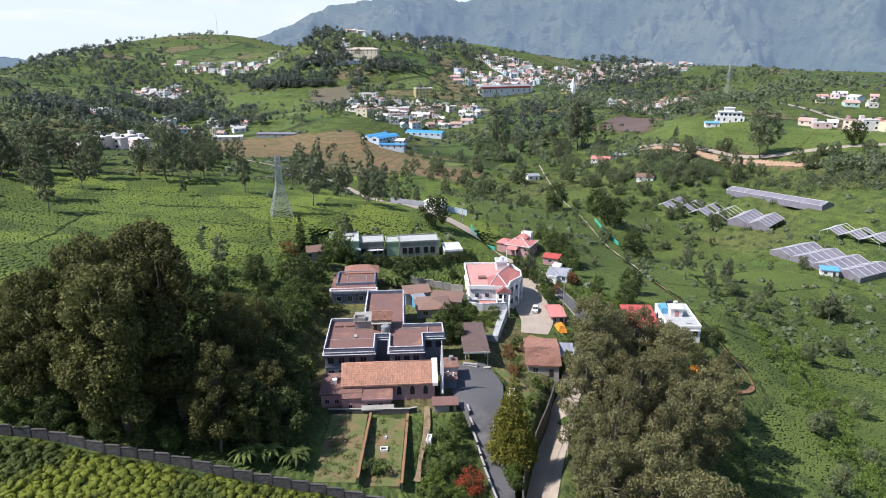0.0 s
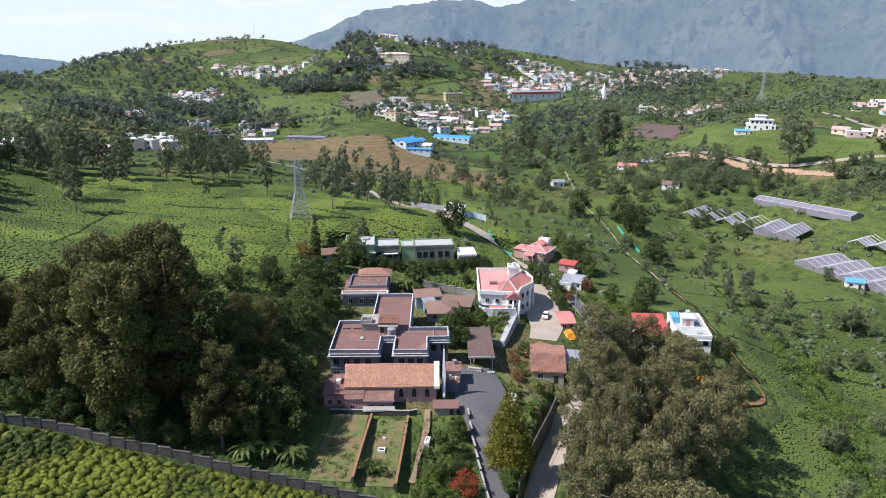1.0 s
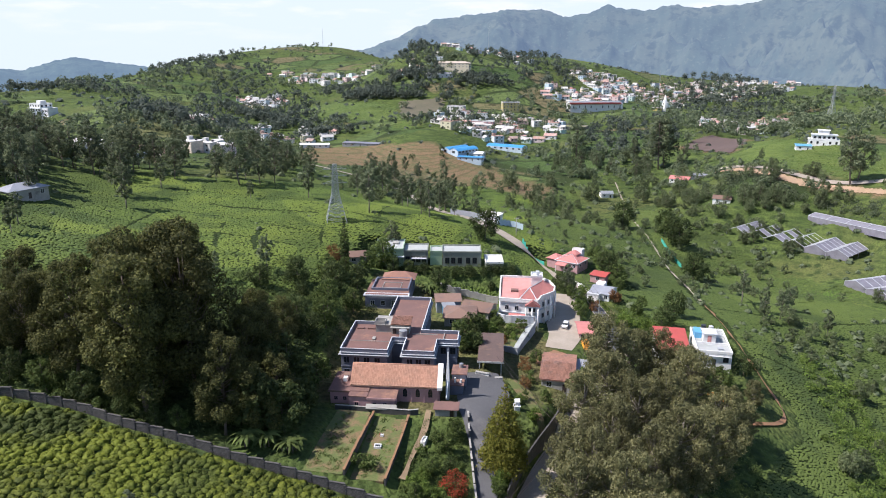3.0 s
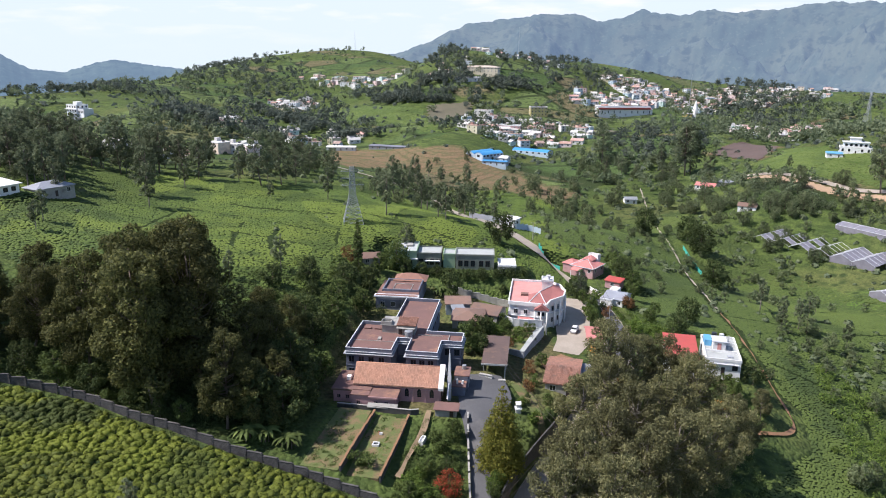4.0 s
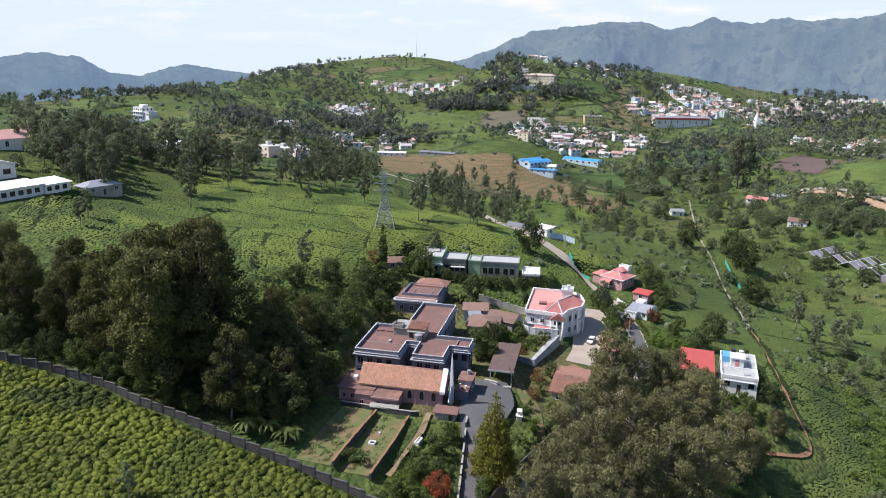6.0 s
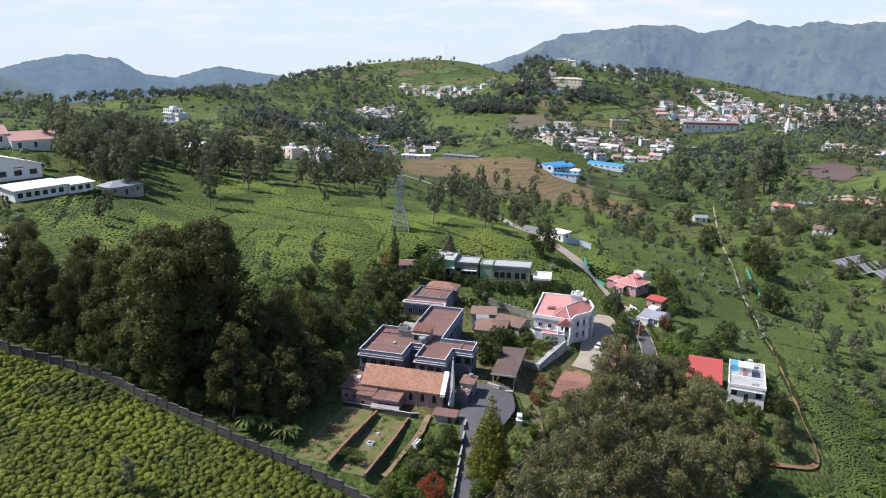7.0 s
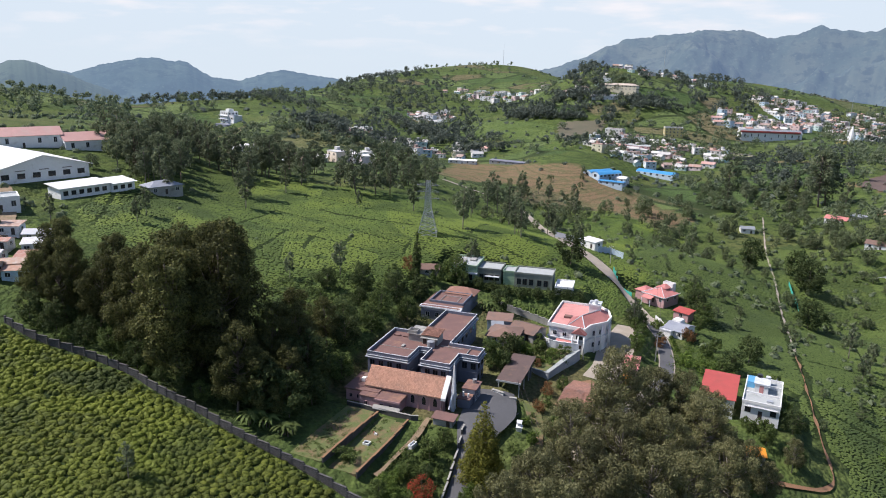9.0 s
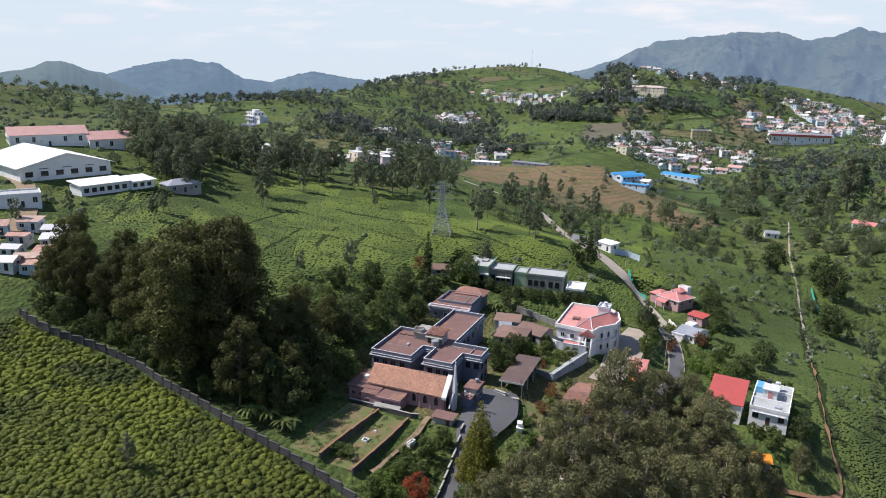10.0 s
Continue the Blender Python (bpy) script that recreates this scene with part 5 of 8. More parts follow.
def car(x, y, turn, label, paint=HULL):
    z = at(x, y) + .2
    root = thing("car", label, "car", (x, y, z), turn)
    side = [(-2.0, .3), (2.0, .3), (2.05, .75), (1.25, .95), (-1.9, 1.0), (-2.05, .7)]
    body = Geo().add([(-.8, a, b2) for a, b2 in side] + [(.8, a, b2) for a, b2 in side],
                     [tuple(range(5, -1, -1)), tuple(range(6, 12))] + [(i, (i + 1) % 6, 6 + (i + 1) % 6, 6 + i) for i in range(6)])
    part("body", body, paint, root)
    part("cabin_glass", Geo().prism([(-.72, -1.7), (.72, -1.7), (.72, .95), (-.72, .95)], .95, 1.3), PANE, root, "dark car windows")
    part("roof", Geo().prism([(-.66, -1.35), (.66, -1.35), (.66, .45), (-.66, .45)], 1.3, 1.42), paint, root)
    for sx in (-.72, .72):
        for y2 in (-1.25, 1.3):
            w = part("wheel", Geo().rod((sx - .1, y2, .3), (sx + .1, y2, .3), .31, .31, 14), RUBBER, root)
            part("rim", Geo().rod((sx - .115, y2, .3), (sx + .115, y2, .3), .18, .18, 10), STEEL, w)
    for sx in (-.6, .6):
        part("headlight", Geo().box(sx - .14, sx + .14, 1.98, 2.06, .55, .7), PANE, root)
    return root


car(26.2, 187.6, 168, "small white hatchback parked in the courtyard")


def simple_house(name, label, place, turn, w, d, h, wall, roof="flat", roof_material=None, rise=1.6, windows=3, storeys=1, sides=True, category="house", deck=None, drop=1.5, trim=None, frame_material=None):
    root = thing(name, label, category, place, turn)
    part("wall", Geo().box(0, w, 0, d, -drop, h), wall, root)
    if roof == "flat":
        part("roof_deck", Geo().box(.1, w - .1, .1, d - .1, h, h + .06), deck or roof_material or DECK, root)
        part("parapet", Geo().rim([(-.1, -.1), (w + .1, -.1), (w + .1, d + .1), (-.1, d + .1)], h - .15, h + .55, .25), trim or wall, root)
    elif roof == "slab":
        part("roof_slab", Geo().box(-.5, w + .5, -.5, d + .5, h, h + .18), roof_material or DECK, root)
    elif roof == "gable":
        part("roof", Geo().gable(0, w, 0, d, h, h + rise), roof_material or OLD_TILE, root)
        part("gable_wall", Geo().add([(0, 0, h), (0, d, h), (0, d / 2, h + rise - .15), (w, 0, h), (w, d, h), (w, d / 2, h + rise - .15)], [(0, 1, 2), (3, 5, 4)]), wall, root)
    elif roof == "hip":
        part("roof", Geo().hip(0, w, 0, d, h, h + rise), roof_material or OLD_TILE, root)
    elif roof == "shed":
        part("roof", Geo().prism([(-.4, -.4), (w + .4, -.4), (w + .4, d + .4), (-.4, d + .4)], [h, h, h + rise, h + rise], [h + .12, h + .12, h + rise + .12, h + rise + .12]), roof_material or TIN, root)
    step = h / storeys
    for s in range(storeys):
        for i in range(windows):
            x = w * (i + .5) / windows
            if s == 0 and i == windows // 2 and windows > 1:
                door(root, x, 0, 0, .95, 2.0)
            else:
                window(root, x, 0, s * step + step * .36, min(1.2, w / windows * .5), step * .42, 0, frame_material)
        if sides:
            for i in range(max(1, windows - 1)):
                y = d * (i + .5) / max(1, windows - 1)
                window(root, w, y, s * step + step * .36, min(1.2, w / windows * .5), step * .42, 90, frame_material)
                window(root, 0, y, s * step + step * .36, min(1.2, w / windows * .5), step * .42, -90, frame_material)
    return root


shelter = thing("shelter", "open car shelter with a sloping brown roof on posts", "shelter", (5.0, 148.2, -1.6), 3)
part("roof_slab", Geo().prism([(-.5, -.5), (5.6, -.5), (5.6, 15.9), (-.5, 15.9)], [3.5, 3.5, 3.9, 3.9], [3.68, 3.68, 4.08, 4.08]), DARK_DECK, shelter, "stained brown sloping slab")
part("fascia", Geo().box(-.55, 5.65, -.62, -.5, 3.3, 3.72), PALE_ROOF, shelter)
for px, py in ((0, 0), (5.1, 0), (0, 5.2), (5.1, 5.2), (0, 10.4), (5.1, 10.4)):
    part("post", Geo().box(px - .12, px + .12, py - .12, py + .12, -1.5, 3.6), PALE_ROOF, shelter)
part("back_wall", Geo().box(-.3, 5.3, 12.2, 12.5, -1.5, 3.8), SLATE, shelter)
part("side_wall", Geo().box(-.3, -.05, 3, 12.2, -1.5, 3.4), SLATE, shelter)
part("panel", Geo().box(-4.4, -.4, -.1, .05, -1, 1.6), GREY_WALL, shelter, "grey sheet panel")
wall_run([(4.4, 145.4), (7.5, 144.6), (10.6, 145.2)], .7, .5, 3, WHITE, "bench_wall", "low cream wall at the head of the driveway", 0, CONCRETE, below=1)
shrine = thing("shrine", "small white shrine on a pedestal beside the drive", "shrine", (14.4, 135.2, at(14.4, 135.2)), 10)
part("pedestal", Geo().box(-.6, .6, -.6, .6, -.6, .9).box(-.75, .75, -.75, .75, .9, 1.05), WHITE, shrine)
part("niche", Geo().box(-.42, .42, -.3, .42, 1.05, 2.1).gable(-.5, .5, -.45, .5, 2.1, 2.6, .1, .08), WHITE, shrine)
bench = thing("trough", "white stone trough on the garden path", "trough", (-2.9, 116.4, at(-2.9, 116.4) + .45), -6)
part("basin", Geo().rim([(-.45, -1.1), (.45, -1.1), (.45, 1.1), (-.45, 1.1)], -.1, .6, .12).box(-.34, .34, -1, 1, -.1, .25), WHITE, bench)
part("foot", Geo().box(-.5, .5, -1.3, 1.2, -.9, -.1), CONCRETE, bench)
well = thing("basin", "square white concrete basin in the vegetable bed", "basin", (-11.0, 111.6, -.14), 3)
part("rim", Geo().rim([(-.65, -.6), (.65, -.6), (.65, .6), (-.65, .6)], -.1, .45, .16), WHITE, well)
part("water", Geo().box(-.5, .5, -.45, .45, -.1, .2), PANE, well)
tap = thing("tap_post", "small red and white tap stand in the bed", "tap", (-11.1, 115.6, -.14), 0)
part("block", Geo().box(-.3, .3, -.2, .2, -.1, .4), WHITE, tap)
part("tap", Geo().rod((-.35, 0, 0), (-.35, 0, .75), .09).rod((-.35, 0, .7), (-.35, -.3, .65), .06), RED_SHEET, tap, "red tap pipe")


def cable(a, b2, sag, material, radius=.05):
    along = (Vector(b2) - Vector(a)).normalized()
    u = along.orthogonal().normalized() * radius
    w = along.cross(u)
    v = []
    for i in range(13):
        t = i / 12
        p = Vector(a).lerp(Vector(b2), t) - Vector((0, 0, sag * 4 * t * (1 - t)))
        v += [p + u, p + w, p - u, p - w]
    return Geo().add(v, [(4 * i + k, 4 * i + (k + 1) % 4, 4 * i + 4 + (k + 1) % 4, 4 * i + 4 + k) for i in range(12) for k in range(4)])


def pole(x, y, h, label, lines):
    root = thing("utility_pole", label, "pole", (x, y, at(x, y)), 0, "power poles")
    base = root.matrix_world.translation
    part("shaft", Geo().rod((0, 0, -.6), (0, 0, h), .16, .11, 8), CONCRETE, root)
    part("cross_arm", Geo().box(-.9, .9, -.06, .06, h - .5, h - .36), STEEL, root)
    for s in (-.8, .8):
        part("insulator", Geo().rod((s, 0, h - .36), (s, 0, h - .1), .06, .05), WHITE, root)
    for (tx, ty, tz), sag in lines:
        for s in (-.8, .8):
            part("cable", cable((s, 0, h - .1), (tx + s * .6 - base.x, ty - base.y, tz - base.z), sag, DARK, .035), DARK, root, "sagging black cable")


pole(24.4, 122, 9, "concrete power pole beside the lane", [((9.4, 150, 2.6), 1.0), ((13.5, 92, 2.5), .8)])
pole(36.4, 200, 8.5, "concrete power pole beside the lane", [((24.4, 122, 2.6), 2.4), ((30, 262, -1), 1.2)])
pole(8.2, 282, 8, "concrete power pole beside the upper lane", [((30, 262, -1), .8)])
cottage = simple_house("cottage", "old cottage with a wide weathered clay-tile roof", (19.6, 149.2, -5.0), -4, 7.2, 14.5, 3.0, CONCRETE, "gable", RED_TILE, 1.2, 2)
cottage.children[1].matrix_local = pose(0, 0, 0)
v, f = tile_slope(-.6, 7.8, -.4, 7.25, 3.0, 4.3, .42, .34, 9)
part("roof_tiles", quick_mesh("roof_tiles", v, f, RED_TILE), None, cottage, "weathered brown clay tiles", kind="stuff")
v, f = tile_slope(-.6, 7.8, 14.9, 7.25, 3.0, 4.3, .42, .34, 10)
part("roof_tiles", quick_mesh("roof_tiles", v, f, RED_TILE), None, cottage, "weathered brown clay tiles", kind="stuff")
simple_house("lean_to", "grey sheet-roofed lean-to beside the cottage", (27.6, 156, -5.6), -6, 3.6, 6.5, 2.4, CONCRETE, "shed", GREY_SHEET, .5, 1)
simple_house("red_hut", "small hut with a red sheet roof by the lane", (29.8, 181, -5.6), 4, 3.8, 8.5, 2.6, PINK, "gable", ROSE_TILE, .9, 2)
tarp = thing("tarpaulin_cover", "bright orange tarpaulin thrown over a heap", "tarpaulin", (31.6, 176.2, at(31.6, 176.2)), 10)
part("sheet", Geo().add([(-1.4, -2.2, 0), (1.4, -2.2, 0), (1.5, 2.2, 0), (-1.5, 2.2, 0), (-.7, -1.3, 1.7), (.8, -1.2, 1.5), (.6, 1.4, 1.8), (-.8, 1.3, 1.5)],
     [(0, 1, 5, 4), (1, 2, 6, 5), (2, 3, 7, 6), (3, 0, 4, 7), (4, 5, 6, 7)]), ORANGE, tarp, "creased orange sheet")
simple_house("store_shed", "grey store with an old tile roof behind the hall", (-10.5, 183.5, .4), 12, 7, 4.6, 2.5, GREY_WALL, "shed", OLD_TILE, .7, 1)
simple_house("store_house", "low house with an old tile roof behind the hall", (-6.8, 172.8, 0), 6, 8.4, 9, 2.6, CONCRETE, "hip", OLD_TILE, 1.3, 2)
simple_house("store_house", "low house with an old tile roof behind the hall", (-3.4, 182, -.6), -14, 8.2, 7.5, 2.6, CONCRETE, "gable", OLD_TILE, 1.3, 2)
simple_house("blue_lean_to", "small pale blue lean-to", (-7.8, 180.4, .3), 20, 3, 2.6, 2.3, BLUE_TANK, "shed", TIN, .3, 1, sides=False)
wall_run([(-14, 204), (-6, 203.4), (2, 202.6), (6, 201.4)], 2.0, .25, 2.6, CONCRETE, "garden_wall", "pale buttressed garden wall behind the compound", .4, CONCRETE)

# ---- the green house ----
green = thing("green_house", "long modern green and grey house with pale flat roofs", "house", (-36.5, 218, 1.6), 8)
for x0, x1, y0, y1, h, wallm in ((0, 9.4, -.5, 12, 6.0, GREEN_WALL), (9.6, 17.6, 1.4, 10, 4.9, OLIVE_WALL), (18.4, 22.4, 1.8, 8.5, 4.6, GREEN_WALL), (22.6, 35.6, .2, 8.6, 4.9, OLIVE_WALL)):
    part("wall", Geo().box(x0, x1, y0, y1, -1.8, h), wallm, green)
    part("roof_deck", Geo().box(x0 + .1, x1 - .1, y0 + .1, y1 - .1, h, h + .08), PALE_ROOF, green, "pale flat roof")
    part("parapet", Geo().rim([(x0 - .15, y0 - .15), (x1 + .15, y0 - .15), (x1 + .15, y1 + .15), (x0 - .15, y1 + .15)], h - .1, h + .5, .3), wallm, green)
part("canopy", Geo().box(3.4, 9.8, -1.8, -.5, 3.6, 3.9).box(12, 17.2, .2, 1.4, 2.6, 2.8), WHITE_TRIM, green)
part("roof_clutter", Geo().box(2, 4.6, 3, 6, 6.08, 6.9).box(5.5, 7.6, 6, 9, 6.08, 6.6), CONCRETE, green)
for x, y in ((1.8, -.5), (4.4, -.5), (7.2, -.5), (10.8, 1.4), (12.6, 1.4), (14.4, 1.4), (16.4, 1.4), (24.2, .2), (26.2, .2), (28.4, .2), (31.2, .2), (33.4, .2)):
    window(green, x, y, 1.2, 1.3, 1.9, 0, DARK)
simple_house("annexe", "low annexe with a cream flat roof", (.6, 219.4, 1.2), 8, 5.8, 8.4, 2.9, OLIVE_WALL, "flat", None, windows=2, deck=WHITE, trim=WHITE)
simple_house("tea_shed", "old shed with a rusty roof among the trees", (-45, 207, 5.2), 20, 8, 5, 2.6, CONCRETE, "gable", OLD_TILE, 1.2, 1)

# ---- houses along the lane ----
rose = simple_house("rose_house", "house with stepped rose-red hipped roofs beside the lane", (24.5, 262, -9.2), -28, 11, 11, 3.4, PINK, "hip", ROSE_TILE, 2.4, 3)
part("upper_storey", Geo().box(3, 7.4, 6, 11, 3, 5.6), PINK, rose)
part("upper_roof", Geo().hip(3, 7.4, 6, 11, 5.6, 7.0), ROSE_TILE, rose)
part("wing", Geo().box(-5.6, 0, 2.4, 9, -1.5, 2.9), PINK, rose)
part("wing_roof", Geo().hip(-5.6, .2, 2.4, 9, 2.9, 4.6), ROSE_TILE, rose)
part("upper_parapet", Geo().rim([(3.4, 9.6), (8.4, 9.6), (8.4, 12.4), (3.4, 12.4)], 3.0, 7.4, .25), WHITE, rose, "white parapet wall")
part("roof_edge", Geo().rim([(-.6, -.6), (11.6, -.6), (11.6, 11.6), (-.6, 11.6)], 3.22, 3.5, .25), WHITE_TRIM, rose, "white eaves edge")
part("ridge_cap", Geo().rod((5.5, 5.3, 5.86), (5.5, 5.7, 5.86), .16).rod((-.5, -.5, 3.45), (5.5, 5.4, 5.86), .12).rod((11.5, -.5, 3.45), (5.5, 5.4, 5.86), .12), WHITE_TRIM, rose)
part("porch_roof", Geo().prism([(1.2, -3.2), (6.2, -3.2), (6.2, -.4), (1.2, -.4)], [2.0, 2.0, 2.9, 2.9], [2.15, 2.15, 3.05, 3.05]), ROSE_TILE, rose)
for px in (1.5, 5.9):
    part("porch_post", Geo().rod((px, -3.0, -1.5), (px, -3.0, 2.05), .14, .14, 8), WHITE, rose)
rose.scale = (.84, .84, .84)
simple_house("awning_shed", "open shed with a bright red sheet roof", (37.0, 249.4, -10.2), -25, 5.6, 4, 2.4, PINK, "shed", RED_SHEET, .6, 1, sides=False)
grey = simple_house("grey_house", "white house with grey sloping roofs below the lane", (35.6, 228.5, -9.8), -22, 8.4, 11, 3.4, WHITE, "gable", GREY_SHEET, 1.6, 3)
part("roof_room", Geo().box(.6, 4.2, 6, 10, 3.3, 5.6), WHITE, grey, "white flat-topped upper room")
grey.scale = (.8, .8, .8)
part("flat_wing", Geo().box(-.3, 4.6, -2.4, 3.4, -1.5, 3.0), WHITE, grey)
part("flat_roof", Geo().rim([(-.5, -2.6), (4.8, -2.6), (4.8, 3.6), (-.5, 3.6)], 3.0, 3.5, .3).box(-.3, 4.6, -2.4, 3.4, 3.0, 3.06), WHITE_TRIM, grey, "white flat roof with parapet")
for i in range(7):
    plant("bright", 42.4 - i * .75, 212 + i * 2.6, i * 50, .42, i)
wall_run([(31.5, 244), (35.2, 236), (37.2, 226)], 1.2, .2, 3, WHITE, "lane_wall", "white roadside wall", 0)
simple_house("white_shed", "white shed beside the upper lane", (-8, 300, -1.0), -30, 8, 5, 3, WHITE, "shed", WHITE, .5, 2)
wall_run([(0, 298), (4.6, 303), (10.6, 301)], 2.8, .12, 1.7, PALE_BLUE, "sheet_fence", "pale blue sheet fence round a yard", .1)
wall_run([(-24, 318), (-14, 312), (-8, 306)], 3, .12, 3.4, GREY_SHEET, "sheet_fence", "dark grey sheet fence beside the upper lane", .1)
wall_run([(11.2, 272.4), (15.4, 268.2), (20.2, 263.6)], 2.6, .1, 1.0, TURQUOISE, "net_fence", "bright turquoise shade-net fence along the lane", .1)
wall_run([(84.6, 326), (82.5, 345), (81, 364)], 2.0, .08, 1.4, TURQUOISE, "net_fence", "green net fence beside the earth path", .1)

# ---- the red-roofed barn and the white house on the tea slope ----
barn = simple_house("red_barn", "barn with a broad bright red sheet roof", (50.2, 175.6, -9.6), -3, 8, 13, 5.2, WHITE, "shed", RED_SHEET, 1.4, 2)
white = simple_house("white_house", "white flat-roofed house with tanks on its roof", (60.0, 174.2, -7.4), -4, 8.6, 16, 3.8, WHITE, "flat", None, windows=3, storeys=1, deck=PALE_ROOF, trim=WHITE, frame_material=DARK)
part("roof_room", Geo().box(2.2, 5.4, 6.8, 10.4, 3.8, 6.2), WHITE, white, "white stair room")
part("roof_room_slab", Geo().box(1.9, 5.7, 6.5, 10.7, 6.2, 6.4), WHITE_TRIM, white)
part("roof_room_door", Geo().box(3.3, 4.3, 6.72, 6.8, 3.86, 5.8), ROSE, white, "faded red door")
part("roof_tank", Geo().rod((3, 13, 3.8), (3, 13, 6.4), .7, .7, 12), BLACK_TANK, white, "black roof tank")
part("roof_tank", Geo().rod((5, 13.2, 3.8), (5, 13.2, 6.1), .65, .65, 12), WHITE_TRIM, white, "white roof tank")
part("tank_shed", Geo().box(.3, 2.1, 9.2, 13.4, 3.8, 5.5), BLUE_TANK, white, "pale blue roof shed")
part("roof_divider", Geo().box(.3, 8.2, 5.2, 5.4, 3.8, 4.5), WHITE, white)
part("roof_divider", Geo().box(5.6, 8.2, 10.4, 10.6, 3.8, 4.7), WHITE, white)
part("roof_hatch", Geo().box(5.4, 6.8, 2, 3.2, 3.8, 4.2), GREY_WALL, white)
part("window_ledge", Geo().box(.6, 8, -.55, -.1, 2.9, 3.05), WHITE_TRIM, white)
part("washing_line_post", Geo().rod((7, 9, 3.8), (7, 9, 5.6), .05).rod((7, 14, 3.8), (7, 14, 5.6), .05).rod((7, 9, 5.5), (7, 14, 5.5), .03), STEEL, white)
simple_house("yellow_hut", "small hut with a yellow tarpaulin roof under the trees", (61.5, 160.2, -12.6), 8, 4.5, 3.2, 2.2, CONCRETE, "shed", ORANGE, .3, 1, sides=False)


# ---- pylons and masts ----
def pylon(x, y, height, base, turn, label):
    root = thing("pylon", label, "pylon", (x, y, at(x, y) - .3), turn, "pylons")
    def half(z):
        t = z / height
        return 1.25 + (base / 2 - 1.25) * (1 - t / .5) if t < .5 else 1.25 - .55 * (t - .5) / .5

    for sx, sy in ((-1, -1), (1, -1), (1, 1), (-1, 1)):
        zs = [0, height * .25, height * .5, height]
        g = Geo()
        for a, b2 in zip(zs, zs[1:]):
            g.rod((sx * half(a), sy * half(a), a), (sx * half(b2), sy * half(b2), b2), .15, .12, 4)
        part("leg", g, STEEL, root)
    levels = [height * k / 14 for k in range(15)]
    for face in range(4):
        g = Geo()
        for a, b2 in zip(levels, levels[1:]):
            c = [(-1, -1), (1, -1), (1, 1), (-1, 1), (-1, -1)]
            (px, py), (qx, qy) = c[face], c[face + 1]
            g.rod((px * half(a), py * half(a), a), (qx * half(b2), qy * half(b2), b2), .1, .1, 4)
            g.rod((qx * half(a), qy * half(a), a), (px * half(b2), py * half(b2), b2), .1, .1, 4)
            g.rod((px * half(b2), py * half(b2), b2), (qx * half(b2), qy * half(b2), b2), .06, .06, 4)
        part("bracing", g, STEEL, root)
    for z in (.68, .8, .92):
        w = height * .2
        arm = Geo()
        for s in (-1, 1):
            arm.rod((0, -.4, height * z), (s * w, 0, height * z - .1), .13, .08, 4).rod((0, .4, height * z), (s * w, 0, height * z - .1), .08, .05, 4).rod((0, 0, height * z + 1.1), (s * w, 0, height * z), .07, .05, 4)
        part("cross_arm", arm, STEEL, root)
    return root


pylon(-57.6, 245, 21.5, 7.5, 20, "grey steel lattice pylon standing in the tea")
pylon(319, 804, 38, 9, 30, "grey steel lattice pylon behind the far houses")


def mast(x, y, h):
    root = thing("radio_mast", "thin lattice radio mast on the hill", "mast", (x, y, at(x, y)), 0, "masts")
    part("pole", Geo().rod((0, 0, 0), (0, 0, h), .5, .2, 4), STEEL, root)
    part("antenna", Geo().rod((0, 0, h), (0, 0, h * 1.15), .12, .08, 4), STEEL, root)


mast(-560, 1850, 45)
mast(-75, 1180, 42)
mast(170, 1000, 45)


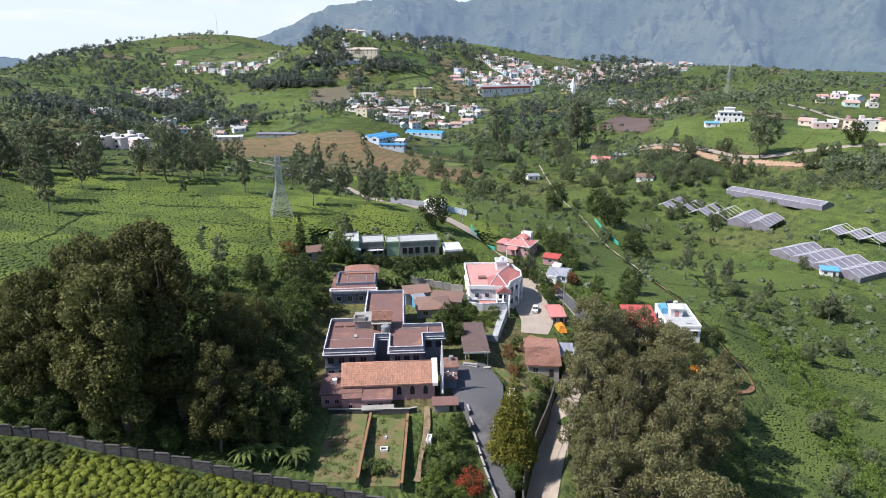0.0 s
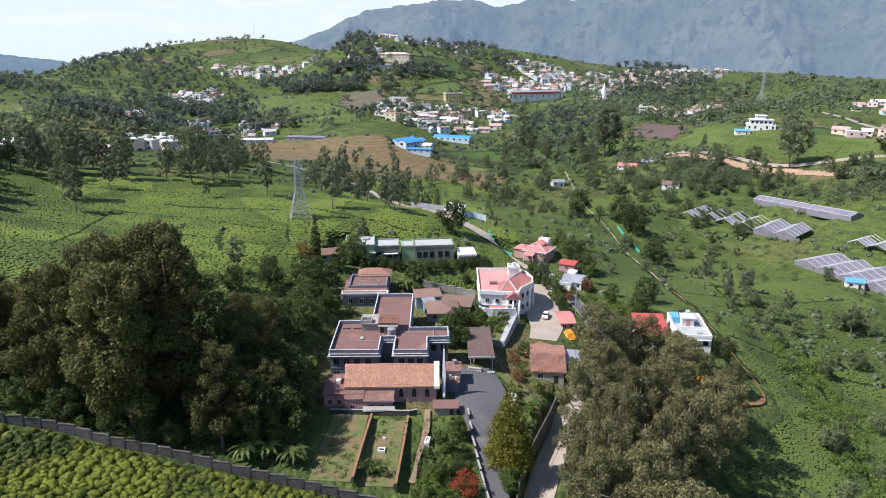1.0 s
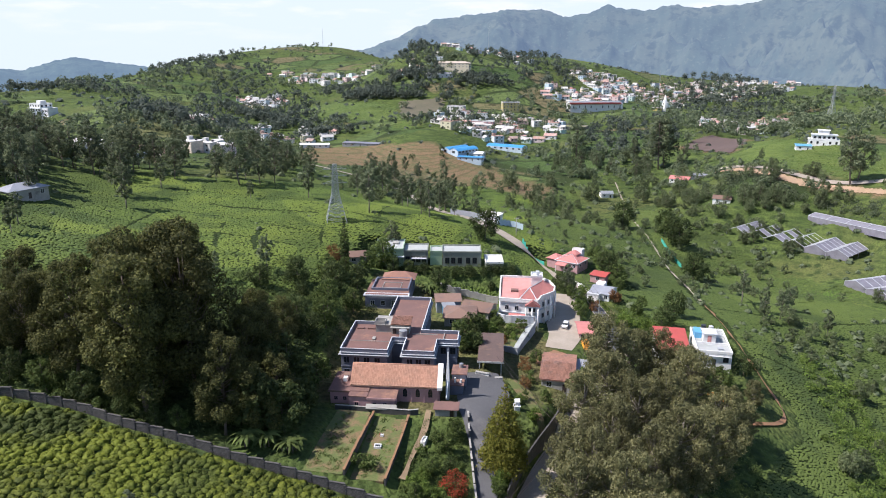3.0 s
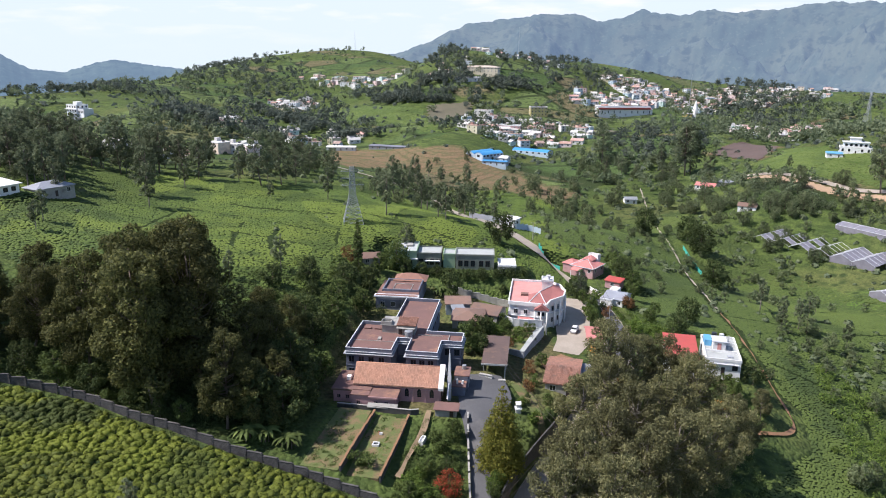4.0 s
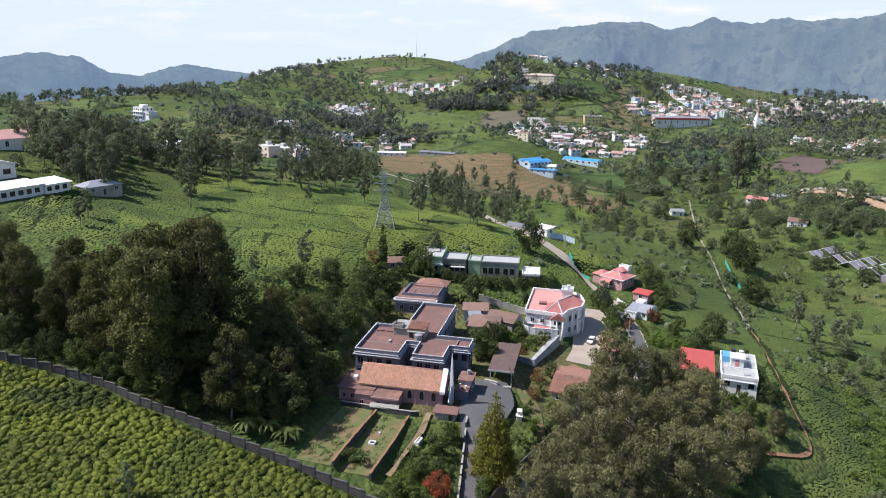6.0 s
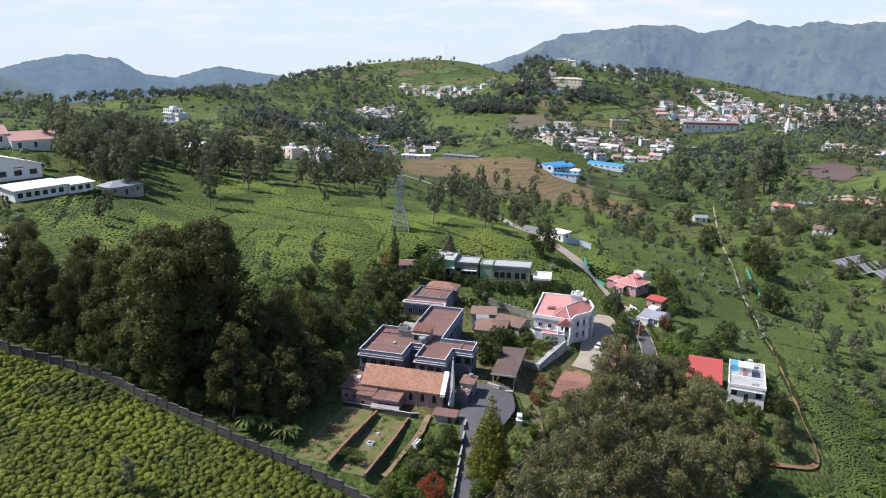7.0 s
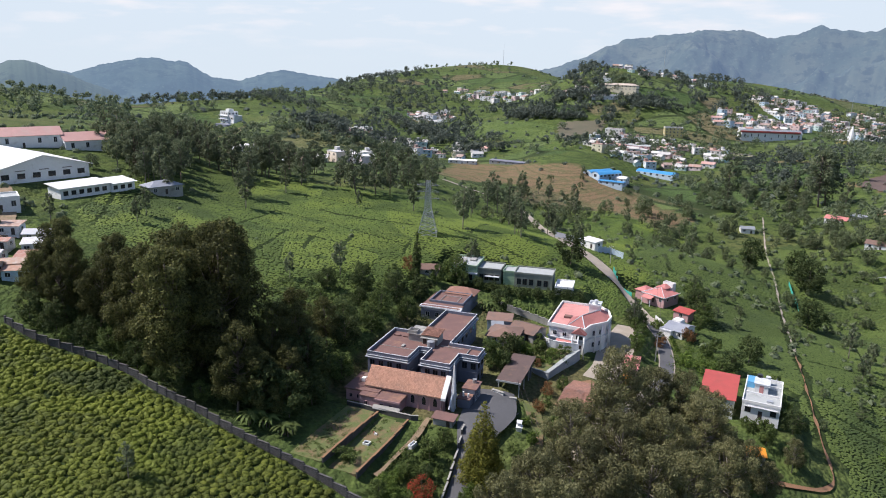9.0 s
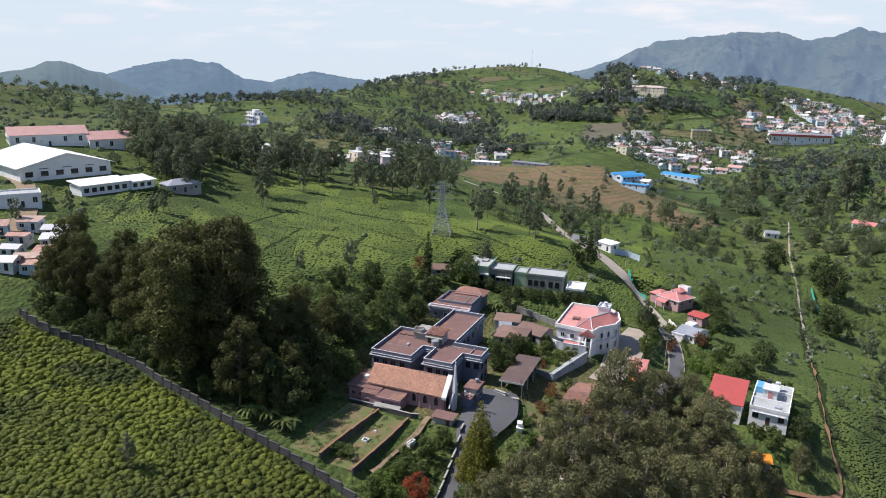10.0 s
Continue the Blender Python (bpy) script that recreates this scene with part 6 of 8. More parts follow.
# ---- greenhouses ----
def greenhouse(place, turn, spans, span_w, length, label, torn=0, eave=2.2, rise=2.0, tilt=0.):
    """Gabled film houses side by side; the first spans named by torn have lost most of their film."""
    rng = np.random.default_rng(int(place[0]))
    root = thing("greenhouse", label, "greenhouse", place, turn, "greenhouses")
    root.matrix_world = pose(*place, tilt, 0, turn)
    for k in range(spans):
        x0, xm, x1 = k * span_w, (k + .5) * span_w, (k + 1) * span_w
        bays = 5
        for s, (xa, za, xb, zb) in enumerate(((x0, eave, xm, eave + rise), (xm, eave + rise, x1, eave))):
            g, m2 = Geo(), 4
            for j in range(bays):
                if k < torn and (s == 0 and rng.random() < .9 or s == 1 and rng.random() < .45):
                    continue
                y0, y1 = length * j / bays, length * (j + 1) / bays
                grid = [(xa + (xb - xa) * i / m2, y0 + (y1 - y0) * q / 2, za + (zb - za) * i / m2 - .22 * math.sin(math.pi * i / m2) * (q == 1)) for q in range(3) for i in range(m2 + 1)]
                g.add(grid, [(q * 5 + i, q * 5 + i + 1, q * 5 + i + 6, q * 5 + i + 5) for q in range(2) for i in range(m2)])
            if g.v:
                part("film_roof", g, FILM, root, "sagging grey film")
        for j in range(bays + 1):
            y = length * j / bays
            part("rafter", Geo().rod((x0, y, eave + .06), (xm, y, eave + rise + .06), .1, .1, 4).rod((xm, y, eave + rise + .06), (x1, y, eave + .06), .1, .1, 4), WHITE_TRIM, root)
        part("ridge_rail", Geo().rod((xm, 0, eave + rise + .08), (xm, length, eave + rise + .08), .12, .12, 4), WHITE_TRIM, root)
        part("gutter", Geo().rod((x0, 0, eave), (x0, length, eave), .14, .14, 4), WHITE_TRIM, root)
        if k >= torn:
            part("end_wall", Geo().add([(x0, -.02, -1), (x0, -.02, eave), (xm, -.02, eave + rise), (x1, -.02, eave), (x1, -.02, -1)], [(0, 1, 2, 3, 4)]), FILM, root)
        for x in (x0, x1):
            for y in (0, length / 2, length):
                part("post", Geo().rod((x, y, -3.5), (x, y, eave), .09), STEEL, root)
    if not torn:
        part("side_wall", Geo().box(-.06, 0, 0, length, -1.5, eave).box(spans * span_w, spans * span_w + .06, 0, length, -1.5, eave), FILM, root)
    return root


greenhouse((151, 311, -27.2), -64, 4, 11, 22, "block of grey plastic greenhouses with sagging roofs", tilt=1)
greenhouse((120.2, 391.3, -25.6), -46, 6, 10.8, 20, "row of old greenhouses, some with torn film and bare frames", 4, 2.2, 2.6, tilt=2)
greenhouse((178, 321, -21.0), -56, 3, 9, 15, "derelict greenhouse reduced to bare white frames", 3, tilt=1)
greenhouse((191.8, 346.9, -15.0), 24.3, 1, 9, 63, "long grey plastic greenhouse", 0, 2.0, 1.5, tilt=-3.4)
simple_house("pump_house", "small white pump house with a pale blue roof", (157, 277, at(158, 278)), -18, 6.5, 4.5, 2.6, WHITE, "shed", BLUE_TANK, .5, 2)

# ---- sheds and large buildings farther off ----
def arch_shed(place, turn, w, length, label, spans=1):
    root = thing("industrial_shed", label, "shed", place, turn, "blue-roofed sheds")
    for k in range(spans):
        n = 9
        pts = [(k * w + w * i / (n - 1), 3.4 + 1.9 * math.sin(math.pi * i / (n - 1))) for i in range(n)]
        part("roof", Geo().add([(x, y, z) for y in (-.3, length + .3) for x, z in pts], [(i, i + 1, n + i + 1, n + i) for i in range(n - 1)]), BLUE_SHEET, root, "curved bright blue sheet roof", True)
        part("wall", Geo().add([(k * w, 0, -3), *[(x, 0, z - .1) for x, z in pts], ((k + 1) * w, 0, -3)], [tuple(range(n + 2))]).add([(k * w, length, -3), *[(x, length, z - .1) for x, z in pts], ((k + 1) * w, length, -3)], [tuple(range(n + 1, -1, -1))]).box(k * w, k * w + .2, 0, length, -3, 3.4).box((k + 1) * w - .2, (k + 1) * w, 0, length, -3, 3.4), PALE_BLUE, root)
        for j in range(6):
            window(root, (k + 1) * w + .01, length * (j + .5) / 6, 1.6, 2.2, 1.4, 90)
        window(root, (k + .5) * w, 0, 1.2, 3, 2.0)
    return root


arch_shed((-66, 578, at(-55, 580)), -38, 10, 24, "pair of blue-roofed industrial sheds", 2)
simple_house("blue_annexe", "low annexe with a flat bright blue roof", (-50, 560, at(-45, 563)), -10, 20, 7, 3, PALE_BLUE, "slab", BLUE_SHEET, windows=4, drop=3)
simple_house("white_annexe", "white sheet-roofed shed beside the blue sheds", (-47, 580, at(-40, 584)), -14, 16, 9, 4, WHITE, "gable", WHITE, 1.4, 3, drop=3)
arch_shed((-29.6, 666, at(-18, 655)), -111.5, 12, 36, "long shed with a curved bright blue roof")
factory = thing("factory", "large white tea factory hall with a bright metal roof", "factory", (-183, 160, 30.6), 74)
part("wall", Geo().box(0, 32, 0, 40, -3, 5.6).add([(0, 0, 5.6), (32, 0, 5.6), (16, 0, 9.6), (0, 40, 5.6), (32, 40, 5.6), (16, 40, 9.6)], [(0, 1, 2), (3, 5, 4)]), WHITE, factory)
part("roof", Geo().add([(-1.2, -1, 5.3), (-1.2, 41, 5.3), (16, 41, 9.9), (16, -1, 9.9), (33.2, -1, 5.3), (33.2, 41, 5.3), (-1.2, -1, 5.1), (-1.2, 41, 5.1), (16, 41, 9.7), (16, -1, 9.7), (33.2, -1, 5.1), (33.2, 41, 5.1)],
     [(0, 3, 2, 1), (3, 4, 5, 2), (6, 7, 8, 9), (9, 8, 11, 10), (0, 6, 9, 3), (3, 9, 10, 4)]), WHITE, factory, "bright white sheet roof")
for i in range(6):
    window(factory, 3 + i * 5.2, 0, 2.0, 2.4, 1.7, 0, DARK)
for x in (8, 16, 24):
    part("vent_strip", Geo().box(x - 1.6, x + 1.6, -.3, 0, 4.6, 4.8), DARK, factory)
office = thing("estate_office", "long low white building with a bright flat roof", "building", (-158.5, 165, 27.8), 79)
part("wall", Geo().box(0, 18, 0, 8, -3, 3.4).box(18, 27, -1, 7, -3, 3.0), WHITE, office)
part("roof", Geo().prism([(-.7, -.8), (18.2, -.8), (18.2, 8.8), (-.7, 8.8)], [3.4, 3.4, 4.4, 4.4], [3.6, 3.6, 4.6, 4.6]), WHITE, office, "bright white roof")
part("roof", Geo().prism([(18.2, -1.8), (27.8, -1.8), (27.8, 7.8), (18.2, 7.8)], [3.0, 3.0, 4.0, 4.0], [3.2, 3.2, 4.2, 4.2]), WHITE, office, "bright white roof")
for i in range(6):
    window(office, 1.8 + i * 2.8, 0, 1.0, 1.5, 1.4, 0, DARK)
for i in range(3):
    window(office, 19.4 + i * 2.8, -1, 1.0, 1.4, 1.3, 0, DARK)
simple_house("grey_bungalow", "grey bungalow behind the estate office", (-150, 196, at(-150, 200) + .3), 70, 13, 8, 3.2, CONCRETE, "hip", GREY_SHEET, 1.8, 3)
simple_house("red_roof_hall", "long hall with a faded red roof", (-232, 190, at(-225, 200)), 62, 30, 14, 5, WHITE, "gable", FADED_RED, 3, 5)
simple_house("red_roof_hall", "long hall with a faded red roof", (-214, 214, at(-208, 222)), 66, 30, 14, 5, WHITE, "gable", FADED_RED, 3, 5)
simple_house("shop_row", "white flat-roofed shop row beside the estate road", (-160, 134, at(-158, 138)), 58, 14, 9, 4, WHITE, "flat", None, windows=4, deck=PALE_ROOF, trim=WHITE)
ribbon([(-140, 128), (-152, 140), (-166, 150), (-178, 158), (-200, 168)], 6, DIRT, "estate_road", "pale earth estate road", "road", .2, 3)
villa_up = simple_house("hill_house", "white stepped three-storey house over a blue-grey basement on the hillside", (-416, 552, at(-404, 554)), -22, 15, 11, 10, WHITE, "flat", None, windows=4, storeys=3, deck=PALE_ROOF, trim=WHITE, drop=8, frame_material=DARK)
part("wing", Geo().box(15, 24, 1, 10, -8, 6.6), WHITE, villa_up, "lower white wing")
part("wing_parapet", Geo().rim([(15, .9), (24.1, .9), (24.1, 10.1), (15, 10.1)], 6.6, 7.3, .25), WHITE, villa_up)
part("roof_room", Geo().box(4, 10, 4, 9, 10, 12.6), WHITE, villa_up, "white stair room")
part("balcony", Geo().box(-1, 16, -1.6, 0, 6.4, 6.7).box(-1, 16, -1.6, 0, 3.1, 3.4), WHITE_TRIM, villa_up, "long balcony slab")
part("basement", Geo().box(6, 28, -9, 0, -9, -.6), SLATE, villa_up, "blue-grey basement storey")
for x in (8.5, 12.5, 16.5, 20.5, 24.5):
    window(villa_up, x, -9, -4.6, 1.8, 2.0, 0, GREY_WALL)
for x in (17, 20, 22.6):
    window(villa_up, x, 1, 3.8, 1.4, 1.5, 0, DARK)
simple_house("pink_bungalow", "long pink bungalow on a terrace", (-296, 573, at(-285, 577)), -14, 24, 9, 4.5, PINK, "flat", None, windows=6, trim=WHITE, drop=4)
simple_house("white_bungalow", "white two-storey bungalow on a terrace", (-306, 618, at(-300, 623)), -14, 16, 10, 7, WHITE, "flat", None, windows=4, storeys=2, deck=PALE_ROOF, trim=WHITE, drop=4)
simple_house("hostel", "yellow three-storey hostel below the hilltop school", (-30, 836, at(-22, 842)), 14, 20, 12, 10, surface("yellow_plaster", (.62, .5, .22), (.55, .44, .2)), "flat", None, windows=5, storeys=3, trim=WHITE, drop=6)
simple_house("school", "long cream school with pale hipped roof on the hilltop", (-132, 974, at(-115, 974) + 2), -8, 48, 14, 6.4, surface("cream_plaster", (.68, .6, .44), (.6, .53, .4)), "hip", surface("pale_tile", (.5, .42, .34), (.42, .35, .29)), 2.4, windows=9, storeys=2, drop=10)
simple_house("school_hall", "pale sheet-roofed school hall", (-136, 940, at(-126, 944)), 18, 34, 12, 5, WHITE, "gable", TIN, 2, 6, drop=8)
simple_house("market_hall", "long hall with a red roof edge and pale roof", (50, 890, at(75, 900) + 2), 14, 66, 22, 7, WHITE, "gable", TIN, 3.5, 9, drop=8)
part("red_eave", Geo().box(-1.2, 63.2, -1.6, .4, 7.2, 9.2), RED_SHEET, bpy.data.objects["market_hall"], "red sheet eave")
step_house = simple_house("tall_house", "white stepped three-storey house among low roofs", (207, 538, at(214, 543)), -16, 20, 11, 4, WHITE, "flat", None, windows=5, storeys=1, deck=PALE_ROOF, trim=WHITE, drop=6, frame_material=DARK)
part("upper_storey", Geo().box(2, 18, 2, 10, 4, 7.4), WHITE, step_house)
part("upper_slab", Geo().box(1.4, 18.6, 1.2, 10.6, 7.4, 7.7), WHITE_TRIM, step_house)
part("top_storey", Geo().box(6, 13, 4, 9, 7.7, 10.4).box(5.4, 13.6, 3.4, 9.6, 10.4, 10.7), WHITE, step_house)
for x in (4, 7, 10, 13, 16):
    window(step_house, x, 2, 5, 1.5, 1.5, 0, DARK)
simple_house("blue_shed", "low shed with a pale blue sheet roof", (196, 528, at(200, 530)), -10, 10, 7, 3, WHITE, "shed", BLUE_TANK, .6, 2)
simple_house("nursery_shed", "low white nursery shed at the field's edge", (-196, 600, at(-188, 602)), 10, 26, 6, 3, WHITE, "shed", WHITE, .6, 5)
simple_house("nursery_shed", "low white nursery shed at the field's edge", (-160, 612, at(-150, 612)), -8, 34, 6, 3, TIN, "shed", FILM, .6, 5)
simple_house("small_farmhouse", "small farmhouse with a brown roof in the scrub", (120, 430, at(122, 432)), -20, 10, 7, 3, WHITE, "gable", OLD_TILE, 1.6, 2)
simple_house("small_farmhouse", "small white farmhouse in the scrub", (58, 470, at(60, 472)), 10, 8, 6, 3, WHITE, "gable", TIN, 1.2, 2)

temple = thing("temple", "small white temple tower beside a yellow hall", "temple", (159, 874, at(159, 874)), -10)
part("tower", Geo().rod((0, 0, -2), (0, 0, 8), 4.2, 3.6, 8).rod((0, 0, 8), (0, 0, 20), 3.4, .3, 8), WHITE, temple)
part("hall", Geo().box(-14, -3, -8, 6, -4, 4.5), surface("temple_yellow", (.7, .55, .2), (.6, .48, .2)), temple, "yellow hall")
part("roof", Geo().hip(-14, -3, -8, 6, 4.5, 6.5), TOWN_ROOF, temple)
yard = thing("playing_field", "pale grass playing field on a walled terrace", "playing field", (40, 775, at(40, 772) + 1), -16, kind="structure")
part("turf", Geo().prism([(26 * math.cos(a / 12 * math.pi) , 15 * math.sin(a / 12 * math.pi)) for a in range(24)], -9, 0), surface("pale_turf", (.20, .20, .09), (.15, .17, .07), .1), yard)
part("wall", Geo().rim([(27 * math.cos(a / 12 * math.pi), 16 * math.sin(a / 12 * math.pi)) for a in range(24)], -9, 1.2, .5), STONE, yard)
simple_house("small_farmhouse", "small farmhouse with a patched orange roof", (106, 500, at(111, 502)), -25, 13, 8, 3, WHITE, "gable", ROSE_TILE, 1.6, 3)
simple_house("tin_shed", "low tin shed beside the farmhouse", (119, 493, at(122, 495)), -32, 9, 6, 2.6, CONCRETE, "shed", TIN, .7, 2)
simple_house("flats", "pale two-storey flats with open balconies", (-94, 820, at(-88, 824)), -10, 20, 11, 7.5, TOWN_WALL, "flat", None, windows=5, storeys=2, trim=WHITE, drop=6)
simple_house("pink_house", "wide pink house with white parapets", (-60, 748, at(-48, 752)), -10, 26, 12, 6, PINK, "flat", None, windows=6, storeys=2, deck=PALE_ROOF, trim=WHITE, drop=5)

# ---- the town: a few house types, repeated with their own paint ----
TYPES = []


PANE_MESH = Geo().box(-.75, .75, -.06, .05, 0, 1.3).mesh("window", PANE)


def town_type(w, d, h, storeys, roof, rise=1.8):
    root = new("town_house", Geo().box(-w / 2, w / 2, -d / 2, d / 2, -5, h).mesh("town_house", TOWN_WALL))
    if roof == "flat":
        part("roof_deck", Geo().box(-w / 2 - .15, w / 2 + .15, -d / 2 - .15, d / 2 + .15, h, h + .3).box(-w / 2 + .5, -w / 2 + 3.2, d / 2 - 3.4, d / 2 - .5, h + .3, h + 2.4), TOWN_ROOF, root)
        part("roof_tank", Geo().rod((w / 4, d / 5, h), (w / 4, d / 5, h + 1.5), .8, .8, 8), BLACK_TANK, root)
    else:
        part("roof", Geo().gable(-w / 2, w / 2, -d / 2, d / 2, h, h + rise).add([(s * w / 2, -d / 2, h) for s in (-1, 1)] + [(s * w / 2, d / 2, h) for s in (-1, 1)] + [(s * w / 2, 0, h + rise - .2) for s in (-1, 1)], [(0, 2, 4), (1, 5, 3)]), TOWN_ROOF, root)
    for s in range(storeys):
        for i in range(2):
            part("window", PANE_MESH, None, root).matrix_local = pose(w * (i + .5) / 2 - w / 2, -d / 2, s * h / storeys + 1.0)
    tagged(root, "small painted hill-town house with " + ("a flat roof and tank" if roof == "flat" else "a pitched roof"), "house", "hill-town houses")
    TYPES.append(root)


SPECS = ((10, 9, 6.0, 2, "flat"), (8, 8, 3.4, 1, "flat"), (11, 7, 3.2, 1, "gable"), (9, 8, 6.4, 2, "flat"), (8, 6.5, 3, 1, "gable"), (12, 9, 3.4, 1, "gable"), (12, 8, 3.4, 1, "flat"), (12, 9, 6.8, 2, "flat"), (8, 7, 3.2, 1, "gable"), (7, 6, 3.0, 1, "gable"))
for spec in SPECS:
    town_type(*spec)
# quarters: centre, half sizes, turn, houses
QUARTERS = [(-30, 745, 72, 70, 10, 58), (140, 1130, 75, 110, 25, 125), (300, 1215, 115, 75, 10, 125), (245, 805, 62, 60, 30, 60), (-370, 1210, 165, 40, 142, 44), (-370, 950, 34, 60, 20, 26),
            (-240, 640, 75, 60, 20, 24), (282, 497, 30, 5, -35, 7), (-215, 400, 55, 40, 40, 12), (-60, 1150, 90, 50, 10, 16), (360, 1320, 110, 30, 10, 24), (370, 660, 40, 40, 0, 8), (-150, 1000, 40, 30, 60, 8), (70, 975, 60, 45, 20, 36)]
rng = np.random.default_rng(7)
used = []
for qx, qy, hw, hd, turn, count in QUARTERS:
    c, s = math.cos(radians(turn)), math.sin(radians(turn))
    made = tries = 0
    while made < count and tries < count * 30:
        tries += 1
        u, v2 = rng.uniform(-1, 1, 2)
        if u * u + v2 * v2 > 1:
            continue
        x, y = qx + u * hw * c - v2 * hd * s, qy + u * hw * s + v2 * hd * c
        if any((x - a) ** 2 + (y - b2) ** 2 < 80 for a, b2, k, r in used):
            continue
        used.append((x, y, int(rng.integers(0, len(TYPES))), rng.normal(-12, 24)))
        made += 1
used.sort(key=lambda p: p[0] ** 2 + p[1] ** 2)
placed = set()
for x, y, k, r in used[:290]:
    place = pose(x, y, at(x, y) + .4, 0, 0, r)
    if k in placed:
        copy_thing(TYPES[k], place)
    else:
        TYPES[k].matrix_world = place
        placed.add(k)


def far_roofs():
    """The farthest houses, too many to tell apart: walls, roofs and openings in one mesh, each house with its own paint."""
    walls, roofs, holes = Geo(), Geo(), Geo()
    for x, y, k, r in used[290:]:
        w, d, h, storeys, roof = SPECS[k]
        m, z = pose(x, y, at(x, y) + .4, 0, 0, r), 0
        for g, box in [(walls, (-w / 2, w / 2, -d / 2, d / 2, -5, h)), (roofs, (-w / 2 - .2, w / 2 + .2, -d / 2 - .2, d / 2 + .2, h, h + .3))] + [(holes, (i * w / 4 - .7, i * w / 4 + .7, -d / 2 - .06, -d / 2, s * 3 + 1, s * 3 + 2.3)) for i in (-1, 1) for s in range(storeys)]:
            n = len(g.v)
            g.box(*box)
            g.v[n:] = [tuple(m @ Vector(p)) for p in g.v[n:]]
        if roof == "gable":
            n = len(roofs.v)
            roofs.gable(-w / 2, w / 2, -d / 2, d / 2, h + .2, h + 2)
            roofs.v[n:] = [tuple(m @ Vector(p)) for p in roofs.v[n:]]
    me = bpy.data.meshes.new("far_houses")
    nw, nr = len(walls.v), len(roofs.v)
    me.from_pydata(walls.v + roofs.v + holes.v, [], walls.f + [tuple(i + nw for i in f) for f in roofs.f] + [tuple(i + nw + nr for i in f) for f in holes.f])
    for material in (island_tints("far_town_paint", WALL_TINTS), island_tints("far_town_roofs", ROOF_TINTS), PANE):
        me.materials.append(material)
    me.polygons.foreach_set("material_index", np.repeat([0, 1, 2], [len(walls.f), len(roofs.f), len(holes.f)]).astype(np.int32))
    tagged(new("far_houses", me), "crowded white and pastel houses of the far town", "houses", kind="stuff")


far_roofs()

# tin-roofed settlement at the western edge
rng = np.random.default_rng(12)
SHANTY = [(-127, 126), (-134, 121), (-121, 119), (-128, 115), (-117, 112.5), (-123, 108), (-136, 113), (-131, 106), (-117.5, 124), (-125, 100), (-142, 120), (-133, 131), (-141, 129), (-129, 93), (-115, 117.5), (-121, 114), (-138, 105)]
for i, (x, y) in enumerate(SHANTY):
    w, d = rng.uniform(4.5, 7.5), rng.uniform(3.8, 5.5)
    simple_house("shanty", "small crowded house with a patched sheet or tile roof", (x, y, at(x, y)), rng.normal(35, 12), w, d, 2.5, TOWN_WALL, "gable" if i % 2 else "shed", SHANTY_ROOF, rng.uniform(.5, 1.1), 2)


# ---- trees near the compound ----
rng = np.random.default_rng(3)
GUMS = [(-62, 113, 1.0), (-55, 108, .95), (-56, 114, 1.05), (-47, 113, 1.05), (-57, 121, 1.05), (-60, 128, .9), (-66, 121, .9), (-71, 111, .82), (-54, 107, 1.0), (-41, 121, .6), (-37, 129, .55), (-44, 134, .56), (-34, 117, .4), (-40, 143, .42), (-31.5, 107, .46), (-30.5, 114.5, .44)]
for i, (x, y, s) in enumerate(GUMS):
    plant("gum", x, y, i * 67, s, i)
for i, (x, y, s) in enumerate([(-38, 105, .9), (-85, 113, .72), (-90, 122, .75), (-80, 119, .72), (-97, 117, .68), (-104, 121, .66), (-93, 111, .6), (-111, 125, .6), (-101, 110, .55), (-108, 115, .5)]):
    plant("gum", x, y, i * 50, s * (.68 if i == 0 else .82), i + 1)
OLIVES = [(34, 144, 1.15), (41, 151, .9), (28, 101, 1.0), (25.5, 92, .95), (32, 92, 1.05), (31, 113, 1.0), (38, 104, 1.1), (37, 122, 1.05), (44, 114, 1.1), (50, 122, 1.05), (44, 132, 1.05), (56, 134, 1.0), (37, 85, 1.0), (53, 146, 1.05), (61, 144, .8), (47, 157, .9), (53, 154, .85), (29, 124, .95), (33.5, 133, 1.0), (26.5, 109, .85), (66, 148, .5), (72, 163.5, .4)]
for i, (x, y, s) in enumerate(OLIVES):
    plant("olive", x, y, i * 71, s, i)
plant("gold", 12.6, 116, 20, 1.0)
plant("red", 4.6, 104.8, 0, .85)
plant("cypress", -42.6, 203, 0, 1.0)
plant("cypress", -49.6, 101.8, 30, .6)
for i, (x, y) in enumerate([(-27, 103.5), (-30, 104.5), (-24.5, 104), (-28, 119), (-31, 121), (-16, 196), (-13.5, 198), (-33, 103)]):
    plant("banana", x, y, i * 40, .95 if i < 5 else 1.15, i)
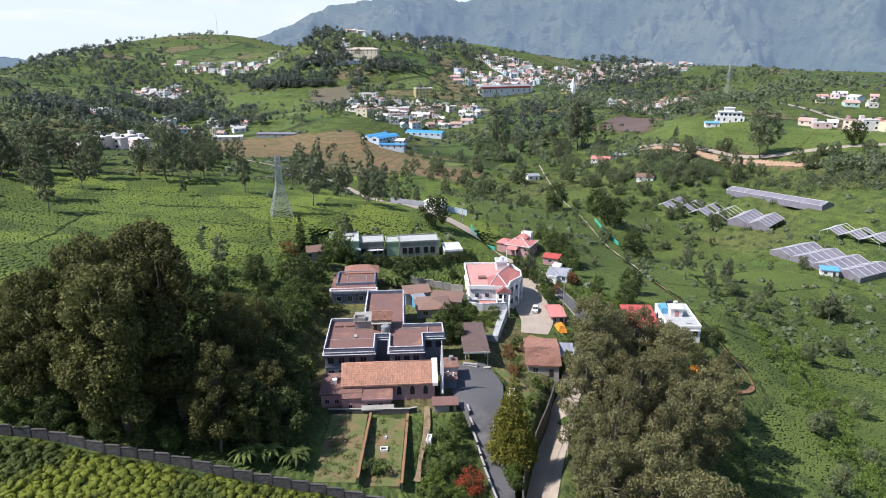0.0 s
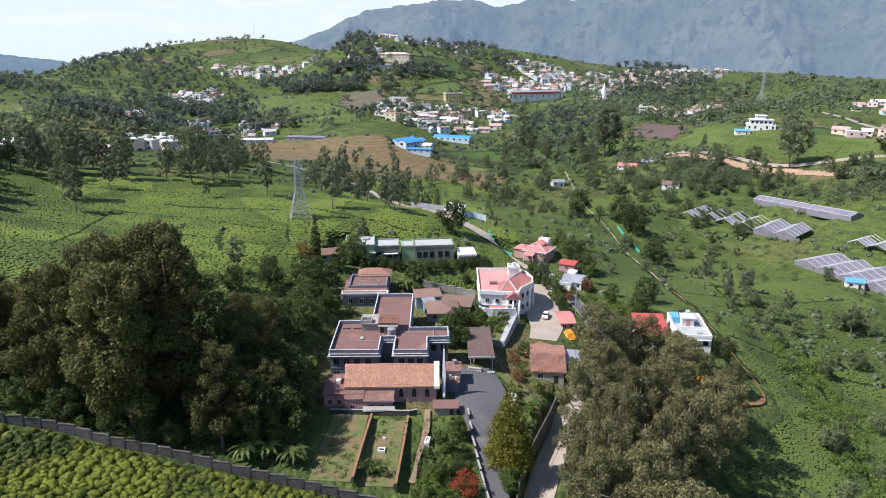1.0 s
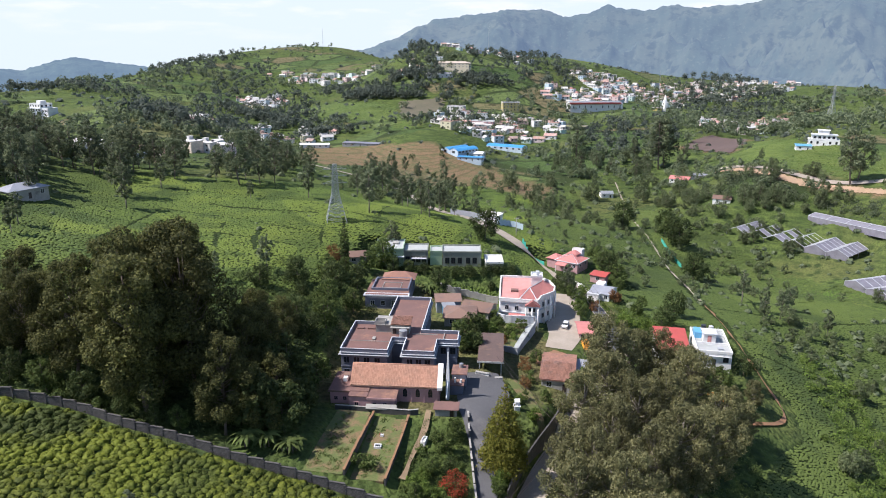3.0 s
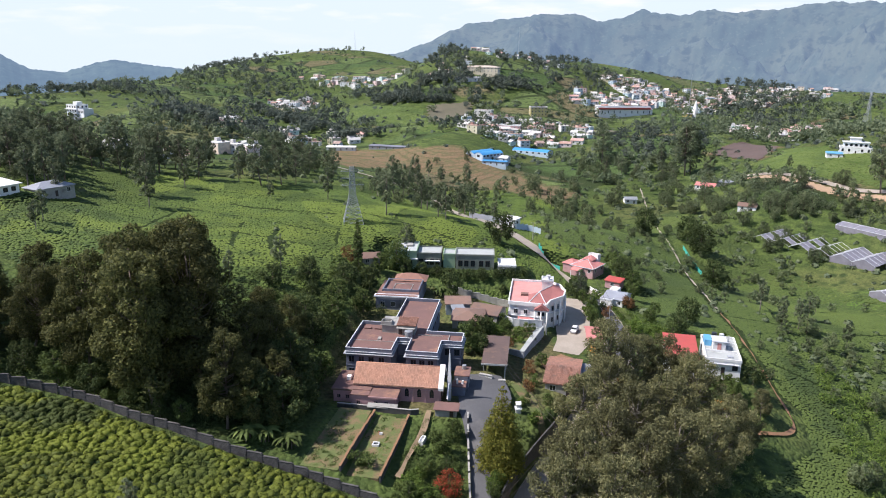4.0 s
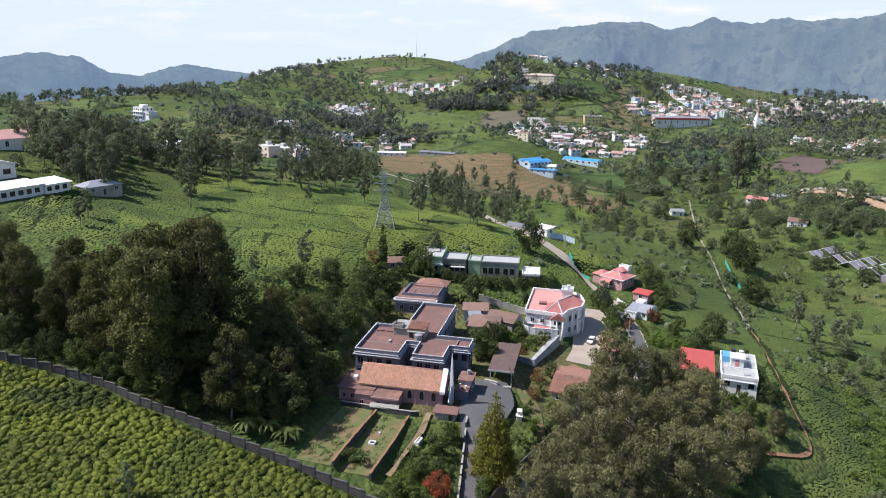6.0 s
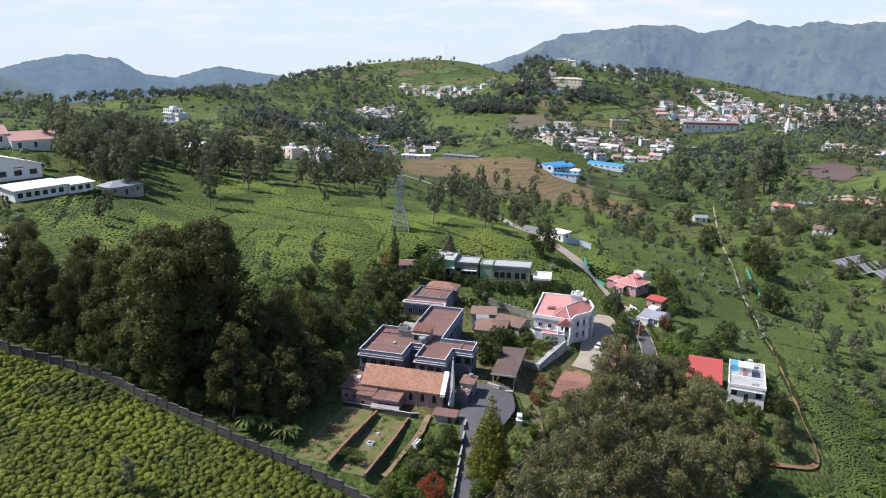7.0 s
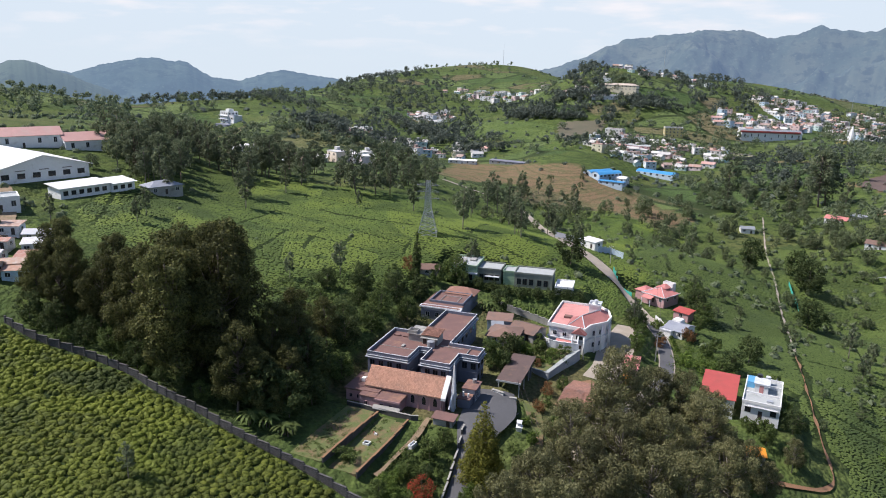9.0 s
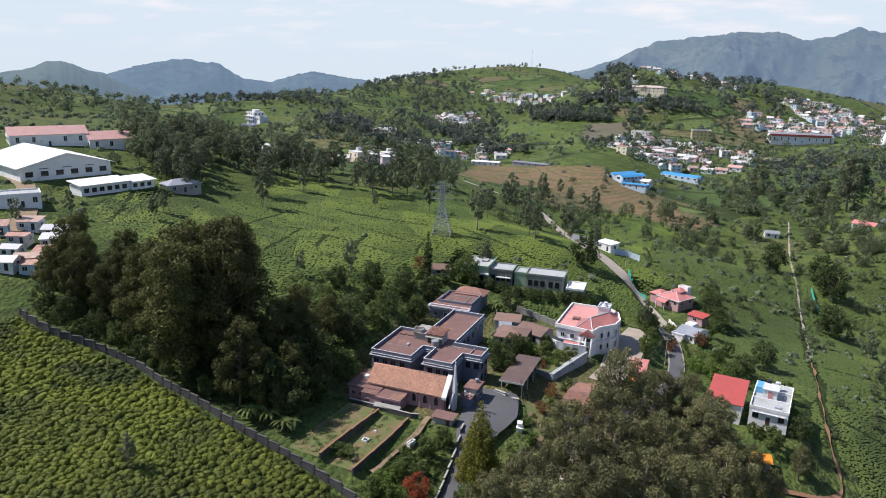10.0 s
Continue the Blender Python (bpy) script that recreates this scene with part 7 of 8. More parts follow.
# garden shrubs and trees: kind, place, size
for i, (k, x, y, s) in enumerate([
        ("round", -28.5, 110, 1.05), ("round", -27.5, 117, .9), ("round", -33, 123, 1.3), ("round", -34, 108, 1.2), ("light", -30, 133, .8), ("round", -36, 146, .9), ("round", -40, 152, 1.0), ("light", -35, 158, .9), ("round", -44, 160, .6), ("light", -38, 168, .95),
        ("round", -46, 170, .6), ("light", -33, 176, .75), ("round", -39, 181, .95), ("round", -50, 180, .9), ("light", -44, 188, .8), ("round", -36, 192, .8), ("light", -50, 150, .5), ("light", -54, 163, .5), ("round", -58, 172, .7), ("rust", -47, 207, 1.2),
        ("light", -36, 204, .7), ("round", -12, 200, .8), ("light", -41, 197, .6), ("round", 3, 110, .35), ("light", 1.5, 115, .5), ("light", 2.6, 120, .46), ("light", -.5, 108, .4), ("bright", -2, 103, 1.0), ("bright", 1, 100, 1.2), ("light", -1.2, 99, .4),
        ("shrub", -10.6, 104.5, 1.2), ("shrub", -2.4, 113, 1.0), ("shrub", -.4, 118, 1.1), ("bright", -1.4, 106, .8), ("light", 12.5, 107, .38), ("light", 13.4, 103, .36), ("bright", 12.4, 110.5, 1.1), ("round", 3, 158, .55), ("light", -.5, 162, .6), ("light", 2.2, 168, .55),
        ("bright", 5.5, 171, 1.1), ("light", 8, 176, .4), ("shrub", 11, 175, 1.2), ("shrub", 14, 174, 1.3), ("bright", 9.5, 171, .8), ("round", 7, 182, .3), ("light", 31.5, 207, .5), ("bright", 30.5, 201, 1.3), ("light", 31, 196, .45), ("round", 27.5, 218, .75), ("light", 29, 212, .5),
        ("round", 44, 258, .95), ("light", 47, 250, .8), ("light", 46, 238, .6), ("rust", 44, 226, 1.1), ("light", 50, 216, .5), ("round", 57, 207, .75), ("round", 62, 220, .9), ("light", 52, 224, .5), ("light", 68, 199, .6), ("bright", 45, 204, 1.4), ("bright", 50, 200, 1.5), ("light", 55, 198, .6),
        ("light", 61, 172.5, .3), ("light", 64, 171.8, .34), ("shrub", 66.5, 172.2, 1.3), ("shrub", 62.4, 171, 1.2), ("light", 70, 182, .6), ("round", 72, 174, .65), ("light", 73, 166, .5), ("light", 66, 168, .55), ("rust", 36, 214, .9), ("round", -2.7, 256.7, 1.25), ("round", 3, 213, .35), ("round", -4, 215.5, .42), ("round", -9, 214, .42), ("round", -14, 213.4, .4), ("round", -19, 212.8, .42),
        ("round", -24, 212, .45), ("round", -29, 211, .5), ("light", -34, 212, .5), ("round", 9, 216, .5), ("light", 13, 219, .5), ("round", 17, 222, .5), ("light", -33.4, 213.5, 1.2), ("light", 18, 160, .4), ("rust", 15.5, 155, .8), ("shrub", 17, 150, 1.1), ("rust", 16, 146, .7),
        ("shrub", 15.5, 140, 1), ("bright", 18, 133, .9), ("shrub", 16, 127, 1.0), ("shrub", 21, 142, 1.2), ("rust", 38, 156, 1.1), ("light", 30, 152, .6), ("light", 33, 166, .55)]):
    plant(k, x, y, i * 53, s, i)

# ---- shade trees in the tea and on the slopes, one by one: kind, place, size ----
for i, (k, x, y, s) in enumerate([
        ("silver", -174.6, 264, .8), ("open", -139.2, 238.5, 1.0), ("open", -147.8, 295, .85), ("open", -132, 307, .75), ("open", -112.8, 285.7, 1.25), ("open", -124, 350, .9), ("silver", -79, 277, 1.0), ("silver", -49, 261, 1.25), ("silver", -33.4, 230.4, .9),
        ("silver", -26, 267.5, 1.05), ("open", -29, 338, .85), ("silver", -31, 331, 1.05), ("silver", -60.6, 184, .8), ("silver", -70, 170, .6), ("silver", -128, 223.4, 1.1), ("open", -158, 319, .95), ("open", -140.7, 281, .95), ("open", 46, 600, 1.8), ("open", 107, 555, 2.2), ("open", 112, 560, 1.9),
        ("silver", 162.6, 491.5, .7), ("round", 64, 386, 1.6), ("round", 85.5, 303, 1.3), ("round", 88, 311, 1.15), ("round", 85, 379, 1.5), ("open", 201, 443, 1.75), ("open", 206, 447, 1.5), ("round", 255, 436, 1.5), ("silver", 136.7, 232, .75), ("round", 139, 236, .8), ("round", 90, 362, 1.6),
        ("silver", 123, 288, .5), ("silver", 95, 262, .9), ("silver", 104, 246, .85), ("silver", 100, 252, .7), ("silver", 112, 262, .7), ("silver", 118, 240, .65), ("silver", 96, 238, .65), ("silver", -142.6, 148, .6), ("silver", -143.6, 131, .6), ("silver", 27.7, 214, .75),
        ("silver", -150, 205, 1.0), ("silver", -160, 212, 1.1), ("silver", -132, 176, .7), ("silver", -128, 168, .6), ("open", -165, 228, .9), ("silver", -136, 262, .9), ("silver", -98, 262, .55), ("silver", -60, 300, .9), ("silver", -66, 318, 1.0), ("silver", -20, 300, .6), ("silver", -12, 318, .7),
        ("open", -30, 277, .6), ("silver", -30, 272, 1.0), ("light", 42, 268, .9), ("light", 40, 280, .6), ("silver", -40, 78, .5)]):
    plant(k, x, y, i * 47, s, i)

# ---- scattered trees by area: kinds, centre, half sizes, turn, count, size ----
AREAS = [
    (("open", "open", "silver"), -193, 247, 60, 16, 121, 34, .85), (("open", "silver"), -169, 297, 46, 16, 89, 26, .85), (("open", "silver", "mid"), -118, 332, 55, 20, 93, 26, .8),
    (("bush", "bush", "bush"), 101, 324, 90, 30, 53, 40, .75), (("bush", "bush"), 98, 215, 40, 16, 67, 14, .7), (("bush", "bush", "mid"), 8, 447, 110, 45, 74, 46, 1.1),
    (("bush", "silver", "bush"), -64, 400, 95, 36, 96, 44, 1.0), (("mid", "bush", "mid"), 60, 372, 90, 20, 82, 14, .6), (("mid", "mid"), 191, 420, 66, 14, 170, 30, .8), (("mid", "mid", "bush"), 144, 445, 50, 32, 25, 36, .8),
    (("open", "open", "mid"), -205, 262, 75, 18, 116, 30, .85), (("bush", "bush", "bush"), 30, 355, 60, 34, 70, 44, .6), (("bush", "bush", "mid"), 120, 370, 45, 26, 40, 30, .7),
    (("mid", "mid", "open"), 70, 558, 66, 44, 132, 44, .72), (("mid", "mid", "bright"), 110, 176, 66, 12, 59, 16, .55), (("bush",), -61, 486, 120, 40, 81, 26, .9), (("bush", "mid", "bush"), 112, 415, 60, 26, 140, 22, .8), (("bush", "mid"), 92, 480, 60, 26, 110, 18, .9), (("bush", "mid"), 130, 260, 60, 22, 75, 16, .6),
]
for kinds, cx, cy, hw, hd, turn, count, size in AREAS:
    c, s = math.cos(radians(turn)), math.sin(radians(turn))
    for i in range(count):
        r, a = math.sqrt(rng.random()), rng.random() * 2 * math.pi
        u, v2 = r * math.cos(a) * hw, r * math.sin(a) * hd
        x, y = cx + u * c - v2 * s, cy + u * s + v2 * c
        if math.hypot(x - 25, y - 190) < 40 or (abs(x - 153) < 45 and 300 < y < 320):
            continue
        plant(kinds[i % len(kinds)], x, y, rng.random() * 360, size * rng.uniform(.7, 1.3), int(rng.integers(0, 9)))


# ---- woods beyond counting ----
def wood(name, label, areas, seed, leaf):
    """Far woods: every tree a trunkless tuft of leaf sprays on the ground, all in one mesh."""
    rng = np.random.default_rng(seed)
    vs, fs, n = [], [], 0
    for cx, cy, hw, hd, turn, count, tall in areas:
        c, s = math.cos(radians(turn)), math.sin(radians(turn))
        r, a = np.sqrt(rng.random(count)), rng.random(count) * 2 * math.pi
        u, w = r * np.cos(a) * hw, r * np.sin(a) * hd
        x, y = cx + u * c - w * s, cy + u * s + w * c
        z = land(x, y)
        open_field = inside(x, y, BRIGHT_HILL) | inside(x, y, EAST_FIELD) | inside(x, y, PLOUGHED) | inside(x, y, RED_FIELD)
        for i in range(count):
            if open_field[i]:
                continue
            h = tall * rng.uniform(.65, 1.3)
            wide = h * rng.uniform(.26, .48)
            k = int(rng.integers(3, 6))
            centres = np.stack([x[i] + rng.normal(scale=wide * .45, size=k), y[i] + rng.normal(scale=wide * .45, size=k), z[i] + h * rng.uniform(.35, .85, k)], 1)
            v, f = leaves(rng, centres, wide * rng.uniform(.5, .8, k), 70, h * .1, shell=.35, flat=.9, slim=.8)
            vs.append(v)
            fs.append(f + n)
            n += len(v)
    return tagged(new(name, quick_mesh(name, np.concatenate(vs), np.concatenate(fs), leaf)), label, "woodland", kind="stuff")


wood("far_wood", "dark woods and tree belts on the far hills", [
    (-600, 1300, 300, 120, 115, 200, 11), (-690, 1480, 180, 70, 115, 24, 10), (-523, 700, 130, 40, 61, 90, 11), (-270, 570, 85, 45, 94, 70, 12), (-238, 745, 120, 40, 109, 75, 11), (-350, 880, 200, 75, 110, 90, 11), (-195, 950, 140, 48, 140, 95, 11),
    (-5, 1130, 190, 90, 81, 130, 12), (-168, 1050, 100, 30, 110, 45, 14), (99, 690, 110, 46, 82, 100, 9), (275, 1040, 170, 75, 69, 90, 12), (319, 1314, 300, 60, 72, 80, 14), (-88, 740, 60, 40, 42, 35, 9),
    (-205, 893, 36, 13, -15, 60, 12), (-153, 880, 26, 8, 0, 34, 10), (-152, 948, 38, 14, 0, 56, 11), (-186, 676, 26, 9, -20, 26, 9), (-72, 945, 48, 20, 30, 66, 11), (-322, 806, 105, 12, -44, 90, 10)], 5, LEAF_HAZE)
wood("hedgerow_wood", "scattered trees and hedges on the terraced hills", [
    (-644, 1800, 330, 120, 120, 70, 10), (-400, 760, 190, 120, 20, 70, 9), (-330, 1090, 180, 120, 20, 90, 9), (40, 860, 190, 120, 10, 110, 10), (230, 640, 120, 90, 20, 70, 10), (330, 800, 150, 120, 30, 110, 12), (-560, 900, 160, 120, 30, 80, 11), (200, 1180, 200, 110, 0, 90, 9), (-120, 720, 130, 60, 0, 50, 8),
    (140, 1130, 90, 110, 25, 60, 9), (-30, 745, 85, 75, 10, 46, 7), (205, 790, 70, 60, 30, 40, 8), (300, 1215, 110, 75, 10, 50, 9), (-480, 420, 130, 90, 30, 60, 11), (60, 500, 70, 50, 0, 40, 7), (112, 520, 60, 34, 120, 50, 6), (150, 470, 50, 22, 128, 30, 6), (240, 372, 34, 18, 130, 60, 8), (60, 620, 60, 50, 20, 70, 8), (-30, 745, 70, 66, 10, 50, 8), (150, 1130, 80, 100, 25, 60, 10), (300, 1200, 110, 70, 10, 70, 11), (245, 805, 70, 60, 30, 16, 7), (300, 720, 60, 60, 0, 40, 10), (-130, 1000, 50, 40, 20, 60, 10), (150, 760, 50, 60, 20, 60, 9), (260, 700, 70, 60, 20, 60, 10),
    (-560, 560, 140, 60, 40, 70, 9), (-300, 460, 90, 50, 30, 80, 9), (-230, 520, 80, 40, 10, 60, 9), (-520, 1150, 160, 90, 20, 90, 10), (340, 980, 120, 70, 10, 90, 11)], 6, LEAF_HEDGE)


# ---- low bushes strewn over the slopes ----
def strewn(name, label, seed, count, near, far, spread, size, leaf, bare):
    """Bushes strewn in drifts over the open slopes, all in one mesh; bare: outlines they keep off."""
    rng = np.random.default_rng(seed)
    az, reach = np.radians(rng.uniform(spread[0], spread[1], count)), near * (far / near) ** rng.random(count)
    x, y = HUB_X + reach * np.sin(az), HUB_Y + reach * np.cos(az)
    keep = wobble(x, y, 31, seed) + .7 * wobble(x, y, 11, seed + 2) > rng.normal(.1, .5, count)
    for outline in bare:
        keep &= ~(inside(x, y, outline) & (rng.random(count) > .08))
    keep &= ~((np.abs(x + 8) < 42) & (np.abs(y - 160) < 75)) & ~(np.hypot(x - 14, y - 262) < 16)
    x, y = x[keep], y[keep]
    n, k = len(x), 44 if far < 1000 else 14
    z = land(x, y)
    s = size * rng.uniform(.5, 1.5, n) * (1 + reach[keep] / far)
    d = rng.normal(size=(n, k, 3))
    d /= np.linalg.norm(d, axis=2)[..., None]
    d[..., 2] = np.abs(d[..., 2])
    p = np.stack([x, y, z], 1)[:, None] + d * s[:, None, None] * rng.uniform(.5, 1.1, (n, k, 1))
    u = np.cross(d, rng.normal(size=(n, k, 3)))
    w = np.cross(d, u)
    u, w = (q * s[:, None, None] * (.24 if far < 1000 else .38) for q in (u, w))
    v = np.stack([p - u, p + u * .6 + w, p + u * .6 - w], 2).reshape(-1, 3)
    return tagged(new(name, quick_mesh(name, v, np.arange(len(v)).reshape(-1, 3), leaf)), label, "bushes", kind="stuff")


strewn("slope_bushes", "low green bushes strewn over the open slopes", 3, 3600, 230, 620, (-62, 36), .9, LEAF_HEDGE, [WEST_TEA, RED_FIELD, EAST_FIELD, PLOUGHED, PADDOCK])
strewn("hill_bushes", "dark bushes and hedges on the far hills", 8, 5200, 560, 1900, (-62, 36), 1.5, LEAF_HAZE, [RED_FIELD, EAST_FIELD, PLOUGHED])

# planting of the villa garden and the last odd bushes
for i, (k, x, y, sz, dz) in enumerate([("shrub", 8, 170, 1.2, 0), ("bright", 11, 176, .8, 0), ("shrub", 13, 178, 1.1, 0), ("light", 7.4, 176, .42, 0), ("rust", 9.6, 167.4, .5, 0), ("bright", 12, 170.5, .6, 0), ("shrub", 10, 173, .9, 0), ("shrub", 14.6, 180, .8, 0), ("light", 6.6, 181, .4, 0)]):
    ob = plant(k, x, y, i * 61, sz, i)
    ob.location.z = -1.5
for i, (k, x, y, sz) in enumerate([("shrub", -12.6, 104.6, 1.15), ("light", 3.4, 170, .55), ("light", 0, 158, .8), ("round", 1.5, 166, .7), ("banana", 1.6, 163, .6), ("round", 35.5, 222, .3), ("bright", 33.6, 232, 1.2), ("bright", 14.5, 138, .6), ("light", 26.6, 233, .6), ("round", 25, 229, .55), ("round", 28.4, 226, .6), ("light", 27.8, 220, .45)]):
    plant(k, x, y, i * 61, sz, i)
for i, (k, x, y, sz) in enumerate([("round", -66, 106, .65), ("light", -74, 106.5, .75), ("round", -82, 107, .65), ("round", -90, 105.5, .75), ("round", -58, 105, .5), ("light", -46, 104, .5), ("round", -98, 105, .7), ("shrub", -70, 105, 1.3), ("shrub", -62, 104.6, 1.2), ("shrub", -86, 104, 1.3), ("shrub", -94, 103.6, 1.2)]):
    plant(k, x, y, i * 37, sz, i)


# ---- tea bushes and ground cover ----
def dome(rings, seg):
    v = [(0, 0, 1)]
    for r in range(1, rings + 1):
        a = r / rings * 1.75
        v += [(math.sin(min(a, 1.57)) * (1 if a < 1.57 else .93) * math.cos(2 * math.pi * (k + .5 * (r % 2)) / seg), math.sin(min(a, 1.57)) * (1 if a < 1.57 else .93) * math.sin(2 * math.pi * (k + .5 * (r % 2)) / seg), math.cos(a)) for k in range(seg)]
    f = [(0, 1 + k, 1 + (k + 1) % seg) for k in range(seg)]
    for r in range(rings - 1):
        b0 = 1 + r * seg
        for k in range(seg):
            p, q = b0 + k, b0 + (k + 1) % seg
            f += [(p, p + seg, q), (q, p + seg, q + seg)]
    return np.array(v), np.array(f)


def bushes(name, label, outline, spacing, wide, tall, rings, seg, lump, seed, material, skip=None, gaps=0., leafy=0, even=1.):
    """A field of clipped bushes, set close in uneven rows, as one mesh."""
    rng = np.random.default_rng(seed)
    xs, ys = [p[0] for p in outline], [p[1] for p in outline]
    gx, gy = np.meshgrid(np.arange(min(xs), max(xs), spacing), np.arange(min(ys), max(ys), spacing * .9))
    x = (gx + (np.arange(gx.shape[0]) % 2)[:, None] * spacing * .5).ravel() + rng.normal(scale=spacing * .34 * even, size=gx.size)
    y = gy.ravel() + rng.normal(scale=spacing * .34 * even, size=gx.size)
    keep = inside(x, y, outline) & (rng.random(x.size) > gaps)
    if skip is not None:
        keep &= ~skip(x, y)
    x, y = x[keep], y[keep]
    z = land(x, y)
    tv, tf = dome(rings, seg)
    n = len(x)
    sx = wide * (1 + even * rng.uniform(-.4, .4, n))
    sy = wide * (1 + even * rng.uniform(-.4, .3, n))
    sz = tall * (1 + even * rng.uniform(-.45, .4, n))
    a = rng.random(n) * 6.28
    shape = tv[None] * (1 + rng.normal(scale=lump, size=(n, len(tv), 1)))
    vx, vy = shape[..., 0] * sx[:, None], shape[..., 1] * sy[:, None]
    V = np.stack([x[:, None] + vx * np.cos(a)[:, None] - vy * np.sin(a)[:, None], y[:, None] + vx * np.sin(a)[:, None] + vy * np.cos(a)[:, None], z[:, None] + shape[..., 2] * sz[:, None] + .1], -1)
    F = tf[None] + (np.arange(n) * len(tv))[:, None, None]
    V, F = V.reshape(-1, 3), F.reshape(-1, 3)
    if leafy:
        p = np.stack([x, y, z + .1], 1)
        k = rng.integers(0, n, n * leafy)
        d = rng.normal(size=(len(k), 3))
        d[:, 2] = np.abs(d[:, 2]) + .15
        d /= np.linalg.norm(d, axis=1)[:, None]
        q = p[k] + d * np.stack([sx[k], (sx[k] + sy[k]) / 2, sz[k]], 1) * rng.uniform(.96, 1.08, (len(k), 1))
        u = rng.normal(size=(len(k), 3))
        w = rng.normal(size=(len(k), 3))
        u, w = (a / np.linalg.norm(a, axis=1)[:, None] * rng.uniform(.09, .18, (len(k), 1)) for a in (u, w))
        F = np.concatenate([F, np.arange(len(k) * 3).reshape(-1, 3) + len(V)])
        V = np.concatenate([V, np.stack([q - u, q + u * .6 + w, q + u * .6 - w], 1).reshape(-1, 3)])
    me = quick_mesh(name, V, F, material, True)
    return tagged(new(name, me), label, "tea field", kind="stuff")


DITCHES = [((-108, 246.3), (-97, 245.3), .8), ((-97, 245.3), (-68, 252), .8), ((-92, 223), (-81, 195), .5), ((-78, 221), (-71.5, 200), .6), ((-133, 155), (-152, 181), .6), ((-90, 178), (-98, 209), .5), ((-80, 193), (-90.5, 215), .45),
           ((-120, 232), (-60, 228), .4), ((-128, 205), (-62, 212), .35), ((-66, 262), (-20, 246), .5), ((-140, 262), (-60, 275), .45), ((-110, 180), (-118, 226), .4), ((-60, 235), (-52, 205), .35), ((-100, 290), (-20, 284), .4), ((-50, 330), (-44, 250), .4),
           ((77.2, 243), (79.4, 186), 1.2), ((79.4, 186), (81.6, 168), 1.3), ((95, 125), (120, 250), .5), ((84, 200), (150, 205), .45), ((80, 240), (150, 262), .45), ((100, 150), (140, 165), .4), ((104, 330), (96, 210), .45),
           ((30.6, 236), (25, 249), 3.0), ((25, 249), (9.8, 268), 3.0), ((9.8, 268), (-12, 292), 2.8), ((-12, 292), (-28, 330), 2.4), ((-28, 330), (-62, 383), 2.2)]


def near_lanes(x, y):
    """Keeps the tea off the paths, ditches and drains."""
    off = (np.abs(x - 76) < 1.2) & (y > 240)
    for (ax, ay), (bx, by), half in DITCHES:
        dx, dy = bx - ax, by - ay
        t = np.clip(((x - ax) * dx + (y - ay) * dy) / (dx * dx + dy * dy), 0, 1)
        off |= np.hypot(x - ax - t * dx + .8 * wobble(x, y, 7), y - ay - t * dy + .8 * wobble(x, y, 6, 2)) < half + .25
    return off


def leafy(name, label, outline, spacing, wide, tall, count, size, leaf, seed, gaps=0., category="bushes"):
    """Rough bushes as drifts of leaf sprays, all in one mesh; count: sprays on each bush."""
    rng = np.random.default_rng(seed)
    xs, ys = [p[0] for p in outline], [p[1] for p in outline]
    gx, gy = np.meshgrid(np.arange(min(xs), max(xs), spacing), np.arange(min(ys), max(ys), spacing))
    x, y = gx.ravel() + rng.normal(scale=spacing * .4, size=gx.size), gy.ravel() + rng.normal(scale=spacing * .4, size=gx.size)
    keep = inside(x, y, outline) & (rng.random(x.size) > gaps) & (wobble(x, y, 6, seed) > -.75)
    x, y = np.repeat(x[keep], 2) + rng.normal(scale=wide * .4, size=2 * keep.sum()), np.repeat(y[keep], 2) + rng.normal(scale=wide * .4, size=2 * keep.sum())
    r = wide * rng.uniform(.5, 1.15, len(x))
    centres = np.stack([x, y, land(x, y) + tall * rng.uniform(.25, .8, len(x))], 1)
    v, f = leaves(rng, centres, r, count * int(keep.sum()), size, shell=.5, flat=min(1.2, tall / wide))
    return tagged(new(name, quick_mesh(name, v, f, leaf)), label, category, kind="stuff")


def plot_lines(x, y):
    """Narrow dividing lines between the crop plots."""
    u, v2 = (x - 150) * .80 - (y - 520) * .60, (x - 150) * .60 + (y - 520) * .80
    return (np.abs((u + 1000) % 34 - 17) < .8) | (np.abs((v2 + 1000) % 26 - 13) < .6)


bushes("tea_field_near", "close-set rounded tea bushes below the boundary wall", NEAR_TEA, 1.24, .95, .52, 3, 8, .12, 1, TEA_NEAR, gaps=.03, leafy=55, even=.8)
bushes("tea_field_west", "sunlit clipped tea on the western slope", WEST_TEA, .92, .64, .27, 1, 6, .07, 2, TEA_FAR, near_lanes, .05, even=.85)
bushes("tea_field_east", "clipped tea on the shaded eastern slope", EAST_TEA, .72, .52, .2, 1, 6, .07, 3, TEA_SHADED, near_lanes, .05, even=.8)
bushes("tea_field_lane", "clipped tea on the slope below the upper lane", [(-10, 228), (22, 230), (27, 244), (14, 260), (0, 272), (-15, 290), (-26, 318), (-18, 330), (-2, 300), (-10, 246)], 1.0, .6, .32, 1, 6, .07, 22, TEA_FAR, near_lanes, .06, even=.9)
bushes("tea_field_upper", "clipped tea on the slope above the lane", [(20, 264), (30, 274), (46, 264), (30, 290), (12, 320), (10, 400), (36, 424), (14, 424), (-26, 474), (-65, 440), (-50, 372), (-34, 346), (-8, 300), (6, 281)], 1.2, .75, .36, 1, 6, .07, 23, TEA_FAR, near_lanes, .07, even=.9)
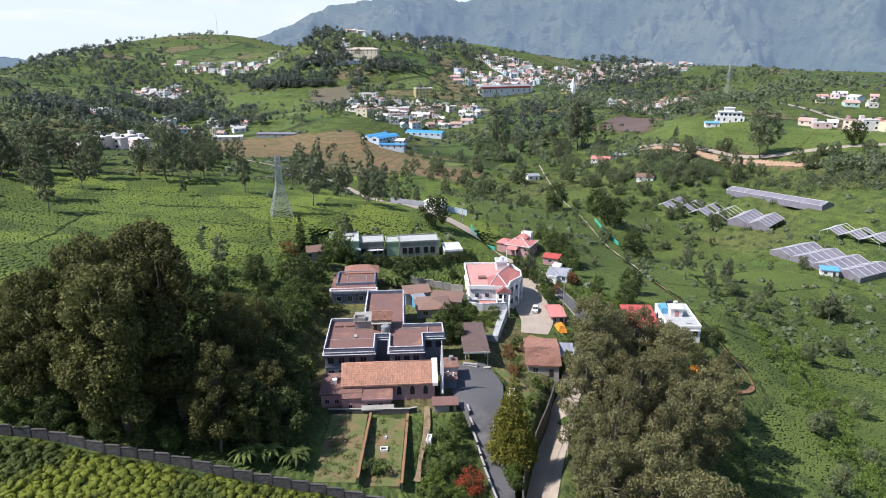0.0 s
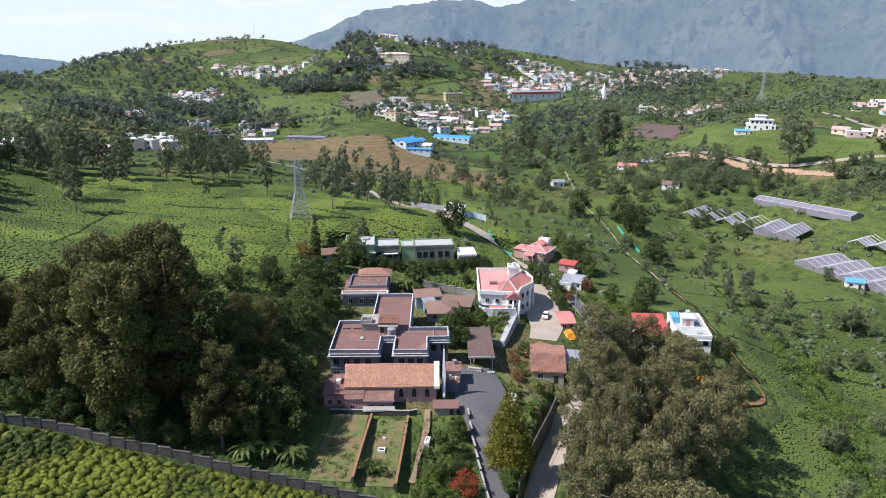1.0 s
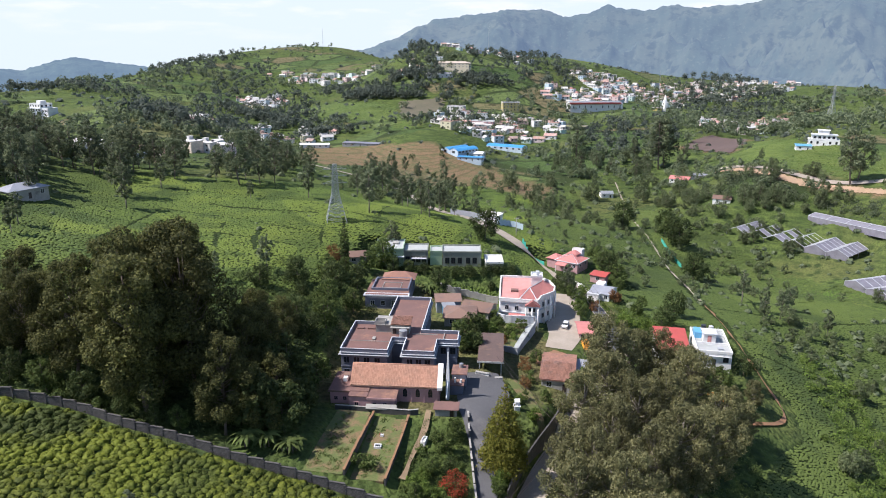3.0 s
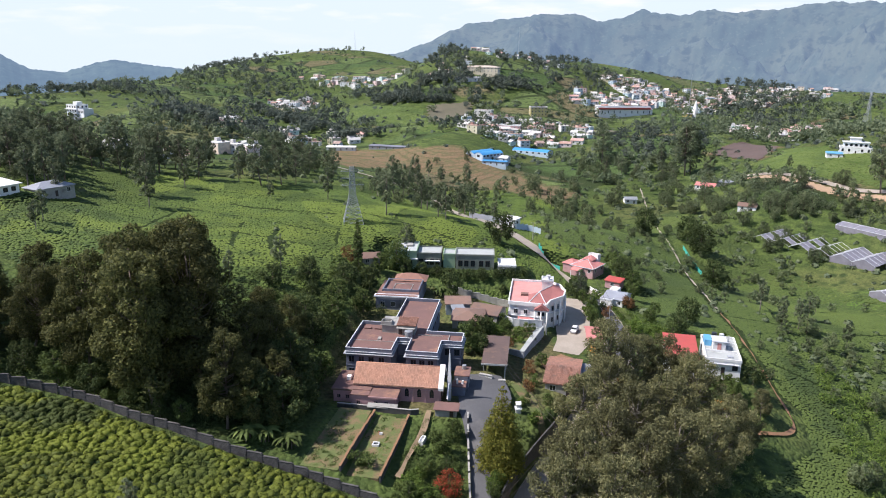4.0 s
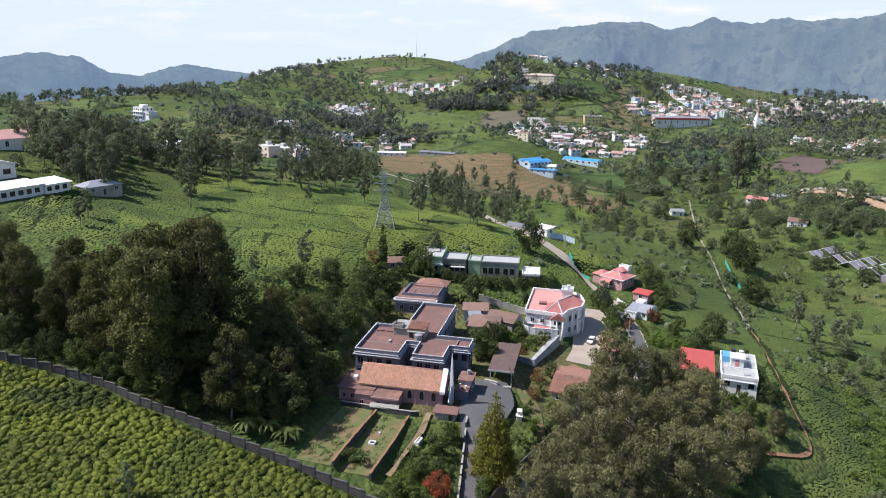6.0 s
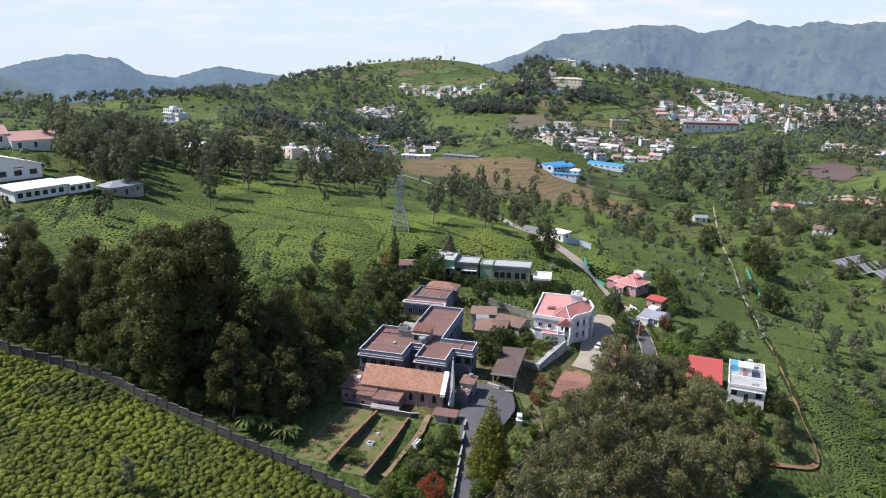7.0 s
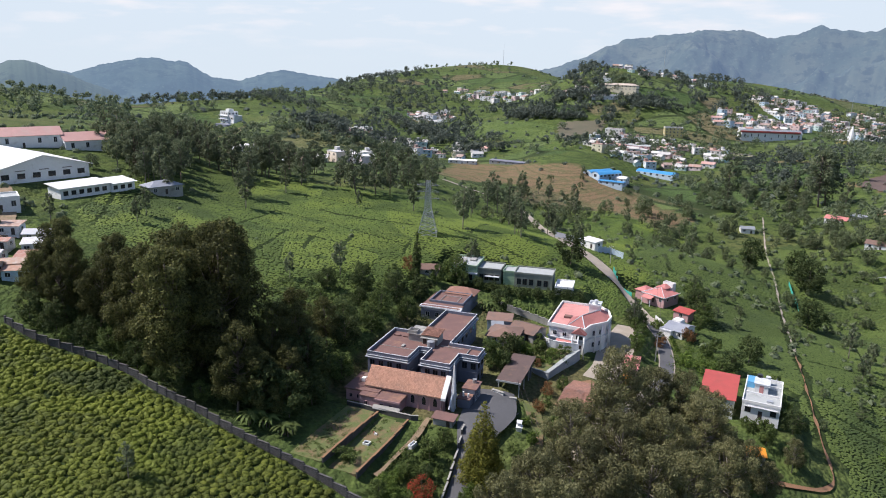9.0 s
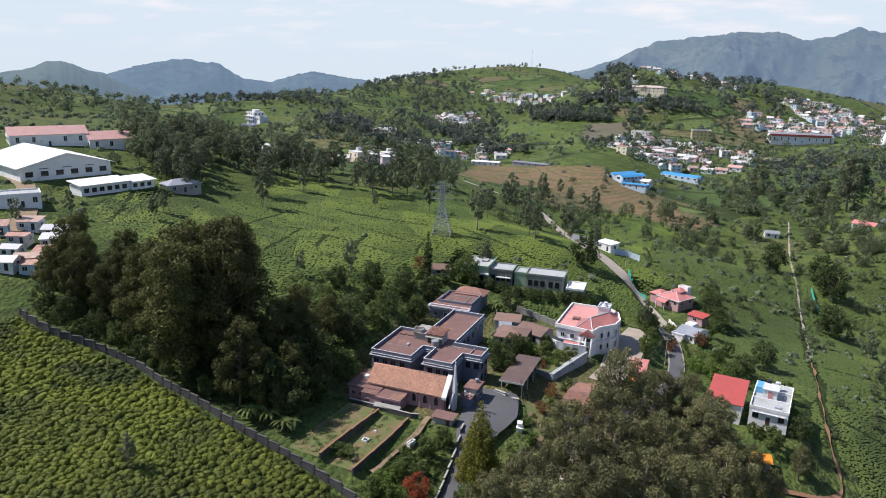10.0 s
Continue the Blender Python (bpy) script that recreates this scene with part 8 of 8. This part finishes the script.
bushes("tea_field_gully", "rough tea on the far side of the gully", [(70, 300), (105, 330), (140, 300), (165, 262), (172, 296), (150, 322), (122, 372), (112, 420), (90, 450), (66, 440), (66, 350)], 1.35, .9, .42, 1, 6, .09, 24, TEA_SHADED, near_lanes, .1, even=.9)
bushes("tea_field_hill", "bright clipped tea on a far round hill", BRIGHT_HILL, 2.3, 1.6, .45, 1, 6, .08, 25, CROP, None, .05, even=.9)
bushes("crop_field", "bright green crop in straight-edged plots", EAST_FIELD, 1.7, 1.15, .30, 1, 6, .06, 21, CROP, plot_lines, .02, even=.6)
bushes("tea_strip", "strip of tea behind the garden wall", [(-16, 205), (4, 204), (7, 212), (-12, 214)], 1.0, .66, .4, 2, 5, .12, 4, TEA_FAR)
leafy("clipped_hedge", "dense dark hedge before the green house", [(-38, 211.5), (-2, 215.6), (20, 222), (19, 224.5), (-3, 218), (-38, 214)], 1.1, .95, 2.2, 90, .2, LEAF_DARK, 14, category="hedge")
leafy("scrub", "rough low scrub on the banks", [(-30, 126), (-28, 180), (-60, 200), (-72, 165), (-62, 140), (-90, 128), (-100, 104), (-78, 105), (-40, 102)], 2.1, 1.2, 1.1, 45, .24, LEAF_DARK, 5, .12)
leafy("weeds", "weedy garden bank with low plants", [(-5.6, 98), (-4.6, 124), (-2.6, 124), (-2.6, 112), (4.2, 122), (6.6, 108), (8, 96)], 1.0, .5, .5, 60, .13, LEAF_MID, 6, .15)
leafy("wall_weeds", "weeds and rough grass at the foot of the boundary wall", [(x, y - 3.0) for x, y in BOUNDARY] + [(x, y - .35) for x, y in reversed(BOUNDARY)], .9, .45, .4, 26, .13, LEAF_MID, 16, .25)
leafy("bank_scrub", "green scrub on the bank below the lane", [(24, 96), (40, 160), (44, 180), (58, 166), (66, 150), (72, 120), (70, 70), (40, 70)], 2.3, 1.2, 1.1, 40, .24, LEAF_MID, 7, .25)
leafy("bed_greens", "young vegetables in the bed", [(-9.8, 105), (-8.2, 105), (-8.2, 120), (-10.2, 120)], .8, .32, .3, 30, .1, LEAF_BRIGHT, 8, .35)
leafy("bed_weeds", "grass and weeds growing over the vegetable bed", [(-21.6, 101), (-15.3, 101), (-15.4, 115), (-21.4, 115)], .75, .42, .28, 34, .11, LEAF_MID, 41, .45)
leafy("bed_weeds", "grass and weeds growing over the vegetable bed", [(-13.6, 101.5), (-10.4, 101.5), (-10.4, 109.5), (-13.6, 109.5)], .75, .42, .26, 34, .11, LEAF_MID, 42, .45)
leafy("bed_weeds", "grass and weeds growing over the vegetable bed", [(-13.6, 113.5), (-10.6, 113.5), (-10.6, 122.4), (-13.6, 122.4)], .75, .4, .26, 34, .11, LEAF_MID, 43, .5)
leafy("bed_greens", "young vegetables in the bed", [(-21, 116), (-18, 116), (-18, 121), (-21, 121)], .8, .3, .25, 30, .1, LEAF_BRIGHT, 9, .4)
leafy("lane_bank", "overgrown bank between the lane and the houses", [(40, 190), (46, 205), (60, 200), (56, 214), (44, 222), (40, 215)], 1.9, 1.1, 1.1, 60, .22, LEAF_BRIGHT, 10, .2)
leafy("thicket", "pale leafy thicket along the gully below the tea", [(98, 215), (114, 214), (116, 185), (112, 165), (112, 140), (110, 122), (96, 118), (90, 132), (92, 150), (96, 178)], 2.5, 1.5, 1.6, 110, .27, LEAF_BRIGHT, 11, .45)
leafy("slope_thicket", "dark leafy thickets below the road and round the greenhouses", [(112, 470), (140, 470), (190, 416), (205, 396), (226, 380), (232, 345), (216, 345), (200, 372), (168, 424), (130, 430), (112, 445)], 4.0, 2.4, 3.2, 70, .5, LEAF_HEDGE, 17, .2)


def drape(name, label, category, outline, material, lift=.35, step=2.):
    """A patch of other ground laid over the slope, with a broken edge."""
    xs, ys = [p[0] for p in outline], [p[1] for p in outline]
    gx, gy = np.meshgrid(np.arange(min(xs) - step, max(xs) + 2 * step, step), np.arange(min(ys) - step, max(ys) + 2 * step, step))
    n, k = gx.shape
    c = (np.arange(n - 1)[:, None] * k + np.arange(k - 1)[None]).ravel()
    mx, my = gx.ravel()[c] + step / 2, gy.ravel()[c] + step / 2
    c = c[inside(mx + wobble(mx, my, 2.4) * step * .5, my + wobble(mx, my, 2.9, 4) * step * .5, outline)]
    kept, f = np.unique(np.stack([c, c + 1, c + k + 1, c + k], -1), return_inverse=True)
    v = np.stack([gx.ravel(), gy.ravel(), land(gx, gy).ravel() + lift], 1)[kept]
    return tagged(new(name, quick_mesh(name, v, f.reshape(-1, 4), material, True)), label, category, kind="structure")


drape("ploughed_field", "dark brown ploughed field beside the crop", "field", PLOUGHED, PLOUGH, .5, 2.5)
drape("earth_bank", "bare orange earth bank cut below the far road", "bank", ROAD_CUT, EARTH_BANK, .45, 1.6)
drape("fallow_plot", "dull brown fallow plot on the far hillside", "field", [(-158, 862), (-104, 880), (-102, 838), (-136, 762)], surface("fallow_earth", (.12, .105, .065), (.09, .09, .05), .1), .7, 4.)
